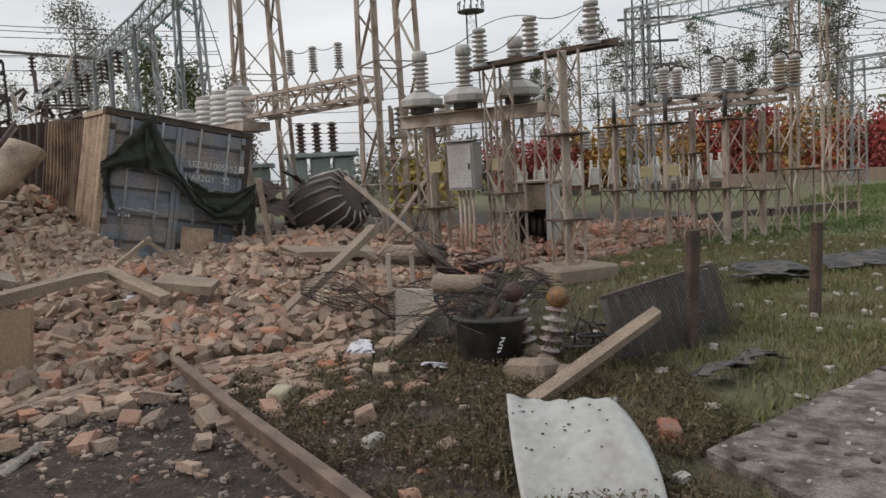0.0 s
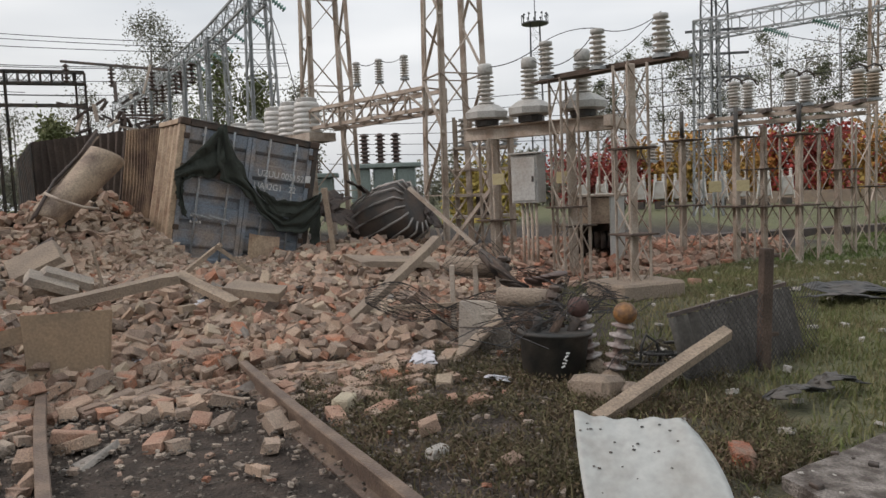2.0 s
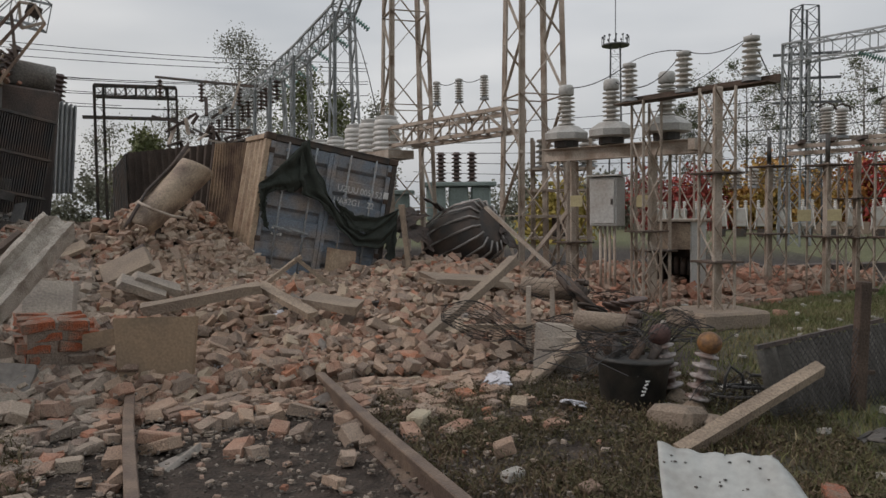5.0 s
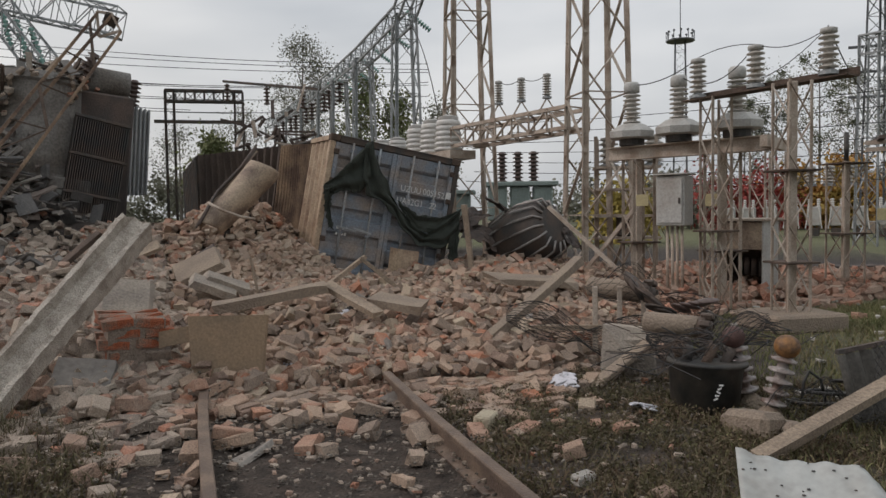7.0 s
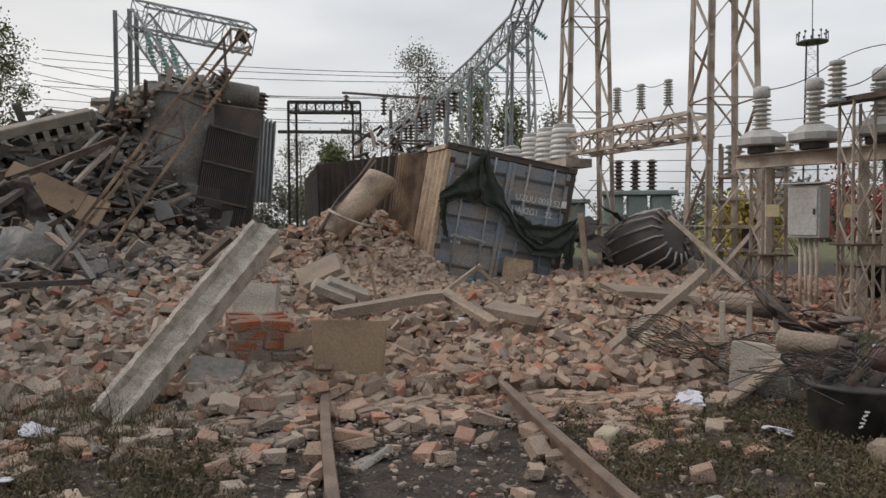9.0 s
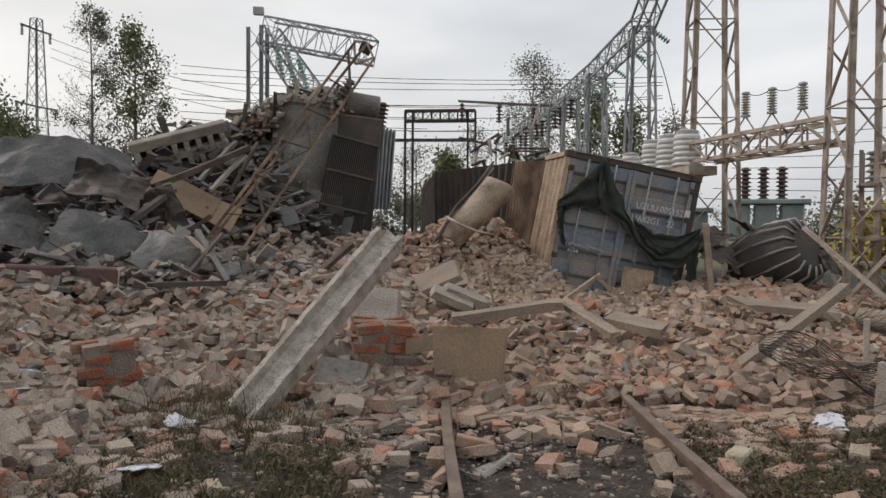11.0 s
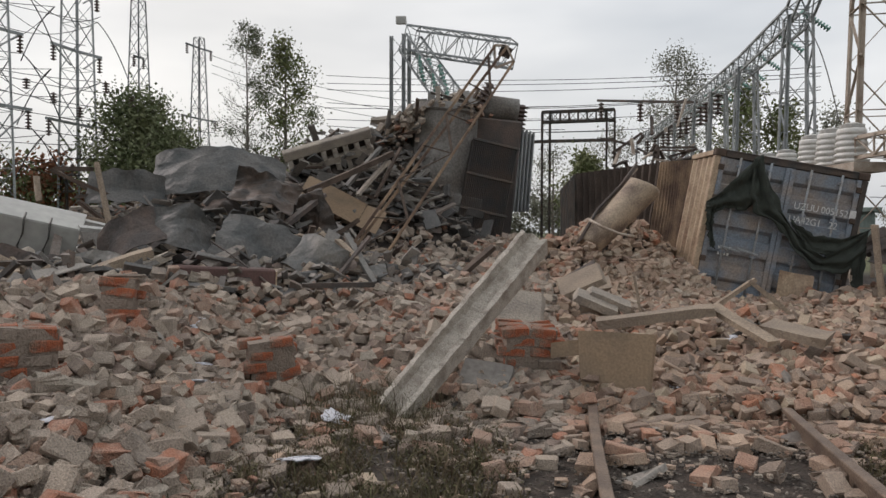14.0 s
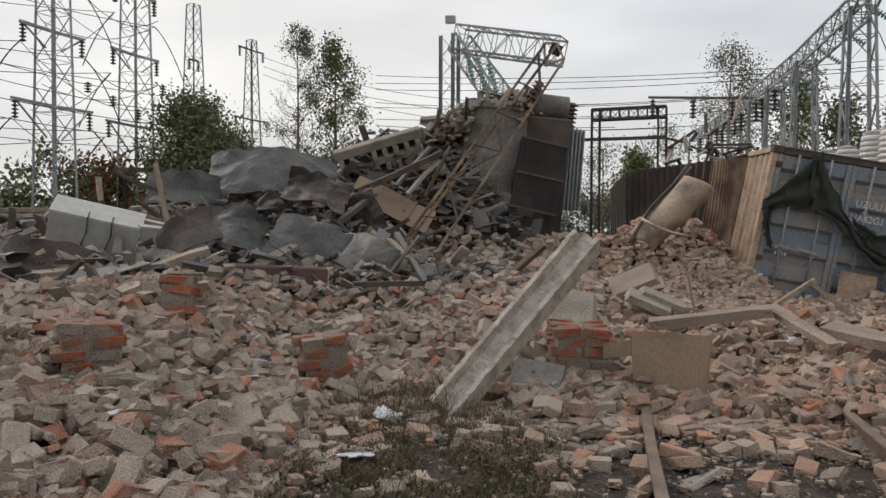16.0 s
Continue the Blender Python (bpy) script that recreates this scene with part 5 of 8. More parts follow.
stone_lump("concrete_slab_piece", pose(-4.75, 7.68, 0.69, 26, 22, 40), 0.55, 0.16, 0.09, 0.9, 10, M_CONC, "grey concrete slab tilted in brick rubble", "concrete", "slab pieces")
board_plate(pose(-3.35, 5.31, 0.12, -6, 2, 34))


# ---- railway ----
def rail(p, q, label):
    p, q = Vector(p), Vector(q)
    d = q - p
    m = Matrix.Translation(p) @ d.to_track_quat("X", "Z").to_matrix().to_4x4()
    th = thing("rail", m, label, "rail", "rails of the siding")
    prof = [(-0.07, 0.0), (0.07, 0.0), (0.07, 0.012), (0.012, 0.03), (0.010, 0.11), (0.036, 0.118), (0.036, 0.145), (0.03, 0.152), (-0.03, 0.152), (-0.036, 0.145), (-0.036, 0.118), (-0.010, 0.11), (-0.012, 0.03), (-0.07, 0.012)]
    L, n, k = d.length, 14, len(prof)
    v = [(L * i / n, a + 0.012 * math.sin(i * 0.7), c) for i in range(n + 1) for a, c in prof]
    f = [(i * k + j, i * k + (j + 1) % k, (i + 1) * k + (j + 1) % k, (i + 1) * k + j) for i in range(n) for j in range(k)]
    f += [tuple(range(k))[::-1], tuple(range(n * k, n * k + k))]
    part("rail_bar", MB().add(v, f), M_RAIL, th)


DIRR = (Vector((-2.09, 5.6, 0)) - Vector((-0.46, 3.04, 0))).normalized()
rail(Vector((-0.46, 3.04, -0.035)) - DIRR * 3.5, Vector((-2.16, 5.72, 0.02)), "worn rusty steel rail half sunk in soil")
rail(Vector((-2.16, 3.1, -0.06)) - DIRR * 3.5, Vector((-3.55, 5.25, 0.0)), "worn rusty steel rail half sunk in soil")


# paper scraps, single marker bricks
def scrap(x, y, z, s, seed, rz, label="crumpled white paper sheet lying on rubble"):
    solid("paper_scrap", crumple(s, s * 0.8, 0.03, 0.012, seed), M_PAPER, pose(x, y, z, rng.normal(0, 14), rng.normal(0, 14), rz), label, "paper", "paper scraps")


for i, (x, y, s) in enumerate(((-6.76, 3.48, 0.2), (-5.91, 3.04, 0.16), (-5.55, 2.78, 0.22), (-4.71, 3.49, 0.2), (-4.05, 2.66, 0.26), (-4.81, 1.54, 0.18), (-3.13, 5.94, 0.15), (-0.73, 6.03, 0.22), (-0.14, 5.39, 0.13), (-3.36, 7.79, 0.13), (-3.14, 5.92, 0.12))):
    scrap(x, y, gz(x, y) + (0.10 if rubble_edge(x, y) > 0 else 0.05), s, 40 + i, 40 * i)
solid("cable", smooth(MB().tube([(-8.2, 0.4, 0.42), (-7.0, 1.44, 0.36), (-6.4, 2.1, 0.32), (-6.0, 2.6, 0.30), (-5.8, 3.0, 0.24)], 0.016, 8)), M_TANK, pose(0, 0, 0), "grey cable lying across the brick rubble", "cable")


# ---- switchgear on the frame ----
def current_transformer(m):
    th = thing("current_transformer", m, "grey current transformer with ribbed porcelain column and cast top", "transformer", "current transformers on the frame")
    part("neck", MB().lathe([(0.20, 0), (0.20, 0.12), (0.16, 0.14)], 12), M_DARK, th)
    part("pan", MB().lathe([(0.30, 0.10), (0.37, 0.12), (0.38, 0.22), (0.22, 0.33), (0.16, 0.35)], 8, pose(0, 0, 0, 0, 0, 22)), M_TANK, th)
    part("column", smooth(MB().lathe(sheds(0.075, 0.14, 0.50, 7, 0.35), 18)), M_PORC, th)
    part("top_cap", smooth(MB().lathe([(0.10, 0.85), (0.125, 0.86), (0.125, 0.98), (0.10, 1.02), (0.04, 1.03)], 16)), M_TANK, th)
    return th


FA, FB = Vector((-0.58, 12.8, 2.30)), Vector((1.75, 11.45, 2.30))
sf = thing("support_frame", pose(0, 0, 0), "dusty steel portal frame carrying three current transformers", "frame")
up = Vector((0, 0, 1))
part("beam_flange", MB().bar(FA, FB, 0.22, 0.016), M_STEEL, sf)
part("beam_flange", MB().bar(FA + up * 0.2, FB + up * 0.2, 0.22, 0.016), M_STEEL, sf)
part("beam_web", MB().bar(FA + up * 0.1, FB + up * 0.1, 0.018, 0.184), M_STEEL, sf)
part("cross_beam", MB().bar(FB + Vector((-0.2, -0.35, 0.1)), FB + Vector((0.25, 0.7, 0.1)), 0.10, 0.16), M_STEEL, sf)


def column(th, x, y, h, w=0.40, leg=0.06, rows=5, material=None, plates=(0.36, 0.98), core=0.0):
    """A slim trestle: four angle legs, zigzag laths, flat plates."""
    material = material or M_STEEL
    z0 = gz(x, y) - 0.12
    cs = [(-w / 2, -w / 2), (w / 2, -w / 2), (w / 2, w / 2), (-w / 2, w / 2)]
    c, s = math.cos(0.5), math.sin(0.5)
    cs = [(x + a * c - b * s, y + a * s + b * c) for a, b in cs]
    for a, b in cs:
        part("leg", MB().angle((a, b, z0), (a, b, h), leg, 0.01), material, th)
    for i in range(4):
        (ax, ay), (bx, by) = cs[i], cs[(i + 1) % 4]
        for k in range(rows):
            za, zb = z0 + 0.1 + (h - z0 - 0.15) * k / rows, z0 + 0.1 + (h - z0 - 0.15) * (k + 1) / rows
            p, q = ((ax, ay, za), (bx, by, zb)) if k % 2 else ((bx, by, za), (ax, ay, zb))
            part("lath", MB().bar(p, q, 0.025, 0.008), material, th)
    if core:
        part("core_post", MB().box(core, core * 0.8, h - z0, pose(x, y, (h + z0) / 2, 0, 0, 20), 0.008), material, th)
    for f in plates:
        part("plate", MB().box(w + 0.16, w + 0.16, 0.025, pose(x, y, z0 + (h - z0) * f, 0, 0, 28.6), 0.004), M_RUST, th)


for f in (0.20, 0.72):
    p = FA.lerp(FB, f)
    column(sf, p.x, p.y, 2.3, 0.36, 0.05, 5, None, (0.40,), 0.09)
for i, f in enumerate((0.155, 0.46, 0.80)):
    p = FA.lerp(FB, f)
    current_transformer(pose(p.x, p.y, 2.52))
cb2 = thing("control_box", pose(0.42, 12.0, 1.22, 0, 0, -28), "grey steel control box hung on the frame", "box")
part("body", MB().box(0.46, 0.32, 0.76, pose(0, 0, 0.38), 0.012), M_TANK, cb2)
part("door", MB().box(0.40, 0.02, 0.68, pose(0, -0.172, 0.38), 0.006), M_TANK, cb2)
part("roof", MB().box(0.52, 0.40, 0.025, pose(0, -0.01, 0.785), 0.006), M_TANK, cb2)
part("lock", MB().box(0.03, 0.02, 0.09, pose(0.16, -0.19, 0.38), 0.004), M_DARK, cb2)
for k in range(4):
    part("conduit", smooth(MB().tube([(-0.12 + 0.08 * k, 0, 0.0), (-0.12 + 0.08 * k, 0.02, -1.25)], 0.024, 8)), M_STEEL, cb2)
for x, y, z in ((-0.06, 12.1, 1.62), (3.5, 12.6, 1.35), (3.95, 12.6, 1.35), (0.93, 11.6, 1.6)):
    solid("small_plate", MB().box(0.2, 0.015, 0.18, Matrix(), 0.004), M_SIGN, pose(x, y, z, 0, 0, -20), "blank yellowed steel tag on a post", "tag", "post tags")
kio = thing("kiosk", pose(1.72, 13.5, 0.08, 0, 0, -32), "open brown and grey steel kiosk beside rubble", "kiosk")
part("back", MB().box(0.7, 0.03, 1.15, pose(0, 0.3, 0.6)), M_RUST, kio)
part("side", MB().box(0.03, 0.6, 1.15, pose(0.34, 0, 0.6), 0.006), M_TANK, kio)
part("side", MB().box(0.03, 0.6, 1.15, pose(-0.34, 0, 0.6), 0.006), M_RUST, kio)
part("roof", MB().box(0.82, 0.74, 0.05, pose(0, 0, 1.2), 0.01), M_STEEL, kio)
part("door", MB().box(0.66, 0.03, 0.45, pose(0, -0.3, 0.93), 0.006), M_BEIGED, kio)
for k in range(4):
    part("coil", smooth(MB().lathe([(0.06, 0), (0.06, 0.3)], 10, pose(-0.2 + 0.13 * k, 0.05, 0.25))), M_DARK, kio)


def post_insulator(x, y, z, h=0.52, r=0.058, R=0.118, n=6, material=None, label="ribbed grey porcelain post insulator on a steel beam"):
    th = thing("post_insulator", pose(x, y, z), label, "insulator", "post insulators")
    part("foot", MB().lathe([(R, 0), (R, 0.04), (r, 0.07)], 12), M_GALV, th)
    part("column", smooth(MB().lathe(sheds(r, R, h - 0.13, n, 0.07), 14)), material or M_PORC, th)
    part("cap", smooth(MB().lathe([(r, h - 0.06), (R * 0.85, h - 0.05), (R * 0.85, h), (r * 0.5, h + 0.02)], 12)), M_TANK, th)
    return th


# tall post with slanting channel
tp = thing("steel_post", pose(0, 0, 0), "tall dusty lattice steel post carrying a channel beam", "post")
column(tp, 1.66, 9.75, 2.98, 0.30, 0.035, 7, None, (0.30, 0.655), 0.10)
column(tp, 0.95, 11.3, 3.05, 0.30, 0.04, 6, None, (0.4,))
T0, T1 = Vector((0.58, 11.6, 3.05)), Vector((2.33, 9.8, 3.03))
part("channel", MB().bar(T0, T1, 0.26, 0.02).bar(T0 + Vector((0.1, 0.1, 0.06)), T1 + Vector((0.1, 0.1, 0.06)), 0.02, 0.1), M_RUST, tp)
part("pad", MB().box(0.95, 0.85, 0.22, pose(1.66, 9.75, 0.10, 0, 0, 25), 0.03), M_CONCB, tp)
for x, y in ((0.72, 11.5), (1.40, 10.8), (2.12, 10.05)):
    post_insulator(x, y, 3.08, 0.56)

# rows of slim steel posts with capped tops
POSTS = [(3.36, 14.19, 2.25), (4.14, 13.56, 2.22), (5.09, 13.23, 2.21), (6.2, 14.29, 2.35), (5.02, 14.74, 2.45), (7.14, 14.95, 2.85), (9.02, 16.69, 2.59), (2.6, 17.29, 2.67)]
for i, (x, y, h) in enumerate(POSTS):
    th = thing("trestle_post", pose(0, 0, 0), "slim dusty lattice steel post with flat plates", "post", "switch yard posts")
    column(th, x, y, h, 0.42 if i < 5 else 0.5, 0.035 if i < 3 else 0.045, 4, None, (0.47, 0.985) if i < 3 else ((0.40, 0.68) if i < 5 else (0.45,)), 0.11 if i < 5 else 0.0)
    if i < 3:
        part("rod", smooth(MB().tube([(x, y, h), (x, y, h + 0.50)], 0.04, 10)), M_BLACKPL, th, "black insulating rod")
sw = thing("switch_beam", pose(0, 0, 0), "rusty horizontal steel beams carrying switch insulators", "beam")
S_A, S_B, S_C, S_D = Vector((3.74, 14.5, 2.58)), Vector((6.21, 13.18, 2.61)), Vector((4.72, 15.05, 2.77)), Vector((6.68, 13.85, 2.72))
for a, b in ((S_A, S_B), (S_C, S_D), (S_A + Vector((0.1, 0.3, -0.1)), S_B + Vector((0.1, 0.3, -0.1)))):
    part("channel", MB().bar(a, b, 0.10, 0.07), M_STEEL, sw)
for k in range(6):
    a = S_A.lerp(S_B, 0.08 + 0.17 * k)
    part("cross_arm", MB().bar(a + Vector((-0.1, -0.5, 0.05)), a + Vector((0.15, 0.9, 0.05)), 0.10, 0.06), M_RUSTD, sw)
for i, (x, y, z) in enumerate(((4.41, 14.52, 2.75), (4.77, 14.83, 2.76), (5.22, 13.93, 2.77), (5.6, 14.21, 2.76), (6.12, 13.34, 2.71), (6.5, 13.6, 2.74))):
    th = post_insulator(x, y, z - 0.02, 0.54, 0.075, 0.13, 7, M_PORCT if i > 3 else M_PORC)
    part("contact", smooth(MB().tube([(-0.16, 0, 0.56), (0, 0, 0.64), (0.14, 0.05, 0.60), (0.2, 0.1, 0.52)], 0.018, 6)), M_DARK, th)
for i in range(3):
    post_insulator(3.3 + 0.35 * i, 16.6, 1.9, 0.4, 0.07, 0.12, 4, M_PORC)
# rear platform between the two near towers
pf = thing("platform_truss", pose(0, 0, 0), "dusty steel truss bridge between two lattice towers", "truss")
truss(pf, (-4.2, 17.6, 3.28), (-1.3, 15.4, 3.36), 0.7, 0.42, 7, 0.085, M_STEEL)
for x, y in ((-3.15, 16.75), (-2.6, 16.5), (-2.0, 16.2)):
    th = post_insulator(x, y, 3.9, 0.52, 0.05, 0.10, 7)
    for dx in (-0.2, 0.2):
        part("strut", MB().bar((dx, 0, -0.32), (0, 0, 0.02), 0.035, 0.03), M_STEEL, th)
hv = thing("shelf_frame", pose(0, 0, 0), "dusty steel shelf frame with apparatus between lattice legs", "frame")
for k, z in enumerate((0.9, 1.35, 1.9, 2.35)):
    part("shelf", MB().box(1.3, 0.7, 0.05, pose(-0.35, 16.0, z, 0, 0, 10)), M_STEEL, hv)
for x in (-0.95, 0.25):
    for y in (15.7, 16.3):
        part("leg", MB().angle((x, y, 0), (x, y, 3.0), 0.07), M_STEEL, hv)
for x in (-0.7, -0.2, 0.2):
    post_insulator(x, 16.0, 2.38, 0.6, 0.12, 0.2, 4, M_PORC)
part("apparatus", MB().box(0.5, 0.4, 0.42, pose(-0.3, 16.0, 1.14), 0.03), M_DARK, hv)


# large pale bushings behind the container
def bushing(x, y, z, s):
    th = thing("bushing", pose(x, y, z) @ Matrix.Diagonal((s, s, s, 1)), "large pale grey porcelain bushing with stepped sheds", "insulator", "large bushings")
    prof = []
    for k in range(6):
        z0 = 0.13 * k
        prof += [(0.30, z0), (0.36 - 0.012 * k, z0 + 0.04), (0.36 - 0.012 * k, z0 + 0.08), (0.28, z0 + 0.12)]
    part("body", smooth(MB().lathe(prof, 18)), M_PORCW, th)
    part("cap", MB().lathe([(0.26, 0.78), (0.26, 0.86), (0.12, 0.90)], 14), M_TANK, th)


for x, y, s in ((-5.7, 18.9, 0.95), (-5.1, 18.2, 0.98), (-4.55, 17.6, 0.98), (-8.2, 21.5, 0.8), (-7.5, 21.2, 0.82), (-6.9, 20.9, 0.85)):
    bushing(x, y, 2.95, s)
bs = thing("bushing_stand", pose(0, 0, 0), "dusty steel stand under a row of bushings", "stand")
part("deck", MB().bar((-6.1, 19.3, 2.85), (-4.1, 17.2, 2.85), 0.7, 0.2), M_STEEL, bs)
part("deck", MB().bar((-8.5, 21.7, 2.85), (-6.6, 20.7, 2.85), 0.7, 0.2), M_STEEL, bs)
for x, y in ((-5.9, 19.1), (-4.4, 17.4), (-8.2, 21.5), (-6.9, 20.8)):
    part("leg", MB().angle((x, y, 0), (x, y, 2.8), 0.12), M_STEEL, bs)


# green oil breaker with three dark bushings
def oil_breaker(m, material, s=1.0):
    th = thing("oil_breaker", m, "pale green steel oil breaker with dark ribbed bushings", "breaker", "oil breakers")
    for k in range(3):
        part("tank", MB().box(0.62, 0.8, 1.1, pose(-0.72 + 0.72 * k, 0, 1.75), 0.05), material, th)
        part("bushing", smooth(MB().lathe(sheds(0.09, 0.17, 1.0, 8, 2.4), 12, pose(-0.55 + 0.5 * k, 0, 0))), M_PORCB, th)
    part("deck", MB().box(2.4, 1.1, 0.14, pose(0, 0, 2.36), 0.02), material, th)
    part("frame", MB().box(2.3, 0.9, 0.12, pose(0, 0, 1.1), 0.02), M_STEEL, th)
    for x in (-1.0, 1.0):
        part("leg", MB().box(0.12, 0.8, 1.1, pose(x, 0, 0.55), 0.01), M_STEEL, th)
    return th


oil_breaker(pose(-3.75, 23.8, 0.0, 0, 0, 10), M_PALEGREEN)
oil_breaker(pose(-6.6, 24.6, -0.2, 0, 0, 10), M_PALEGREEN)
far_b = oil_breaker(pose(26.0, 40.0, 0, 0, 0, -30), M_PALEGREEN)

# ---- ribbed drum ----
drum = thing("ribbed_drum", pose(-2.15, 14.0, 0.98, 68, 0, 62), "dark ribbed steel drum lying on its side in rubble", "drum")
part("shell", smooth(MB().lathe([(0.30, -0.62), (0.52, -0.6), (0.60, -0.2), (0.60, 0.2), (0.50, 0.6), (0.30, 0.64)], 30)), M_DARK, drum)
for k in range(16):
    a = 6.28318 * k / 16
    pts = [(r * math.cos(a), r * math.sin(a), z) for r, z in ((0.34, -0.66), (0.56, -0.60), (0.64, -0.2), (0.64, 0.2), (0.54, 0.6), (0.34, 0.66))]
    part("rib", smooth(MB().tube(pts, 0.022, 6)), M_RIB, drum)
for x, y, z, rx, ry, rz in ((-3.0, 13.7, 0.95, 30, 20, 10), (-2.75, 14.2, 1.45, 10, 40, 30), (-1.4, 14.2, 0.9, 50, 10, 80), (-3.2, 13.9, 1.25, 20, -30, 50)):
    crumpled_sheet(x, y, z, 0.7, 0.5, 0.08, 0.05, int(100 * z), rx, ry, rz, M_RUSTD, "torn rusty sheet beside the drum")


# ---- foreground: fence, plank, sheet, bucket ----
def fence_post(x, y, h, label, rz=0):
    th = thing("fence_post", pose(x, y, -0.05, 1, 1.5, rz), label, "post", "fence posts")
    part("post", MB().bar((0, 0, 0), (0, 0, h + 0.05), 0.09, 0.07, 0.006), M_RUST, th)
    part("cap", MB().box(0.15, 0.05, 0.025, pose(0.03, 0, h - 0.01), 0.004), M_RUST, th)
    part("bracket", MB().box(0.12, 0.04, 0.03, pose(0.06, 0, h * 0.34), 0.004), M_RUST, th)


fence_post(1.91, 5.76, 0.93, "short rusty steel fence post in grass", 20)
fence_post(3.32, 6.62, 0.86, "short rusty steel fence post in grass", 30)
fp = thing("mesh_fence", pose(0, 0, 0), "grey corrugated sheet leaning behind chain link mesh", "fence")
P0, P1 = Vector((1.28, 5.2, 0)), Vector((2.52, 6.3, 0))
dirp = (P1 - P0).normalized()
nrm = Vector((dirp.y, -dirp.x, 0))
part("sheet", MB().sheet(lambda u, v: P0.lerp(P1, u) + nrm * (-0.10 + 0.02 * math.sin(u * 70) - 0.14 * v) + Vector((0, 0, (0.50 + 0.05 * u) * v - 0.02)), 90, 4, 0.004), M_SHEETF, fp)
part("top_rail", MB().bar(P0 + nrm * -0.24 + Vector((0, 0, 0.50)), P1 + nrm * -0.26 + Vector((0, 0, 0.55)), 0.025, 0.03), M_RUSTD, fp)
mesh_w = MB()
L = (P1 - P0).length
for k in range(-10, 34):
    for s in (1, -1):
        x0 = k * 0.055
        x1 = x0 + s * 0.6
        ca, cz = (x0, 0.0), (x1, 0.6)
        lo, hi = sorted((ca, cz))
        t0_, t1_ = max(0, (0 - lo[0]) / 0.6), min(1, (L - lo[0]) / 0.6)
        if t1_ - t0_ > 0.05:
            A = [lo[0] + 0.6 * t for t in (t0_, t1_)]
            Bz = [lo[1] + (hi[1] - lo[1]) * t for t in (t0_, t1_)]
            mesh_w.bar(P0 + dirp * A[0] + nrm * (0.02 + 0.003 * s) + Vector((0, 0, Bz[0])), P0 + dirp * A[1] + nrm * (0.02 + 0.003 * s) + Vector((0, 0, Bz[1])), 0.0035)
tagged(part("wire_mesh", mesh_w, M_WIRE, fp, "fine chain link wire"), kind="stuff")


def tangle(name, label, x, y, z, w, d, h, n, seed, rz=0):
    """A crumpled net of wire: zigzag strands both ways over a bumpy sheet."""
    r = np.random.default_rng(seed)
    ph = r.random(6) * 6.28
    f = lambda u, v: (w * (u - 0.5), d * (v - 0.5), h * (0.5 + 0.3 * math.sin(5 * u + ph[0]) + 0.25 * math.sin(6 * v + ph[1] + 2 * u) + 0.15 * math.sin(11 * u - 7 * v + ph[2])))
    mb = MB()
    for k in range(n):
        for s in (1, -1):
            pts = [f(u, (k / n + s * 0.5 * u) % 1.0) for u in np.linspace(0, 1, 26)]
            seg = [pts[0]]
            for a, b in zip(pts[:-1], pts[1:]):
                if abs(b[1] - a[1]) > d * 0.5:
                    if len(seg) > 1:
                        mb.tube(seg, 0.0022, 3)
                    seg = []
                seg.append(b)
            if len(seg) > 1:
                mb.tube(seg, 0.0022, 3)
    return solid(name, mb, M_WIRE, pose(x, y, z, 0, 0, rz), label, "wire", kind="stuff")


tangle("wire_net", "crumpled chain link net over scrap", 0.35, 5.75, 0.30, 0.9, 0.6, 0.42, 16, 1)
tangle("wire_net", "crumpled chain link net over rubble", -0.6, 6.9, 0.20, 1.5, 0.7, 0.40, 20, 2, 10)
tangle("wire_net", "crumpled chain link net over rubble", 0.0, 7.4, 0.35, 1.2, 0.7, 0.5, 16, 3, -10)
tangle("wire_net", "sagging chain link net in the grass", 1.05, 5.2, 0.02, 0.7, 0.5, 0.3, 12, 4, 40)
for k in range(46):
    p = Vector((0.34 + rng.normal(0, 0.22), 5.72 + rng.normal(0, 0.16), 0.42 + abs(rng.normal(0, 0.06))))
    q = p + Vector((rng.normal(0, 0.28), rng.normal(0, 0.2), rng.normal(0, 0.08)))
    r = q + Vector((rng.normal(0, 0.22), rng.normal(0, 0.2), rng.normal(-0.04, 0.08)))
    solid("bent_wire", MB().tube([p, p.lerp(q, 0.5) + Vector((0, 0, 0.03)), q, r], 0.004, 4), M_WIRE if k % 3 else M_RUST, pose(0, 0, 0), "bent rusty wire sticking out of a bucket", "wire", "bent wires")

post2 = beam_piece(1.0, 4.88, 0.21, 1.42, 0.085, 0.075, 20, -13, 42, M_WOOD, "long dusty concrete post fallen in the grass", "fallen_post", "post", "")
sheet_th = thing("enamel_sheet", pose(0, 0, 0), "bent white enamelled steel sheet lying on the grass", "sheet")


def enamel(u, v):
    p = Vector((0.26, 3.53, 0.38)).lerp(Vector((0.81, 3.4, 0.33)), u)
    q = Vector((0.28, 2.93, -0.07)).lerp(Vector((0.85, 2.82, -0.05)), u)
    w = p.lerp(q, v)
    lip = -0.022 * math.sin(5.2 * u) - 0.05 * max(0, u - 0.90) / 0.10 + 0.006 * math.sin(31 * u)
    return (w.x + 0.05 * math.sin(3.1 * v) * (u - 0.3), w.y + 0.03 * math.sin(3.1 * u), w.z + lip * (1 - v) ** 1.5 + 0.035 * math.sin(3.1 * v))


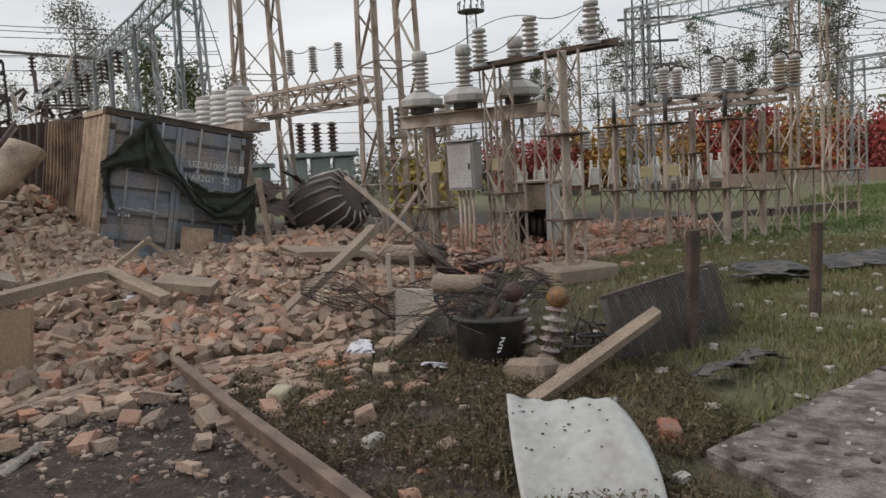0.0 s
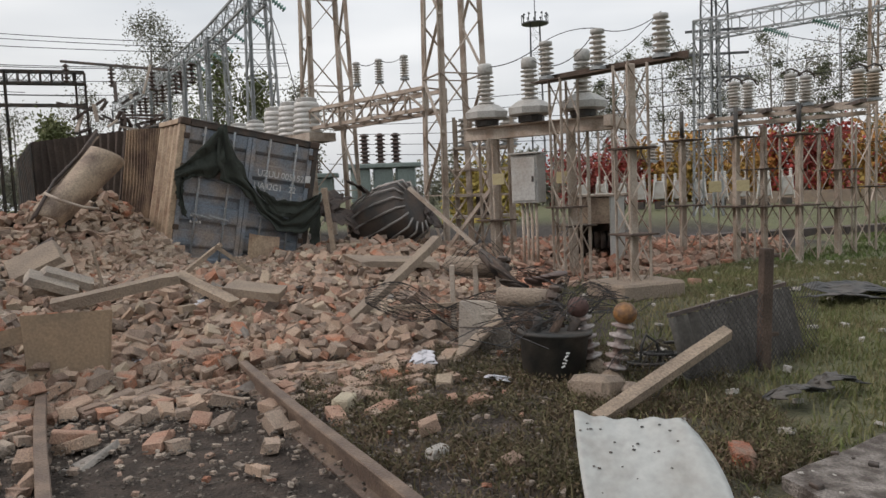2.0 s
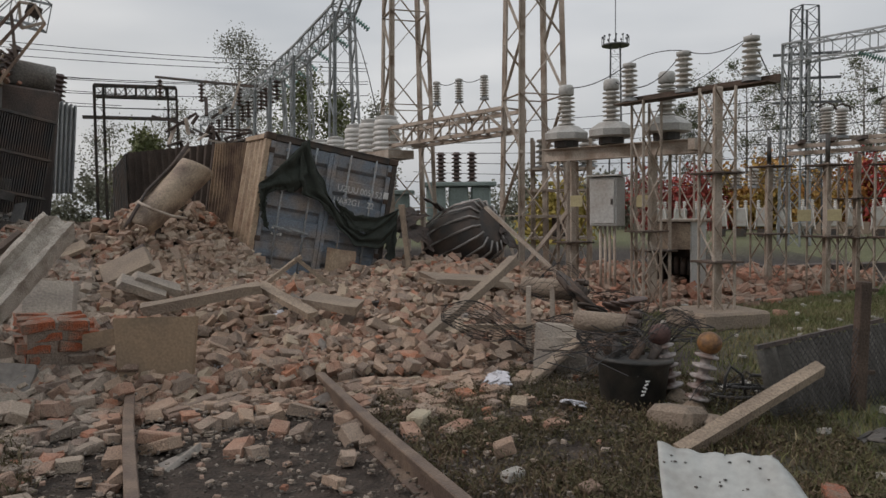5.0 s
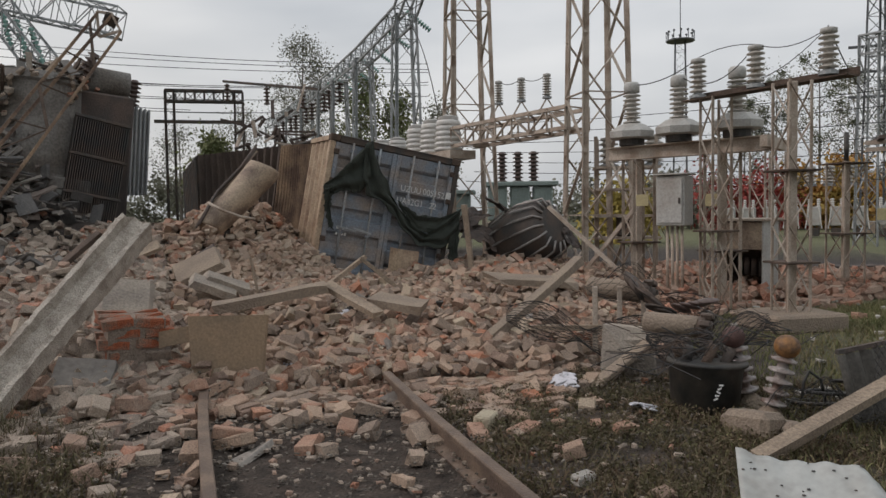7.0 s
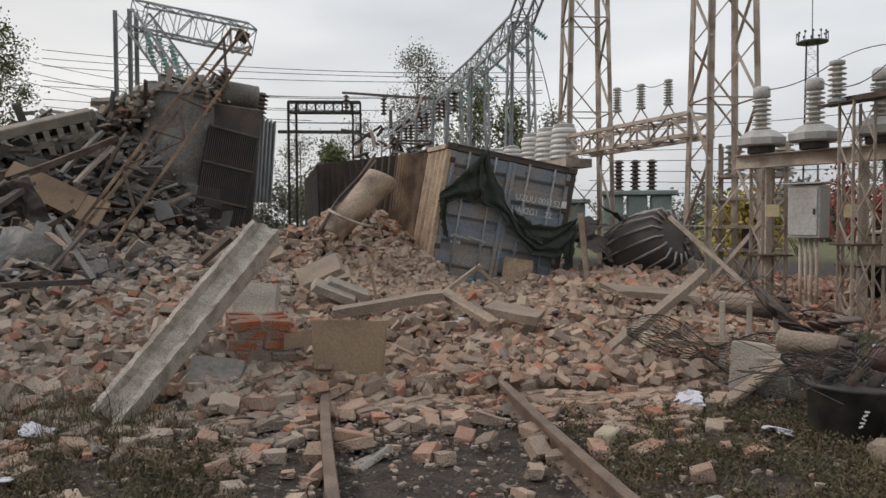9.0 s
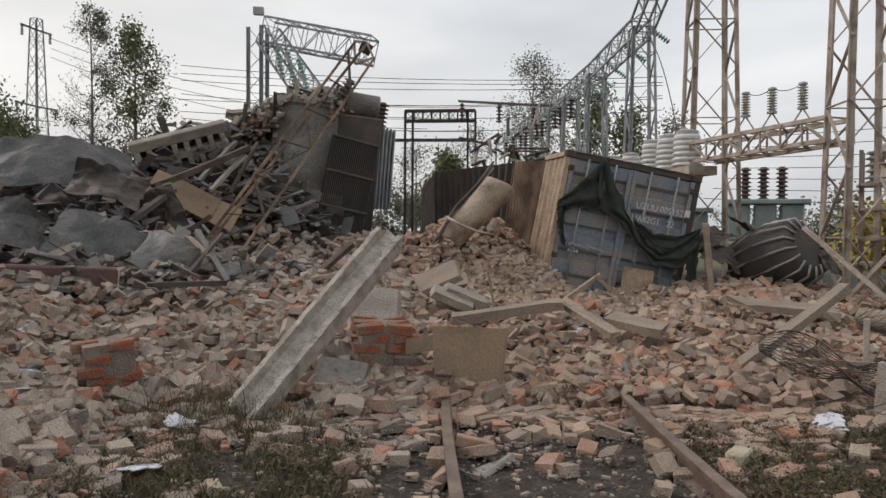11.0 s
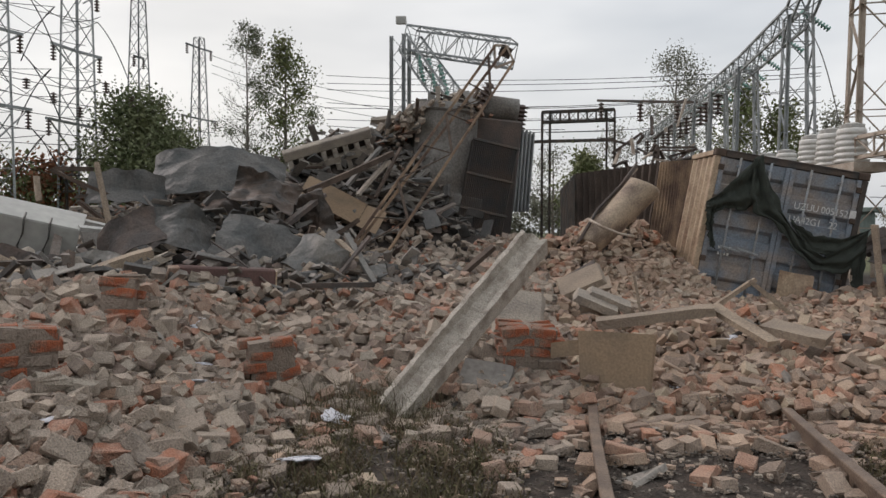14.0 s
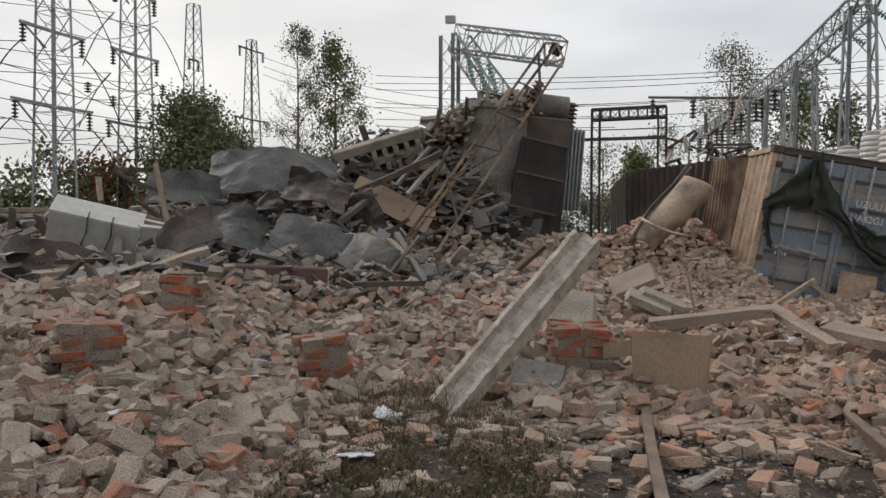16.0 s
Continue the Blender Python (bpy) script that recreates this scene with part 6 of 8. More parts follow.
part("sheet", smooth(MB().sheet(enamel, 24, 24, 0.004)), M_ENAMEL, sheet_th)
for k in range(34):
    u, v = rng.random(), rng.random() ** 1.5
    c = Vector(enamel(u, v)) + Vector((0, 0.002, 0.006))
    r = 0.003 + 0.006 * rng.random()
    part("chip", MB().lathe([(r, -0.001), (r * 0.8, 0.002)], 6, Matrix.Translation(c)), M_DARK, sheet_th)

bk = thing("bucket", pose(0.31, 5.66, 0.0, -2, 2, 0), "black plastic tub full of scrap wire", "tub")
part("tub", smooth(MB().lathe([(0.20, 0.0), (0.235, 0.02), (0.262, 0.33), (0.285, 0.34), (0.285, 0.37), (0.255, 0.37), (0.225, 0.05), (0.02, 0.04)], 28)), M_BLACKPL, bk)
part("rim", smooth(MB().lathe([(0.262, 0.335), (0.292, 0.34), (0.292, 0.365), (0.262, 0.372)], 28)), M_BLACKPL, bk)
for k in range(5):
    part("marking", MB().box(0.03, 0.004, 0.012, pose(0.05 + 0.008 * k, -0.252, 0.13 + 0.025 * k, -6, 30 * (k % 3) - 30, 8)), M_LETTER, bk)


def spindle(m, label, ball):
    """A porcelain bushing of spaced discs with a round end."""
    th = thing("disc_bushing", m, label, "insulator", "scrap bushings")
    prof = []
    for k in range(5):
        z = 0.075 * k
        prof += [(0.035, z), (0.035, z + 0.03), (0.085, z + 0.04), (0.085, z + 0.055), (0.035, z + 0.07)]
    part("ribbed_body", smooth(MB().lathe(prof, 18)), M_PORCM, th)
    part("ball", smooth(MB().lathe([(0.085 * math.sin(3.1416 * j / 10) + 0.001, 0.44 - 0.08 * math.cos(3.1416 * j / 10)) for j in range(11)], 18)), ball, th)
    part("foot", smooth(MB().lathe([(0.11, -0.16), (0.12, -0.08), (0.06, 0.0), (0.04, 0.02)], 16)), M_CONCB, th)


spindle(pose(0.72, 5.36, 0.10, 0, 12, 0), "scrap bushing of pale discs with an orange ball end", M_ORANGE)
spindle(pose(0.62, 5.72, 0.10, 0, -14, 0), "scrap bushing of pale discs with a brown end", M_REDBR)


def drum_log(p, q, r, label):
    p, q = Vector(p), Vector(q)
    d = (q - p)
    th = thing("scrap_cylinder", Matrix.Translation(p) @ d.to_track_quat("Z", "Y").to_matrix().to_4x4(), label, "cylinder", "scrap cylinders")
    L = d.length
    part("barrel", smooth(MB().lathe([(r * 0.9, 0), (r, 0.02), (r, L * 0.8), (r * 0.9, L * 0.82)], 20)), M_CONCB, th)
    part("dark_end", smooth(MB().lathe([(r * 0.8, L * 0.8), (r * 1.15, L * 0.84), (r * 1.15, L * 0.92), (r * 0.6, L * 0.95), (r * 0.6, L)], 20)), M_DARK, th)
    for k in range(7):
        a = 6.28 * k / 7
        part("lug", MB().box(0.05, 0.05, 0.09, pose(r * 1.1 * math.cos(a), r * 1.1 * math.sin(a), L * 0.93, 0, 0, math.degrees(a)), 0.008), M_DARK, th)


drum_log((-0.62, 7.6, 0.70), (0.0, 7.35, 0.66), 0.10, "dusty steel cylinder with a lugged black end")
drum_log((-0.1, 6.45, 0.52), (0.42, 6.3, 0.50), 0.09, "dusty steel cylinder with a lugged black end")
for k in range(4):
    solid("insulator_disc", smooth(MB().lathe([(0.04, 0), (0.10, 0.02), (0.095, 0.035), (0.03, 0.05)], 18)), M_PORCB, pose(0.24 + 0.08 * k, 7.35 - 0.04 * k, 0.50 + 0.03 * k, 8 * k - 20, 22 - 9 * k, 0), "dark ribbed disc lying on scrap", "insulator", "dark discs")
tb = thing("scrap_bench", pose(0, 0, 0), "low steel bench frame buried in scrap", "bench")
for x in (-0.55, -0.32, -0.1):
    part("leg", MB().box(0.05, 0.05, 0.75, pose(x, 7.3 + 0.1 * x, 0.36), 0.005), M_STEEL, tb)
part("rail", MB().bar((-1.2, 7.25, 0.32), (-0.05, 7.2, 0.36), 0.06, 0.05), M_WOOD, tb)
fins = thing("fin_stack", pose(0, 0, 0), "stack of bent black fins from a scrapped insulator", "scrap")
for k in range(10):
    c = Vector((-0.21, 7.28, 0.79)).lerp(Vector((0.05, 6.99, 0.56)), k / 8)
    part("fin", smooth(MB().lathe([(0.02, -0.01), (0.10 + 0.02 * (k % 3), -0.012), (0.11 + 0.02 * (k % 3), 0.004), (0.02, 0.012)], 14, Matrix.Translation(c) @ pose(0, 0, 0, 20 + 9 * (k % 4), 52 - 5 * k, 14 * k))), M_DARK, fins)
part("core", smooth(MB().tube([(-0.21, 7.28, 0.79), (0.05, 6.99, 0.56)], 0.05, 10)), M_RUST, fins)
for k in range(7):
    a = 0.9 * k
    solid("scrap_bar", smooth(MB().tube([(0.31 + 0.15 * math.cos(a), 5.66 + 0.13 * math.sin(a), 0.30), (0.31 + 0.20 * math.cos(a + 0.5), 5.66 + 0.14 * math.sin(a + 0.5), 0.46 + 0.02 * (k % 3))], 0.035, 10)), M_RUST if k % 2 else M_DARK, pose(0, 0, 0), "dark rusty scrap bar standing in the tub", "scrap", "scrap in the tub")
wedge = thing("concrete_wedge", pose(0, 0, 0), "broken concrete wedge block by the black tub", "block")
face = [Vector(p) for p in ((-0.45, 6.57, 0.47), (-0.03, 6.74, 0.41), (-0.2, 6.48, 0.18), (-0.48, 6.42, -0.12))]
part("face", MB().add(face + [p + Vector((0.03, 0.12, 0)) for p in face], [(0, 3, 2, 1), (4, 5, 6, 7), (0, 1, 5, 4), (1, 2, 6, 5), (2, 3, 7, 6), (3, 0, 4, 7)]), M_CONC, wedge)
part("sloping_slab", MB().bar((-0.6, 6.11, -0.04), (0, 6.49, 0.39), 0.14, 0.045, 0.008), M_CONCB, wedge)
part("cheek", MB().box(0.30, 0.05, 0.40, pose(-0.15, 6.59, 0.16, -8, 0, 14), 0.02), M_CONC, wedge)
for x, y, s in ((0.56, 5.05, 0.34), (0.78, 5.0, 0.24), (0.45, 5.25, 0.2)):
    solid("concrete_lump", MB().box(s, s * 0.7, s * 0.55, Matrix(), 0.04), M_CONCB, pose(x, y, s * 0.2, 8, 6, 40 * s * 10), "broken concrete lump in the grass", "lump", "concrete lumps")
hose = [(1.05 + 0.22 * math.cos(a) + 0.02 * a, 5.75 + 0.12 * math.sin(a), 0.03 + 0.012 * a) for a in np.linspace(0, 15, 46)]
solid("hose", smooth(MB().tube(hose, 0.014, 6)), M_BLACKPL, pose(0, 0, 0), "coiled black cable lying in the grass", "cable")
solid("cable_end", smooth(MB().tube([(0.98, 5.75, 0.02), (1.0, 5.78, 0.2), (1.04, 5.8, 0.28), (1.12, 5.8, 0.22), (1.16, 5.82, 0.02)], 0.012, 6)), M_BLACKPL, pose(0, 0, 0), "loop of black cable standing in the grass", "cable")
for x, y, s, mt, lab in ((1.13, 3.80, 0.22, M_REDBRICK, "broken orange brick in the grass"), (-1.16, 4.87, 0.24, M_CONCP, "pale yellow brick lying on soil"), (0.98, 4.45, 0.09, M_STONE, "pale stone leaning on the post"), (-0.45, 3.95, 0.15, M_STONE, "pale stone on soil")):
    me = MB().box(s, s * 0.5, s * 0.42, Matrix(), 0.012)
    solid("single_brick", me, mt, pose(x, y, s * 0.22, 4, 3, 15 + 300 * s), lab, "brick")

# concrete slab
cs_ = thing("concrete_pavement", pose(0, 0, 0), "cracked grey concrete slab with rubble crumbs on it", "pavement", kind="structure")
bm = bmesh.new()
n = 40
S0, SU, SV = Vector((1.207, 3.468, 0)), Vector((6.55, 5.10, 0)), Vector((1.49, -4.25, 0))
grid = [[bm.verts.new(S0 + SU * (i / n) + SV * (j / n) + Vector((0.02 * noise.noise((i * 0.9, 0, 0)) * (j == 0), 0.05 * noise.noise((i * 0.8, 3, 0)) * (j == 0), 0.065 + 0.010 * noise.noise((i * 0.5, j * 0.5, 0)) + 0.008 * noise.noise((i * 2.3, j * 2.3, 5))))) for j in range(n + 1)] for i in range(n + 1)]
for i in range(n):
    for j in range(n):
        bm.faces.new((grid[i][j], grid[i][j + 1], grid[i + 1][j + 1], grid[i + 1][j]))
rim = [grid[i][0] for i in range(n, -1, -1)] + [grid[0][j] for j in range(1, n + 1)]
low = [bm.verts.new((v.co.x, v.co.y, -0.1)) for v in rim]
for k in range(len(rim) - 1):
    bm.faces.new((rim[k], low[k], low[k + 1], rim[k + 1]))
me = bpy.data.meshes.new("slab")
bm.to_mesh(me)
bm.free()
me.materials.append(M_PAVE)
ob = new("slab", me)
ob.parent = cs_
for k in range(280):
    u, v = rng.random() ** 1.2 * 0.6, rng.random() ** 1.3 * 0.8
    p = S0 + SU * u + SV * v
    s = 0.012 + 0.03 * rng.random() ** 2
    solid("stone_chip", MB().box(s * 1.4, s, s * 0.6, Matrix(), s * 0.12), M_DARK if k % 3 == 0 else M_STONE, pose(p.x, p.y, 0.066 + s * 0.2, rng.normal(0, 8), rng.normal(0, 8), rng.random() * 360), "small chip of stone on the slab", "stone", "stone chips")
for x, y, w, l, rx, ry, rz in ((4.1, 9.1, 1.1, 0.5, 8, 4, 20), (3.75, 8.5, 0.9, 0.45, -6, 5, 10), (5.3, 9.3, 1.3, 0.4, 14, 3, 15), (6.2, 9.7, 1.4, 0.4, 10, 4, 12), (1.75, 4.75, 0.34, 0.16, 0, 0, 20), (2.1, 5.0, 0.3, 0.14, 0, 0, 20)):
    crumpled_sheet(x, y, 0.06, w, l, 0.05, 0.02, int(x * 31), rx, ry, rz, M_BLACKPL, "black roofing felt piece lying on the grass")
# trench cover line
kb = thing("trench_kerb", pose(0, 0, 0), "long low rusty kerb along a cable trench", "kerb", kind="structure")
K0, K1 = Vector((2.89, 17.20, 0.05)), Vector((10.94, 19.74, 0.05))
for k in range(12):
    a, b = K0.lerp(K1, k / 12 + 0.002), K0.lerp(K1, (k + 1) / 12 - 0.002)
    part("kerb_plank", MB().bar(a, b + Vector((0, 0, 0.02)), 0.35, 0.30, 0.01), M_RUSTD, kb)


# ---- distance: trees ----
def leaf_cloud(centres, n, spread, size, seed):
    r = np.random.default_rng(seed)
    c = centres[r.integers(0, len(centres), n)] + r.normal(0, 1, (n, 3)) * spread
    u, v = r.normal(0, 1, (n, 3)), r.normal(0, 1, (n, 3))
    u /= np.linalg.norm(u, axis=1)[:, None]
    v -= u * (u * v).sum(1)[:, None]
    v /= np.linalg.norm(v, axis=1)[:, None]
    s = (size * r.uniform(0.5, 1.3, n))[:, None]
    V = np.stack([c - u * s, c + v * s * 0.6, c + u * s, c - v * s * 0.6], 1).reshape(-1, 3)
    return V.tolist(), np.arange(n * 4).reshape(-1, 4).tolist()


def tree(x, y, H, W, n, leaf, material, label, seed, start=0.25, shape=0.5, limbs=22, spread=0.35, clumps=0, trunk=0.16, up=0.5, tips=4, name="tree", clump_size=0.30):
    """A tapered trunk, limbs that fork, small leaves round the twigs; clumps: dark balls of mistletoe twigs."""
    r = np.random.default_rng(seed)
    th = thing(name, pose(x, y, 0), label, "tree", "trees round the yard")
    bend = r.normal(0, 0.02 * H, 2)
    top = lambda f: Vector((bend[0] * math.sin(3 * f), bend[1] * math.sin(2.4 * f), H * f))
    part("trunk", MB().tube([top(f) for f in np.linspace(0, 0.97, 9)], trunk, 7, 0.02), M_BARK, th)
    cen, mb, forks = [], MB(), []
    for k in range(limbs):
        f = start + (0.97 - start) * (k + r.random()) / limbs
        w = W * 0.5 * (math.sin(3.1416 * min(1, ((f - start) / (1 - start)) ** shape * 0.94 + 0.04)) ** 0.8 + 0.12)
        a = r.random() * 6.283
        d = Vector((math.cos(a) * w, math.sin(a) * w, w * up * r.uniform(0.5, 1.3)))
        p = top(f)
        q = p + d * r.uniform(0.65, 1.1)
        mb.tube([p, p.lerp(q, 0.5) + Vector((0, 0, -0.04 * w)), q], trunk * 0.35 * (1.1 - f), 5, 0.008)
        for j in range(tips):
            s = p.lerp(q, r.uniform(0.35, 1.0))
            e = s + Vector(r.normal(0, 0.22 * w, 3)) + Vector((0, 0, 0.12 * w))
            mb.tube([s, e], 0.014, 3, 0.005)
            cen += [list(s), list(e), list(s.lerp(e, 0.6))]
            forks.append(e)
    tagged(part("branchwork", mb, M_BARK, th), kind="stuff")
    if n:
        V, Fc = leaf_cloud(np.array(cen), n, spread, leaf, seed)
        tagged(part("crown", MB().add(V, Fc), material, th), kind="stuff")
    for k in range(clumps):
        c = forks[int(r.integers(0, len(forks)))]
        V, Fc = leaf_cloud(np.array([list(c)]), 200, clump_size * r.uniform(0.4, 0.75), 0.085, seed + k + 1)
        tagged(part("mistletoe", MB().add(V, Fc), M_LEAFD, th, "dark ball of mistletoe"), kind="stuff")
    return th


tree(-50.7, 32.6, 17.0, 4.6, 1500, 0.08, M_LEAFG, "slender half-bare poplar hung with mistletoe", 1, 0.35, 0.7, 34, 0.35, 22, 0.22, 0.9, 5, clump_size=0.6)
tree(-48.8, 35.3, 16.2, 4.6, 5200, 0.13, M_LEAF, "slender leafy poplar with mistletoe clumps", 2, 0.2, 0.7, 36, 0.40, 18, 0.24, 0.8, 5, clump_size=0.6)
tree(-42.0, 20.2, 8.6, 6.4, 20000, 0.12, M_LEAFM, "broad dark green willow behind the pylons", 3, 0.08, 0.6, 40, 0.55, 0, 0.3, 0.4, 6)
tree(-44.5, 23.6, 7.6, 4.6, 9000, 0.12, M_LEAFM, "dark green bushy tree behind the pylons", 4, 0.06, 0.6, 30, 0.5, 0, 0.25, 0.4, 6)
tree(-25.2, 54.6, 15.0, 5.0, 6500, 0.09, M_LEAFG, "tall round tree with thin grey-green leaves", 5, 0.35, 0.6, 34, 0.45, 0, 0.25, 0.7, 6)
tree(-29.5, 52.0, 9.5, 4.5, 2200, 0.09, M_LEAFG, "small half-bare tree behind the portal", 6, 0.2, 0.6, 26, 0.4, 0, 0.16, 0.8, 5)
tree(-33.0, 49.0, 8.0, 4.0, 1600, 0.09, M_LEAFG, "small half-bare tree behind the portal", 7, 0.2, 0.6, 24, 0.4, 0, 0.16, 0.8, 5)
tree(-15.6, 42.0, 9.6, 3.2, 5200, 0.11, M_LEAF, "dark green birch behind the gantry row", 8, 0.1, 0.6, 30, 0.38, 0, 0.2, 0.9, 6)
tree(-13.6, 42.5, 8.4, 2.8, 4600, 0.11, M_LEAF, "dark green birch behind the gantry row", 9, 0.1, 0.6, 28, 0.36, 0, 0.2, 0.9, 6)
tree(-11.2, 43.0, 7.8, 2.6, 2600, 0.10, M_LEAFG, "pale green birch behind the yard", 10, 0.15, 0.6, 26, 0.34, 0, 0.16, 0.9, 6)
tree(-27.0, 44.0, 6.5, 3.6, 6000, 0.13, M_LEAF, "green bush beside the portal", 44, 0.05, 0.6, 26, 0.4, 0, 0.16, 0.6, 6)
for k, (x, y, h, w) in enumerate(((10.5, 62, 11.5, 4.6), (13.2, 61, 12.5, 5.0), (15.6, 60, 11.0, 4.4), (20.4, 58, 12.0, 4.6), (22.6, 57, 10.5, 4.2), (24.6, 56, 13.0, 5.0), (26.3, 55, 12.0, 4.4), (33.0, 51, 10.0, 5.5), (8.6, 64, 9.5, 4.0), (18.0, 59, 9.5, 4.0))):
    tree(x, y, h, w, 1600, 0.09, M_LEAFG, "half-bare autumn tree hung with mistletoe", 20 + k, 0.3, 0.6, 26, 0.4, 7, 0.14, 1.0, 4, clump_size=0.42)
tree(29.3, 54, 13.0, 3.2, 6000, 0.11, M_LEAFG, "narrow grey-green poplar at the yard's edge", 35, 0.1, 0.8, 34, 0.35, 0, 0.2, 1.2, 6)


def hedge(x0, y0, x1, y1, h, material, label, seed, n=5200, depth=2.0):
    r = np.random.default_rng(seed)
    k = 60
    f = r.random(k)
    c = np.stack([x0 + (x1 - x0) * f + r.normal(0, depth * 0.3, k), y0 + (y1 - y0) * f + r.normal(0, depth * 0.4, k), h * r.random(k) ** 0.8 * (0.75 + 0.25 * np.sin(f * 17 + seed))], 1)
    V, Fc = leaf_cloud(c, n, 0.5, 0.17, seed)
    th = thing("bush", pose(0, 0, 0), label, "bush", "bushes round the yard")
    tagged(part("foliage", MB().add(V, Fc), material, th), kind="stuff")
    mb = MB()
    for p in c[:30]:
        mb.tube([(p[0] + r.normal(0, 0.3), p[1], 0), tuple(p)], 0.03, 4, 0.01)
    tagged(part("stem_work", mb, M_BARK, th), kind="stuff")


hedge(5.0, 56, 10.0, 55, 4.2, M_LEAFR, "dark red autumn bush beyond the lawn", 1)
hedge(8.5, 57, 15.0, 55, 5.0, M_LEAFO, "orange autumn bush beyond the lawn", 2, 7000)
hedge(14.0, 55, 19.0, 53, 4.6, M_LEAFO, "orange autumn bush beyond the lawn", 3, 6000)
hedge(18.0, 54, 22.5, 51, 4.6, M_LEAFR, "red autumn bush beyond the lawn", 4)
hedge(21.5, 52, 27.0, 49, 4.8, M_LEAFO, "orange and yellow autumn bush", 5, 6500)
hedge(26.0, 49, 31.0, 46, 3.6, M_LEAFR, "deep red autumn bush", 6, 6500)
hedge(22.0, 56, 34.0, 50, 5.4, M_LEAF, "dull green bush behind red ones", 7, 8000)
hedge(-1.6, 34, 0.4, 34, 2.4, M_LEAFY, "yellow autumn bush behind the towers", 8, 2600, 1.0)
hedge(-9, 60, 8, 60, 4.2, M_LEAFG, "grey-green bushes along the far edge", 9, 9000)
hedge(-50, 6, -46, 16, 6.0, M_LEAF, "dull green bush behind the pylons", 10, 9000)
hedge(-46, 8, -42, 9, 6.0, M_LEAFG, "thin grey bush behind the pylons", 11, 3500)
hedge(-47, 15, -46, 17.5, 5.6, M_LEAFRB, "rust-red bush behind the pylons", 12, 4000)
hedge(-50, 19, -47, 24, 5.6, M_LEAFY2, "yellow-green bush behind the pylons", 13, 7000)
hedge(-52, 26, -46, 40, 6.6, M_LEAF, "dull green bushes behind the rubble", 14, 9000)
hedge(-40, 48, -24, 56, 4.2, M_LEAFG, "grey-green bushes beyond the portal", 15, 9000)
for k in range(5):
    a0, a1 = (-150 + 60 * k, 120 + 5 * (k % 2)), (-95 + 60 * k, 122)
    hedge(*a0, *a1, 5.5, M_LEAFG, "distant grey-green line of trees", 30 + k, 6000, 8.0)

# ---- distance: steel ----
fg = thing("portal_gantry", pose(0, 0, 0), "dark steel portal gantry standing far behind the yard", "gantry")
PL, PR = Vector((-31.3, 45.5, 0)), Vector((-27.3, 47.8, 0))
dp = (PR - PL).normalized()
for p in (PL, PR):
    for a in (-0.28, 0.28):
        for b in (-0.28, 0.28):
            q = p + dp * a + Vector((dp.y, -dp.x, 0)) * b
            part("leg", MB().angle(q, q + Vector((0, 0, 10.2)), 0.10), M_DARK, fg)
    for k in range(14):
        z = 0.7 * k
        part("lath", MB().bar(p + dp * (-0.28 if k % 2 else 0.28) + Vector((0, 0, z)), p + dp * (0.28 if k % 2 else -0.28) + Vector((0, 0, z + 0.7)), 0.05, 0.03), M_DARK, fg)
truss(fg, PL + Vector((-0.3, 0, 9.9)), PR + Vector((0.3, 0, 9.9)), 0.7, 0.75, 8, 0.14, M_DARK)
part("lower_beam", MB().bar(PL + Vector((-0.9, -0.5, 8.1)), PR + Vector((0.3, 0, 8.1)), 0.25, 0.22), M_DARK, fg)
part("handrail", MB().bar(PL + Vector((0, 0, 8.75)), PR + Vector((0, 0, 8.75)), 0.05, 0.05), M_GALV, fg)


def dark_string(p, n=5, h=0.9, r=0.15):
    th = thing("hanging_insulator", Matrix.Translation(p), "string of dark disc insulators hanging on wires", "insulator", "hanging insulators")
    part("ribbed_body", smooth(MB().lathe(sheds(0.05, r, h, n, -h), 10)), M_PORCB, th)


def pylon(x, y, H, wb, wt, arms, rz, label, material):
    th = thing("pylon", pose(x, y, 0, 0, 0, rz), label, "pylon", "pylons")
    lattice(th, H, wb, wt, 0.11, 13, material, brace=0.06)
    for z, half, drop in arms:
        for s in (-1, 1):
            part("cross_arm", MB().bar((0, 0, z), (s * half, 0, z + 0.05), 0.14, 0.14), material, th)
            if drop:
                part("arm_brace", MB().bar((s * wb * 0.3, 0, z - drop), (s * half * 0.9, 0, z), 0.07, 0.07), material, th)
    for z, half, drop in arms:
        for s in (-1, 1):
            p = th.matrix_basis @ Vector((s * half * 0.92, 0, z))
            dark_string(p, 5, 0.9, 0.16)
    return th


PYL = "grey lattice steel pylon with cross arms and insulators"
pylon(-40.6, 12.0, 16.5, 1.5, 0.95, ((7.6, 2.4, 1.6), (11.3, 1.9, 0.9), (14.8, 1.6, 0.7)), 115, PYL, M_GALV)
pylon(-44.9, 17.8, 18.0, 1.6, 1.0, ((7.6, 2.3, 1.6), (11.8, 1.9, 0.9), (15.4, 1.7, 0.7)), 115, PYL, M_GALV)
pylon(-63.4, 30.4, 21.4, 2.0, 0.8, ((11.4, 2.4, 0.0), (16.5, 0.6, 0.0)), 110, "dark lattice steel pylon beyond the trees", M_DARKG)
pylon(-68.0, 38.8, 20.6, 1.9, 0.7, ((12.6, 2.6, 0.0), (19.6, 1.9, 0.0)), 110, "dark lattice steel pylon beyond the trees", M_DARKG)
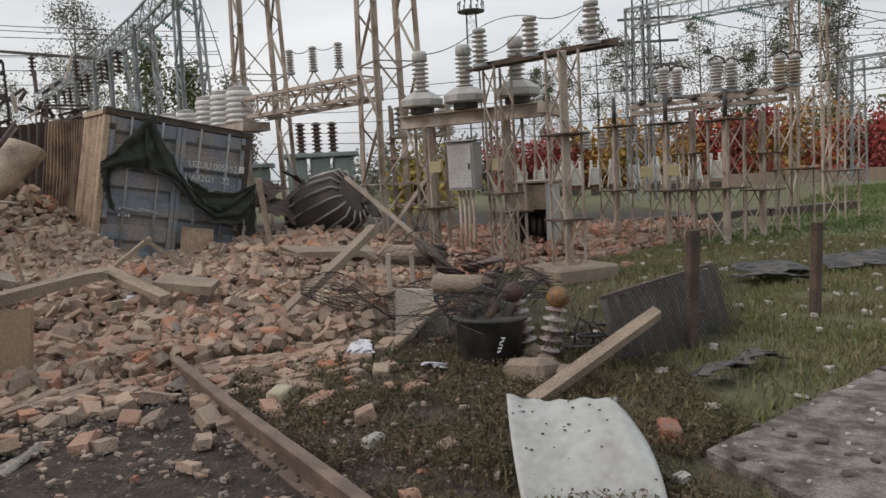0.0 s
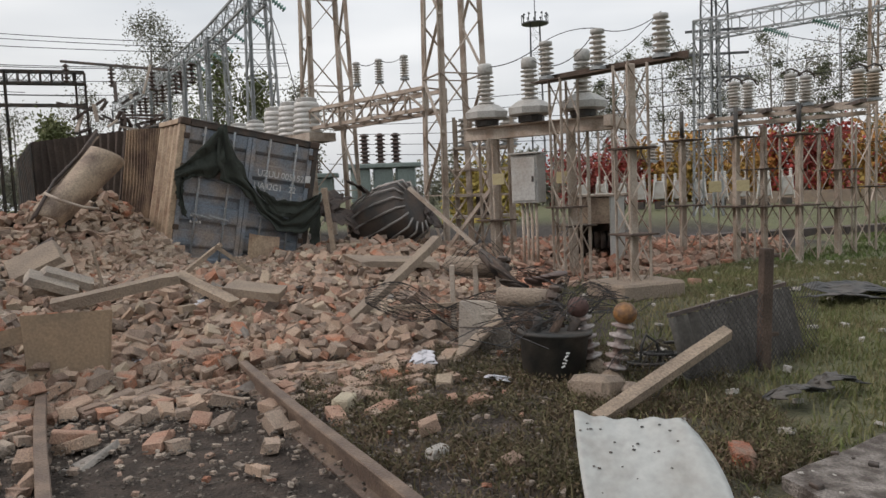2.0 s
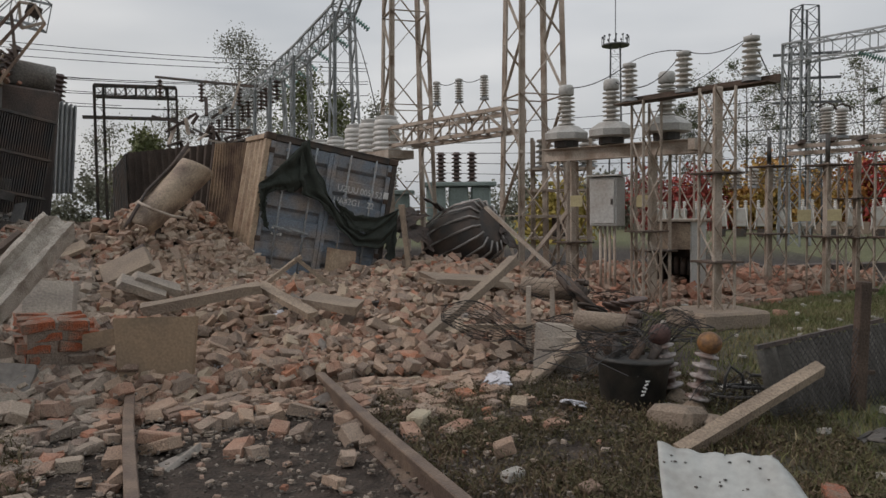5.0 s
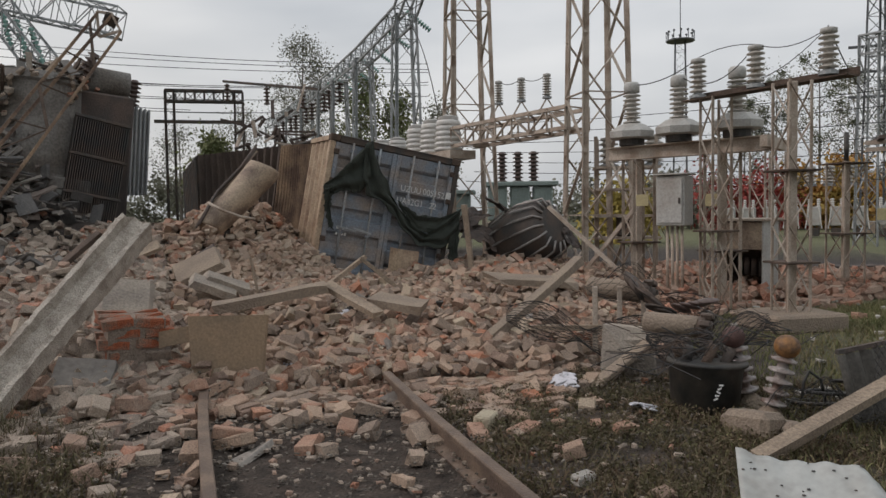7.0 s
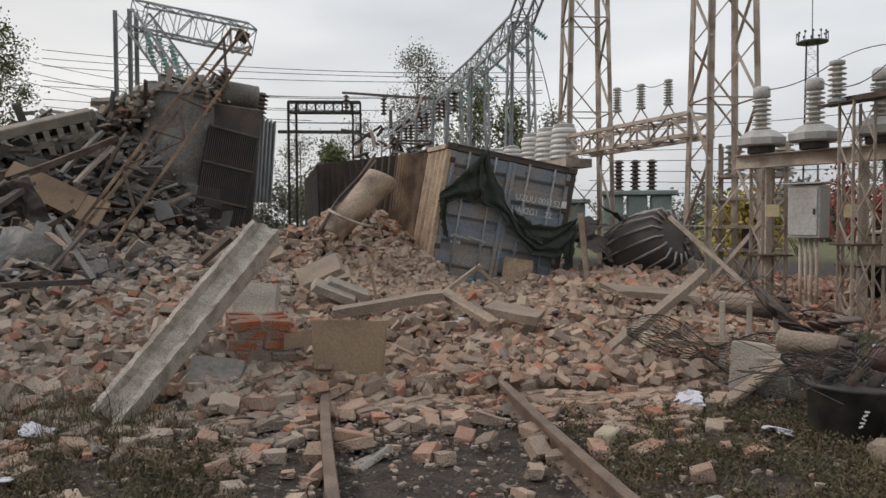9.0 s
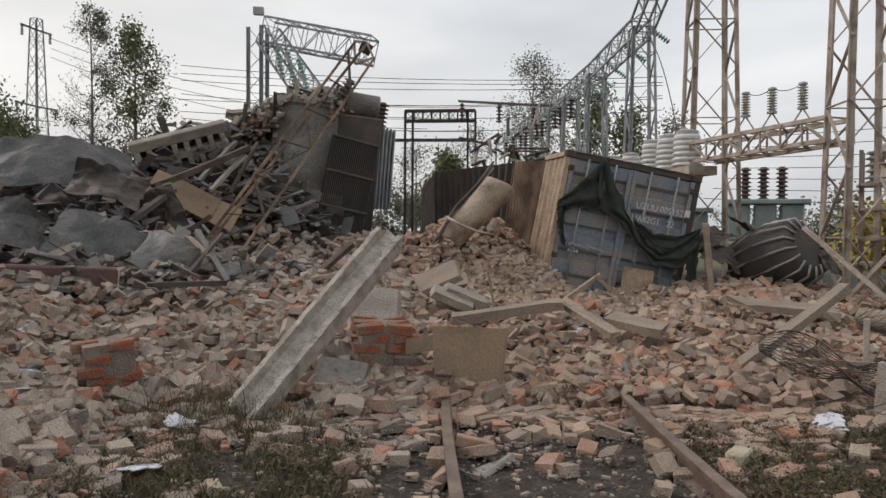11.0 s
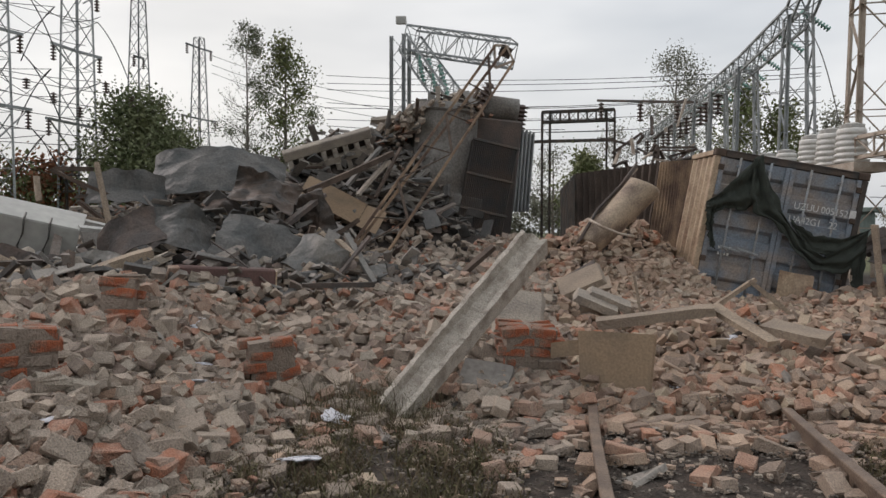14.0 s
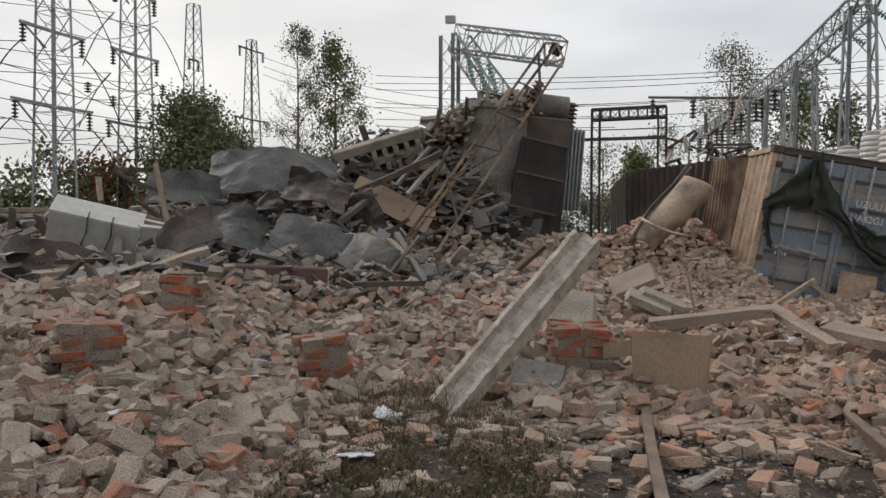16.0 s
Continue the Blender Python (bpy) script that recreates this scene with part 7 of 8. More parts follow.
for k in range(9):
    x, y = -41.0 + 0.7 * k, 17.0 + 1.6 * k
    th = thing("busbar_stand", pose(x - 4, y, 0, 0, 0, 20 * k), "dark steel stand of switch gear behind the rubble", "stand", "busbar stands")
    h = 4.6 + 1.2 * math.sin(k * 2.1)
    for s in (-0.5, 0.5):
        part("leg", MB().angle((s, 0, 0), (s, 0, h), 0.12), M_DARK, th)
    for z in (0.55, 0.8, 1.0):
        part("cross_arm", MB().bar((-1.6, 0, h * z), (1.6, 0, h * z), 0.12, 0.12), M_DARK, th)
    for s in (-1.3, 0, 1.3):
        part("insulator", smooth(MB().lathe(sheds(0.06, 0.13, 0.6, 4, h), 8, pose(s, 0, 0))), M_PORCB, th)

# dark insulators at the far end of the gantry
for k in range(12):
    f = 3.0 + 4.0 * k / 12
    p = Vector(stops[int(f)]).lerp(Vector(stops[int(f) + 1]), f - int(f))
    dark_string(p - Vector((0, 0, 0.25)), 5, 0.9, 0.2)
# right-hand gantry
rg = thing("yard_gantry", pose(0, 0, 0), "grey lattice steel gantry over the switch yard", "gantry")
RA, RB, RC = Vector((8.4, 30.9, 7.45)), Vector((13.4, 26.9, 7.45)), Vector((21.5, 20.4, 7.45))
truss(rg, RA + Vector((-0.3, 0.2, 0)), RC, 0.8, 0.7, 22, 0.07, M_GALV)
for p, w in ((RA, 0.85), (RB, 1.1)):
    tower(p.x, p.y, 7.8 if w < 1 else 9.5, w, w * 0.8, 0.08, 9, 50, M_STEEL if w > 1 else M_GALV, "lattice steel gantry tower in the switch yard")
for f in (0.35, 0.62, 0.98, 1.5):
    p = RA.lerp(RB, f)
    glass_string(p + Vector((0, 0, -0.35)), p + Vector((0.75, -0.4, -0.75)), 10, 0.13)
tower(11.3, 40.0, 11.5, 1.3, 0.9, 0.09, 12, 20, M_DARKG, "dark lattice mast behind the switch yard")
for z in (6.8, 8.0, 9.2):
    solid("mast_arm", MB().bar((9.9, 40.3, z), (12.9, 39.6, z - 0.1), 0.12, 0.12), M_DARKG, pose(0, 0, 0), "dark steel cross arm on a lattice mast", "arm", "mast arms")
rg2 = thing("yard_gantry", pose(0, 0, 0), "grey lattice steel gantry at the yard's far side", "gantry")
truss(rg2, (19.2, 35.2, 5.6), (27.0, 31.5, 5.9), 0.6, 0.6, 12, 0.07, M_GALV)
tower(19.4, 35.0, 5.8, 0.9, 0.7, 0.08, 8, 20, M_GALV, "lattice steel gantry tower in the switch yard")
lm = thing("floodlight_mast", pose(3.8, 70, 0), "tall lattice floodlight mast with a round platform", "mast")
lattice(lm, 16.4, 1.3, 0.9, 0.10, 16, M_DARKG, brace=0.06)
part("platform", MB().lathe([(1.25, 16.4), (1.25, 16.5)], 12), M_DARKG, lm)
for k in range(12):
    a = 6.283 * k / 12
    part("rail_post", MB().bar((1.2 * math.cos(a), 1.2 * math.sin(a), 16.5), (1.2 * math.cos(a), 1.2 * math.sin(a), 17.3), 0.06, 0.06), M_DARKG, lm)
    part("lamp", MB().box(0.16, 0.16, 0.18, pose(1.15 * math.cos(a), 1.15 * math.sin(a), 17.2, 0, 0, 30 * k), 0.03), M_DARKG, lm)
part("spike", MB().bar((0, 0, 16.4), (0, 0, 23.0), 0.07, 0.07), M_DARKG, lm)
# far row of pale breaker units
for k in range(11):
    x, y = 4.6 + 0.95 * k, 41.5 - 0.35 * k
    th = thing("breaker_unit", pose(x, y, 0.15, 0, 0, -15), "small pale grey breaker unit on the far lawn", "breaker", "far breaker units")
    part("body", MB().box(0.62, 0.6, 0.95, pose(0, 0, 0.9), 0.05), M_TANK, th)
    part("stand", MB().box(0.5, 0.5, 0.4, pose(0, 0, 0.12), 0.02), M_DARK, th)
    for s in (-0.2, 0.2):
        part("bushing", smooth(MB().lathe(sheds(0.05, 0.10, 0.42, 4, 1.35), 8, pose(s, 0, 0))), M_PORCW, th)
    part("guard", MB().bar((-0.36, -0.32, 0.3), (-0.2, -0.32, 1.5), 0.05, 0.05).bar((0.36, -0.32, 0.3), (0.2, -0.32, 1.5), 0.05, 0.05), M_PORCW, th)
# far wall
fw = thing("perimeter_wall", pose(0, 0, 0), "low grey concrete perimeter wall beyond the lawn", "wall", kind="structure")
for k in range(14):
    a, b = Vector((12.5, 46.5, 0.75)).lerp(Vector((38, 33, 0.75)), k / 14 + 0.001), Vector((12.5, 46.5, 0.75)).lerp(Vector((38, 33, 0.75)), (k + 1) / 14 - 0.001)
    part("wall_panel", MB().bar(a - Vector((0, 0, 0.42)), b - Vector((0, 0, 0.42)), 0.12, 0.7, 0.01), M_CONCB, fw)
# rubble-side low wall at the far left
for k in range(5):
    solid("timber_log", MB().bar((-21.0 - 0.1 * k, 4.6, 1.3 + 0.16 * k), (-20.0, 7.2, 1.35 + 0.16 * k), 0.16, 0.13, 0.02), M_WOOD, pose(0, 0, 0), "stack of grey timber beyond the rubble", "timber", "timber stack")

# ---- wires ----
def wire(p, q, sag, r=0.012, n=14, label="thin dark overhead power wire"):
    p, q = Vector(p), Vector(q)
    pts = [p.lerp(q, f) - Vector((0, 0, sag * 4 * f * (1 - f))) for f in np.linspace(0, 1, n)]
    solid("overhead_wire", MB().tube(pts, r, 4), M_WIRE, pose(0, 0, 0), label, "wire", "overhead wires")


for z, dz, s in ((13.0, -0.8, 0.6), (11.9, -0.3, 0.5), (10.9, 0.0, 0.9), (10.5, 0.2, 0.5), (9.6, 0.3, 0.6), (9.1, 0.0, 0.8), (12.4, -0.6, 0.4)):
    wire((-46, 37, z + 0.6), (-14.5, 52, z + dz), s, 0.022)
for z in (12.6, 11.7, 10.9):
    wire((-66, 39, z + 6), (-30, 46, z - 2.0), 1.5, 0.022)
for i, (x, y) in enumerate(((-40.6, 12.0), (-44.9, 17.8))):
    for z, h in ((11.3, 1.9), (14.8, 1.6), (7.6, 2.4)):
        for s in (-1, 1):
            a = radians(115)
            p = Vector((x + s * h * math.cos(a), y + s * h * math.sin(a), z - 0.9))
            wire(p, (x + 6, y - 22 + 3 * s, z - 1.5 + s), 0.8, 0.02)
            wire(p, (x - 1.5 + s, y + (5.5 if i == 0 else -5.0), z - 2.4 + 0.6 * s), 0.9, 0.02)
            wire(p, p + Vector((0.5 * s, 1.6 * s, -3.2)), -0.4, 0.03)
for k in range(4):
    wire((-44, 20 + 3 * k, 9.5 - 0.8 * k), (-36, 2, 10.0 - k), 0.7, 0.02)
for k in range(5):
    dark_string(Vector((-43.5 + k * 0.7, 14.6 + 1.1 * k, 9.6 - 0.7 * (k % 3))), 4, 0.6, 0.2)
# jumpers on the near yard
wire((0.72, 11.5, 3.66), (1.40, 10.8, 3.66), -0.06, 0.006)
wire((1.40, 10.8, 3.66), (2.12, 10.05, 3.66), 0.12, 0.006)
wire((1.15, 11.8, 3.3), (2.12, 10.05, 3.68), 0.2, 0.006)
wire((2.12, 10.05, 3.66), (4.41, 14.52, 3.25), 0.5, 0.008)
wire((-0.2, 12.6, 3.5), (0.72, 11.5, 3.66), 0.1, 0.008)
wire((0.49, 12.18, 3.55), (1.40, 10.8, 3.66), 0.3, 0.008)
wire((-3.15, 16.75, 4.42), (-2.6, 16.5, 4.42), 0.10, 0.008)
wire((-2.6, 16.5, 4.42), (-2.0, 16.2, 4.42), 0.10, 0.008)
for k in range(7):
    wire((-6.0 + 0.3 * k, 26, 2.6 + 0.33 * k), (14, 24 - k, 2.6 + 0.4 * k), 0.35, 0.010)
for f in (0.35, 0.62, 0.98):
    p = RA.lerp(RB, f) + Vector((0.75, -0.4, -0.75))
    wire(p, p + Vector((-2.6, -6.0, -3.8)), 0.5, 0.012)
    wire(p, p + Vector((14, 3, 0.6)), 0.8, 0.014)
wire((13.4, 26.9, 7.0), (26, 30, 5.6), 0.6, 0.014)
wire((-6.9, 21.9, 7.2), (-5.0, 18.4, 4.0), -0.6, 0.014)
wire((-9.9, 26.2, 7.0), (-8.2, 24.0, 4.6), -0.5, 0.014)


# ---- rubble pieces ----
rng = np.random.default_rng(7)


def chunk(k, l, w, h, rough):
    bm = bmesh.new()
    bmesh.ops.create_cube(bm, size=1.0, matrix=Matrix.Diagonal((l, w, h, 1)))
    bmesh.ops.bevel(bm, geom=list(bm.edges), offset=0.007, segments=1, affect="EDGES")
    r = np.random.default_rng(k)
    cut = r.random(3) * 0.4
    for v in bm.verts:
        v.co += Vector(r.normal(0, rough, 3))
        if v.co.x > 0 and rough > 0.004:
            v.co.x *= 1 - cut[0] * (0.5 + v.co.z / h)
            v.co.x *= 1 - cut[1] * (0.5 - v.co.y / w) * 0.6
    me = bpy.data.meshes.new("brick")
    bm.to_mesh(me)
    bm.free()
    me.materials.append(M_BRICK)
    return me


SIZES = [(0.25, 0.12, 0.075), (0.25, 0.12, 0.088), (0.18, 0.12, 0.075), (0.13, 0.12, 0.075), (0.17, 0.12, 0.085), (0.14, 0.11, 0.08), (0.10, 0.09, 0.07), (0.25, 0.12, 0.065), (0.15, 0.12, 0.10)]
CHUNKS = [chunk(k, *SIZES[k % 9], 0.002 + 0.0028 * (k // 9)) for k in range(36)]
ARR = []
for me in CHUNKS:
    co = np.empty(len(me.vertices) * 3)
    me.vertices.foreach_get("co", co)
    ARR.append((co.reshape(-1, 3), [tuple(p.vertices) for p in me.polygons]))


def scatter(n, rmin, rmax, amin, amax, power=1.0, stray=0.35, reach=0.9):
    """Random places in the rubble field, thinning out beyond its edge."""
    out = []
    while len(out) < n:
        r = math.sqrt(rmin * rmin + (rmax * rmax - rmin * rmin) * rng.random() ** power)
        a = radians(amin + (amax - amin) * rng.random())
        x, y = -r * math.sin(a), r * math.cos(a)
        e = float(rubble_edge(x, y))
        wreck_zone = (math.degrees(a) > 52 and r > 8.6) or (math.degrees(a) > 41 and r > 9.6)
        if wreck_zone and rng.random() < 0.72:
            continue
        if e > 0 or rng.random() < stray * math.exp(e / reach):
            out.append((x, y, r, e))
    return out


def brick_pose(x, y, e):
    lift, tilt = (rng.uniform(-0.02, 0.17), 26) if e > 0.3 else (rng.uniform(0.02, 0.05), 9)
    return pose(x, y, gz(x, y) + lift, rng.normal(0, tilt), rng.normal(0, tilt), rng.random() * 360)


def joined(name, places, parent, label, material, small=1.0):
    V, Fc, off = [], [], 0
    for x, y, r, e in places:
        co, fs = ARR[int(rng.integers(0, 36))]
        s = rng.uniform(0.70, 1.12) * small
        m = np.array(brick_pose(x, y, e))
        V.append((co * s) @ m[:3, :3].T + m[:3, 3])
        Fc += [tuple(i + off for i in f) for f in fs]
        off += len(co)
    me = bpy.data.meshes.new(name)
    me.from_pydata(np.concatenate(V).tolist(), [], Fc)
    me.materials.append(material)
    ob = new(name, me)
    ob.parent = parent
    return tagged(ob, label, kind="stuff")


for name, label, a0, a1, n_one, n_all, r0, r1, one, many, stray in (
        ("rubble_heap", "heap of broken dusty tan bricks in front of the container", -1, 36, 300, 5600, 4.2, 15.0, M_BRICK, M_BRICKS, 0.35),
        ("rubble_heap", "field of broken grey and red bricks with mortar", 36, 63, 300, 4600, 4.2, 15.0, M_BRICKG, M_BRICKSG, 0.22),
        ("rubble_heap", "spread of broken grey and orange bricks over the yard", 63, 104, 300, 6200, 2.6, 15.0, M_BRICKG, M_BRICKSG, 0.3)):
    th = tagged(new(name), label, "rubble", "rubble heaps", "stuff")
    for x, y, r, e in scatter(n_one, r0, 7.5, a0, a1, 0.9, stray):
        ob = new("brick", CHUNKS[int(rng.integers(0, 36))])
        ob.parent = th
        ob.matrix_basis = brick_pose(x, y, e)
        ob.material_slots[0].link = "OBJECT"
        ob.material_slots[0].material = one
    joined("loose_bricks", scatter(n_all, r0, r1, a0, a1, 1.12, stray * 0.5, 0.6), th, "broken bricks lying loose in a heap", many)
frag = tagged(new("brick_fragments"), "small broken brick and mortar fragments between whole bricks", "rubble", kind="stuff")
joined("fragment", scatter(4200, 4.2, 11.0, -1, 36, 0.9, 0.12, 0.5), frag, "small brick and mortar fragments", M_BRICKS, 0.5)
joined("fragment", scatter(6500, 2.6, 11.0, 36, 104, 0.9, 0.12, 0.5), frag, "small brick and mortar fragments", M_BRICKSG, 0.48)
joined("loose_bricks", [(x, y, 0, 1.0) for x, y in zip(rng.normal(-5.595, 0.75, 1500), rng.normal(10.63, 0.8, 1500))], frag, "dusty tan bricks sliding off the container", M_BRICKT, 0.85)
joined("fragment", [(x, y, 0, 1.0) for x, y in zip(rng.normal(-12.08, 0.55, 520), rng.normal(12.2, 0.55, 520))], frag, "broken bricks on the mound behind the transformer", M_BRICKSG, 0.9)
th = tagged(new("rubble_heap"), "orange and grey brick rubble at the feet of the steel posts", "rubble", "rubble heaps", "stuff")
joined("loose_bricks", scatter(2000, 8.0, 17.5, -20, 0, 0.7, 0.05, 0.5), th, "broken bricks lying loose", M_BRICKO)
# rubble heaped over the transformer
V, Fc, off = [], [], 0
for k in range(620):
    f = rng.random() * 3.99
    p = Vector(PILE[int(f)]).lerp(Vector(PILE[int(f) + 1]), f - int(f))
    co, fs = ARR[int(rng.integers(0, 36))]
    m = np.array(pose(p.x + rng.normal(0, 0.22), p.y + rng.normal(0, 0.22), p.z - 0.02 - abs(rng.normal(0, 0.22)), rng.normal(0, 40), rng.normal(0, 40), rng.random() * 360))
    V.append(co * rng.uniform(0.5, 1.0) @ m[:3, :3].T + m[:3, 3])
    Fc += [tuple(i + off for i in q) for q in fs]
    off += len(co)
me = bpy.data.meshes.new("loose_bricks")
me.from_pydata(np.concatenate(V).tolist(), [], Fc)
me.materials.append(M_BRICKSG)
tagged(new("roof_rubble", me), "broken bricks and mortar heaped over the burnt transformer", "rubble", kind="stuff")
# gravel and crumbs
crumbs = tagged(new("brick_crumbs"), "small brick crumbs and stones on the soil", "gravel", kind="stuff")
joined("crumb", scatter(6500, 2.6, 6.6, -4, 66, 1.0, 1.0, 4.0), crumbs, "small stones and brick crumbs", M_CRUMB, 0.12)
joined("crumb", scatter(3000, 2.6, 7.5, -4, 100, 1.0, 0.9, 2.5), crumbs, "small stones and brick crumbs", M_BRICKSG, 0.24)
joined("stone", scatter(300, 2.8, 7.0, -2, 100, 1.0, 0.9, 1.6), crumbs, "loose stones and half bricks", M_BRICKS, 0.62)
joined("crumb", [(x, y, 0, -1) for x, y in zip(rng.uniform(0.5, 9, 260), rng.uniform(3.2, 13, 260))], crumbs, "pale stones in the grass", M_STONE, 0.42)


# ---- grass and weeds ----
def blades(name, label, n, place, hmin, hmax, material, width=0.006, lean=0.5):
    pts = place(n)
    x, y = pts[:, 0], pts[:, 1]
    z = ground(x, y) - 0.01
    k = len(x)
    h = rng.uniform(hmin, hmax, k) * (0.6 + 0.4 * rng.random(k))
    a, l = rng.random(k) * 6.28, rng.normal(0, lean, (k, 2))
    w = width * rng.uniform(0.6, 1.5, k)
    base = np.stack([x, y, z], 1)
    side = np.stack([np.cos(a) * w, np.sin(a) * w, np.zeros(k)], 1)
    mid = base + np.stack([l[:, 0] * h * 0.3, l[:, 1] * h * 0.3, h * 0.6], 1)
    tip = base + np.stack([l[:, 0] * h, l[:, 1] * h, h], 1)
    V = np.stack([base - side, base + side, mid + side * 0.7, mid - side * 0.7, tip], 1).reshape(-1, 3)
    i = np.arange(k)[:, None] * 5
    me = bpy.data.meshes.new(name)
    q = (i + np.array([[0, 1, 2, 3]])).tolist()
    t = (i + np.array([[3, 2, 4]])).tolist()
    me.from_pydata(V.tolist(), [], q + t)
    me.materials.append(material)
    return tagged(new(name, me), label, "grass", kind="stuff")


def leaves(name, label, n, place, size, hmax, material):
    pts = place(n)
    k = len(pts)
    c = np.stack([pts[:, 0], pts[:, 1], ground(pts[:, 0], pts[:, 1]) + hmax * rng.random(k) ** 1.6], 1)
    u, v = rng.normal(0, 1, (k, 3)), rng.normal(0, 1, (k, 3))
    u /= np.linalg.norm(u, axis=1)[:, None]
    v -= u * (u * v).sum(1)[:, None]
    v /= np.linalg.norm(v, axis=1)[:, None]
    s = (size * rng.uniform(0.5, 1.4, k))[:, None]
    V = np.stack([c - u * s, c + v * s * 0.45, c + u * s, c - v * s * 0.45], 1).reshape(-1, 3)
    me = bpy.data.meshes.new(name)
    me.from_pydata(V.tolist(), [], np.arange(k * 4).reshape(-1, 4).tolist())
    me.materials.append(material)
    return tagged(new(name, me), label, "weeds", kind="stuff")


def clumped(n, x0, x1, y0, y1, keep, scale=1.3, thin=0.5):
    """Random places thinned by a slow wave, so that they stand in clumps."""
    x, y = rng.uniform(x0, x1, n), rng.uniform(y0, y1, n)
    wv = 0.5 + 0.25 * np.sin(x * scale * 3.1 + 1.7 * np.sin(y * 2.3 * scale)) + 0.25 * np.sin(y * scale * 4.3 + 1.3 * np.sin(x * 3.7 * scale))
    ok = keep(x, y) & (rng.random(n) < wv ** thin)
    return np.stack([x[ok], y[ok]], 1)


def off_slab(x, y):
    """True where the pavement does not lie."""
    det = SU.x * SV.y - SU.y * SV.x
    dx, dy = x - S0.x, y - S0.y
    return ~(((dx * SV.y - dy * SV.x) / det > -0.01) & ((SU.x * dy - SU.y * dx) / det > -0.01))


lawn_at = lambda n: clumped(n, 0.3, 9, 2.4, 13, lambda x, y: (rubble_edge(x, y) < -0.2) & (rng.random(len(x)) < 0.25 + 0.75 * grassiness(x, y)) & off_slab(x, y) & (x < 0.95 * y), 0.9, 0.6)
blades("grass", "patchy autumn grass on the yard", 240000, lawn_at, 0.03, 0.13, M_GRASS, 0.005, 0.45)
yard_far = lambda n: clumped(n, 0, 26, 13, 34, lambda x, y: (rubble_edge(x, y) < -0.5), 0.5, 0.5)
blades("grass", "short green lawn behind the steel posts", 110000, yard_far, 0.05, 0.14, M_GRASSF, 0.016, 0.4)
soil_at = lambda n: clumped(n, -2.0, 1.6, 2.4, 6.6, lambda x, y: (rubble_edge(x, y) < 0.0) & off_slab(x, y) & (x > -0.95 - 0.65 * (y - 4.0)), 1.6, 1.1)
blades("weed_stems", "low dry weeds on the soil", 70000, soil_at, 0.03, 0.13, M_WEED, 0.004, 0.8)
leaves("weed_leaves", "small weed leaves on the soil", 130000, soil_at, 0.012, 0.09, M_WEED)
patch_at = lambda n: clumped(n, -5.4, -1.6, 1.2, 4.6, lambda x, y: (rubble_edge(x, y) < 0.25) & (x < -0.86 * y), 1.8, 0.9)
blades("weed_stems", "tufts of weeds and grass among the bricks", 42000, patch_at, 0.04, 0.18, M_WEED, 0.004, 0.6)
leaves("weed_leaves", "small weed leaves among the bricks", 42000, patch_at, 0.013, 0.10, M_WEED)
tuft_at = lambda n: np.stack([rng.normal(-4.75, 0.4, n), rng.normal(3.9, 0.3, n)], 1)
blades("weed_stems", "tall dry weed stems beside the beam", 900, tuft_at, 0.12, 0.42, M_WEED, 0.003, 0.5)


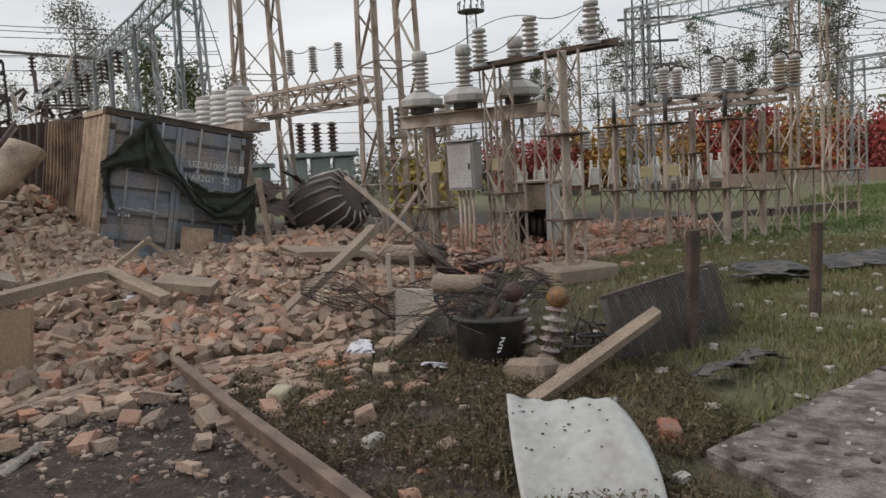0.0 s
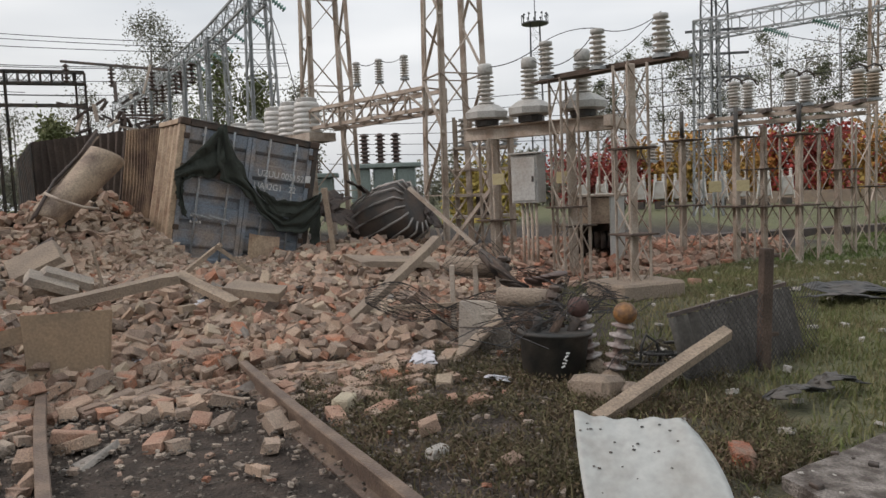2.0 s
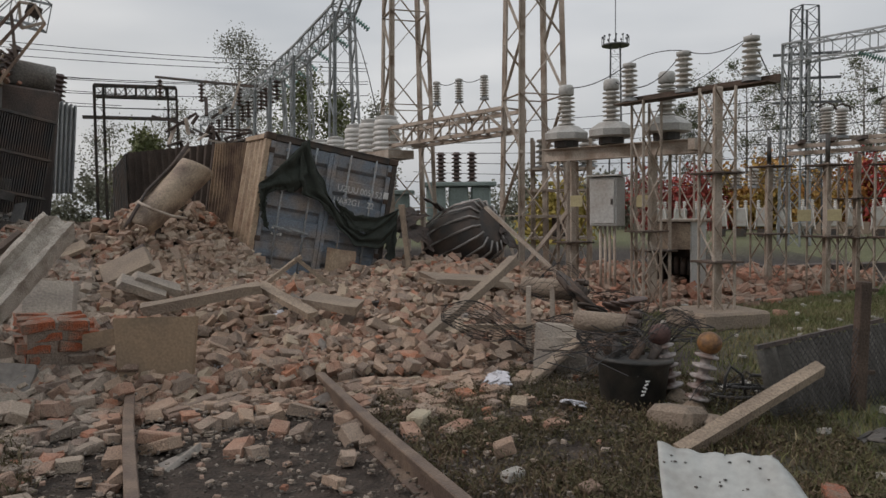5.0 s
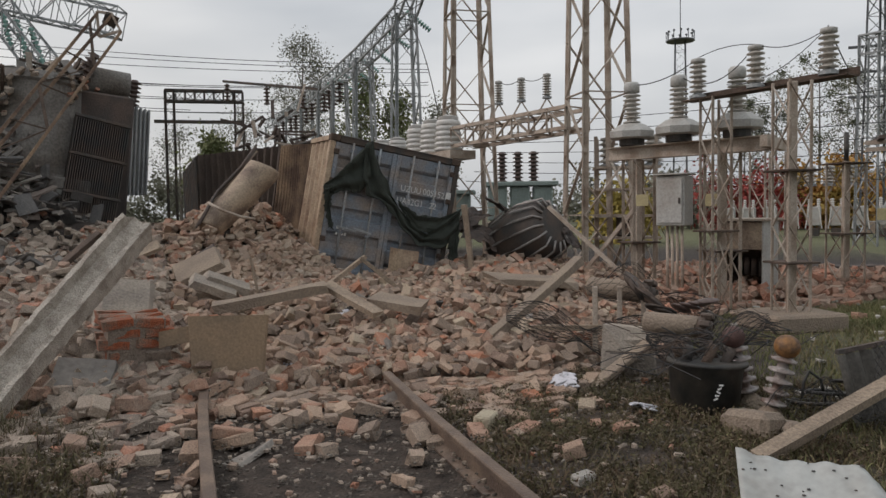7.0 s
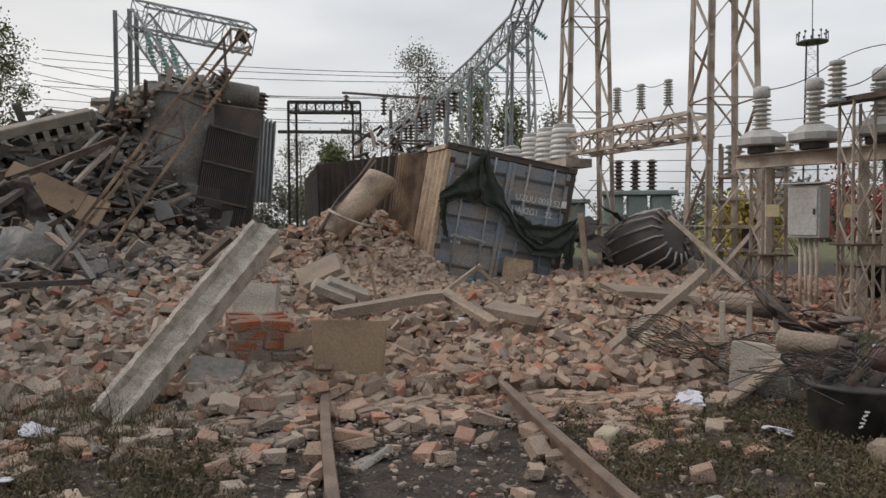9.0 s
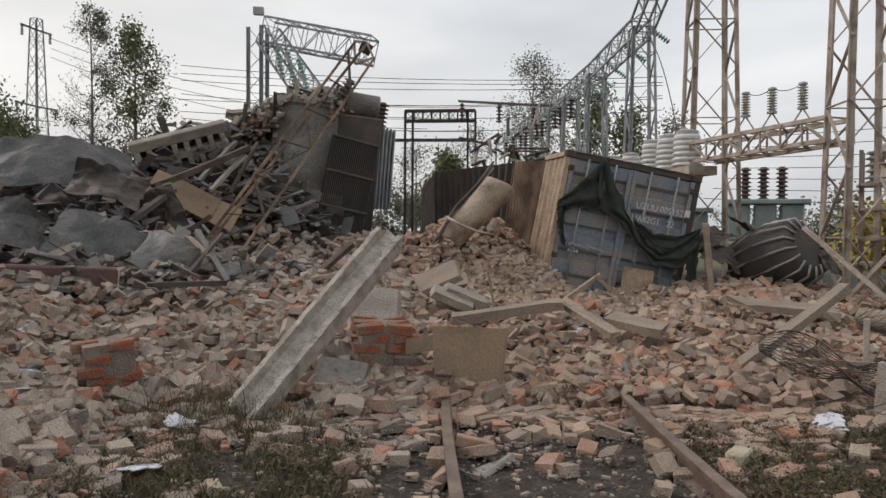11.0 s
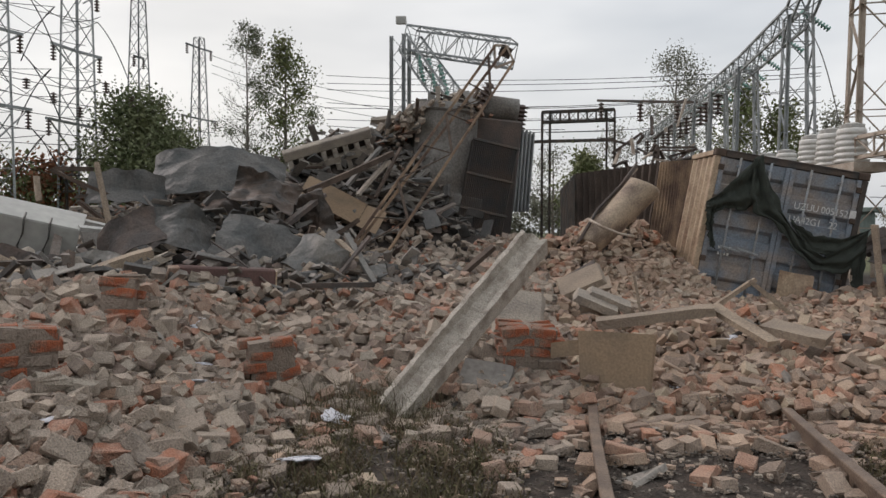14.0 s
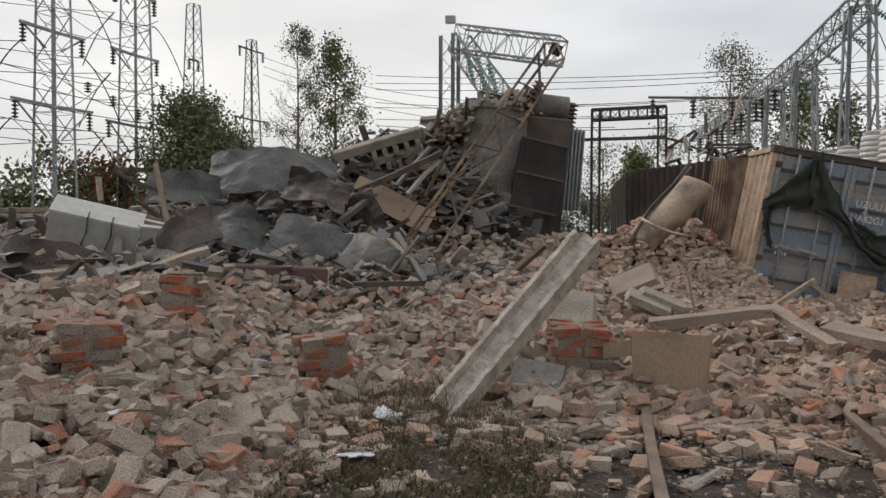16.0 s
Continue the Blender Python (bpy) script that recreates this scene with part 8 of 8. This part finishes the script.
# ---- small wreckage between the heaps ----
def shards(name, label, n, material, spots, lo, hi, flat):
    """Broken boards, strips and plates lying every way."""
    V, Fc = [], []
    box = np.array([(x, y, z) for z in (-0.5, 0.5) for x, y in ((-0.5, -0.5), (0.5, -0.5), (0.5, 0.5), (-0.5, 0.5))])
    fs = [(3, 2, 1, 0), (4, 5, 6, 7), (0, 1, 5, 4), (1, 2, 6, 5), (2, 3, 7, 6), (3, 0, 4, 7)]
    for i in range(n):
        sx, sy, sr, sh = spots[int(rng.integers(0, len(spots)))]
        x, y = rng.normal(sx, sr), rng.normal(sy, sr)
        size = np.array([rng.uniform(lo, hi), rng.uniform(0.04, 0.16) * (2 if flat else 1), rng.uniform(0.012, 0.05)])
        co = box * size + rng.normal(0, 0.012, (8, 3))
        m = np.array(pose(x, y, gz(x, y) + abs(rng.normal(0, sh)), rng.normal(0, 30), rng.normal(0, 26), rng.random() * 360))
        V.append(co @ m[:3, :3].T + m[:3, 3])
        Fc += [tuple(k + 8 * i for k in f) for f in fs]
    me = bpy.data.meshes.new(name)
    me.from_pydata(np.concatenate(V).tolist(), [], Fc)
    me.materials.append(material)
    return tagged(new(name, me), label, "debris", kind="stuff")


SPOTS = [(-9.6, 4.2, 0.7, 0.12), (-8.7, 5.6, 0.6, 0.08), (-8.0, 6.6, 0.6, 0.06), (-9.4, 2.2, 0.8, 0.08), (-11.0, 6.6, 0.9, 0.18), (-11.9, 8.6, 0.9, 0.22), (-12.0, 10.2, 0.7, 0.25), (-11.4, 11.4, 0.5, 0.3), (-12.6, 4.4, 1.3, 0.15), (-13.5, 1.0, 1.6, 0.15), (-8.6, 7.6, 0.6, 0.05), (-11.2, 12.1, 0.35, 0.1)]
shards("wreck_debris", "splintered boards and bent strips of wreckage", 1500, M_SHARD, SPOTS, 0.2, 0.8, False)
shards("wreck_plates", "broken slabs and torn plates of wreckage", 700, M_SHARDD, SPOTS, 0.15, 0.5, True)
shards("wreck_debris", "fine grey splinters on the brick rubble", 500, M_SHARD, [(-5.5, 8.0, 1.2, 0.03), (-3.2, 8.4, 1.0, 0.03), (-7.0, 8.2, 0.9, 0.04), (-6.5, 4.5, 1.5, 0.03)], 0.12, 0.4, False)
shards("charred_debris", "blackened boards and strips in the burnt part of the heap", 420, M_BLACKPL, [(-10.7, 7.0, 0.5, 0.16), (-10.3, 6.3, 0.5, 0.12), (-9.7, 5.2, 0.5, 0.12), (-9.2, 4.6, 0.4, 0.06)], 0.12, 0.5, False)
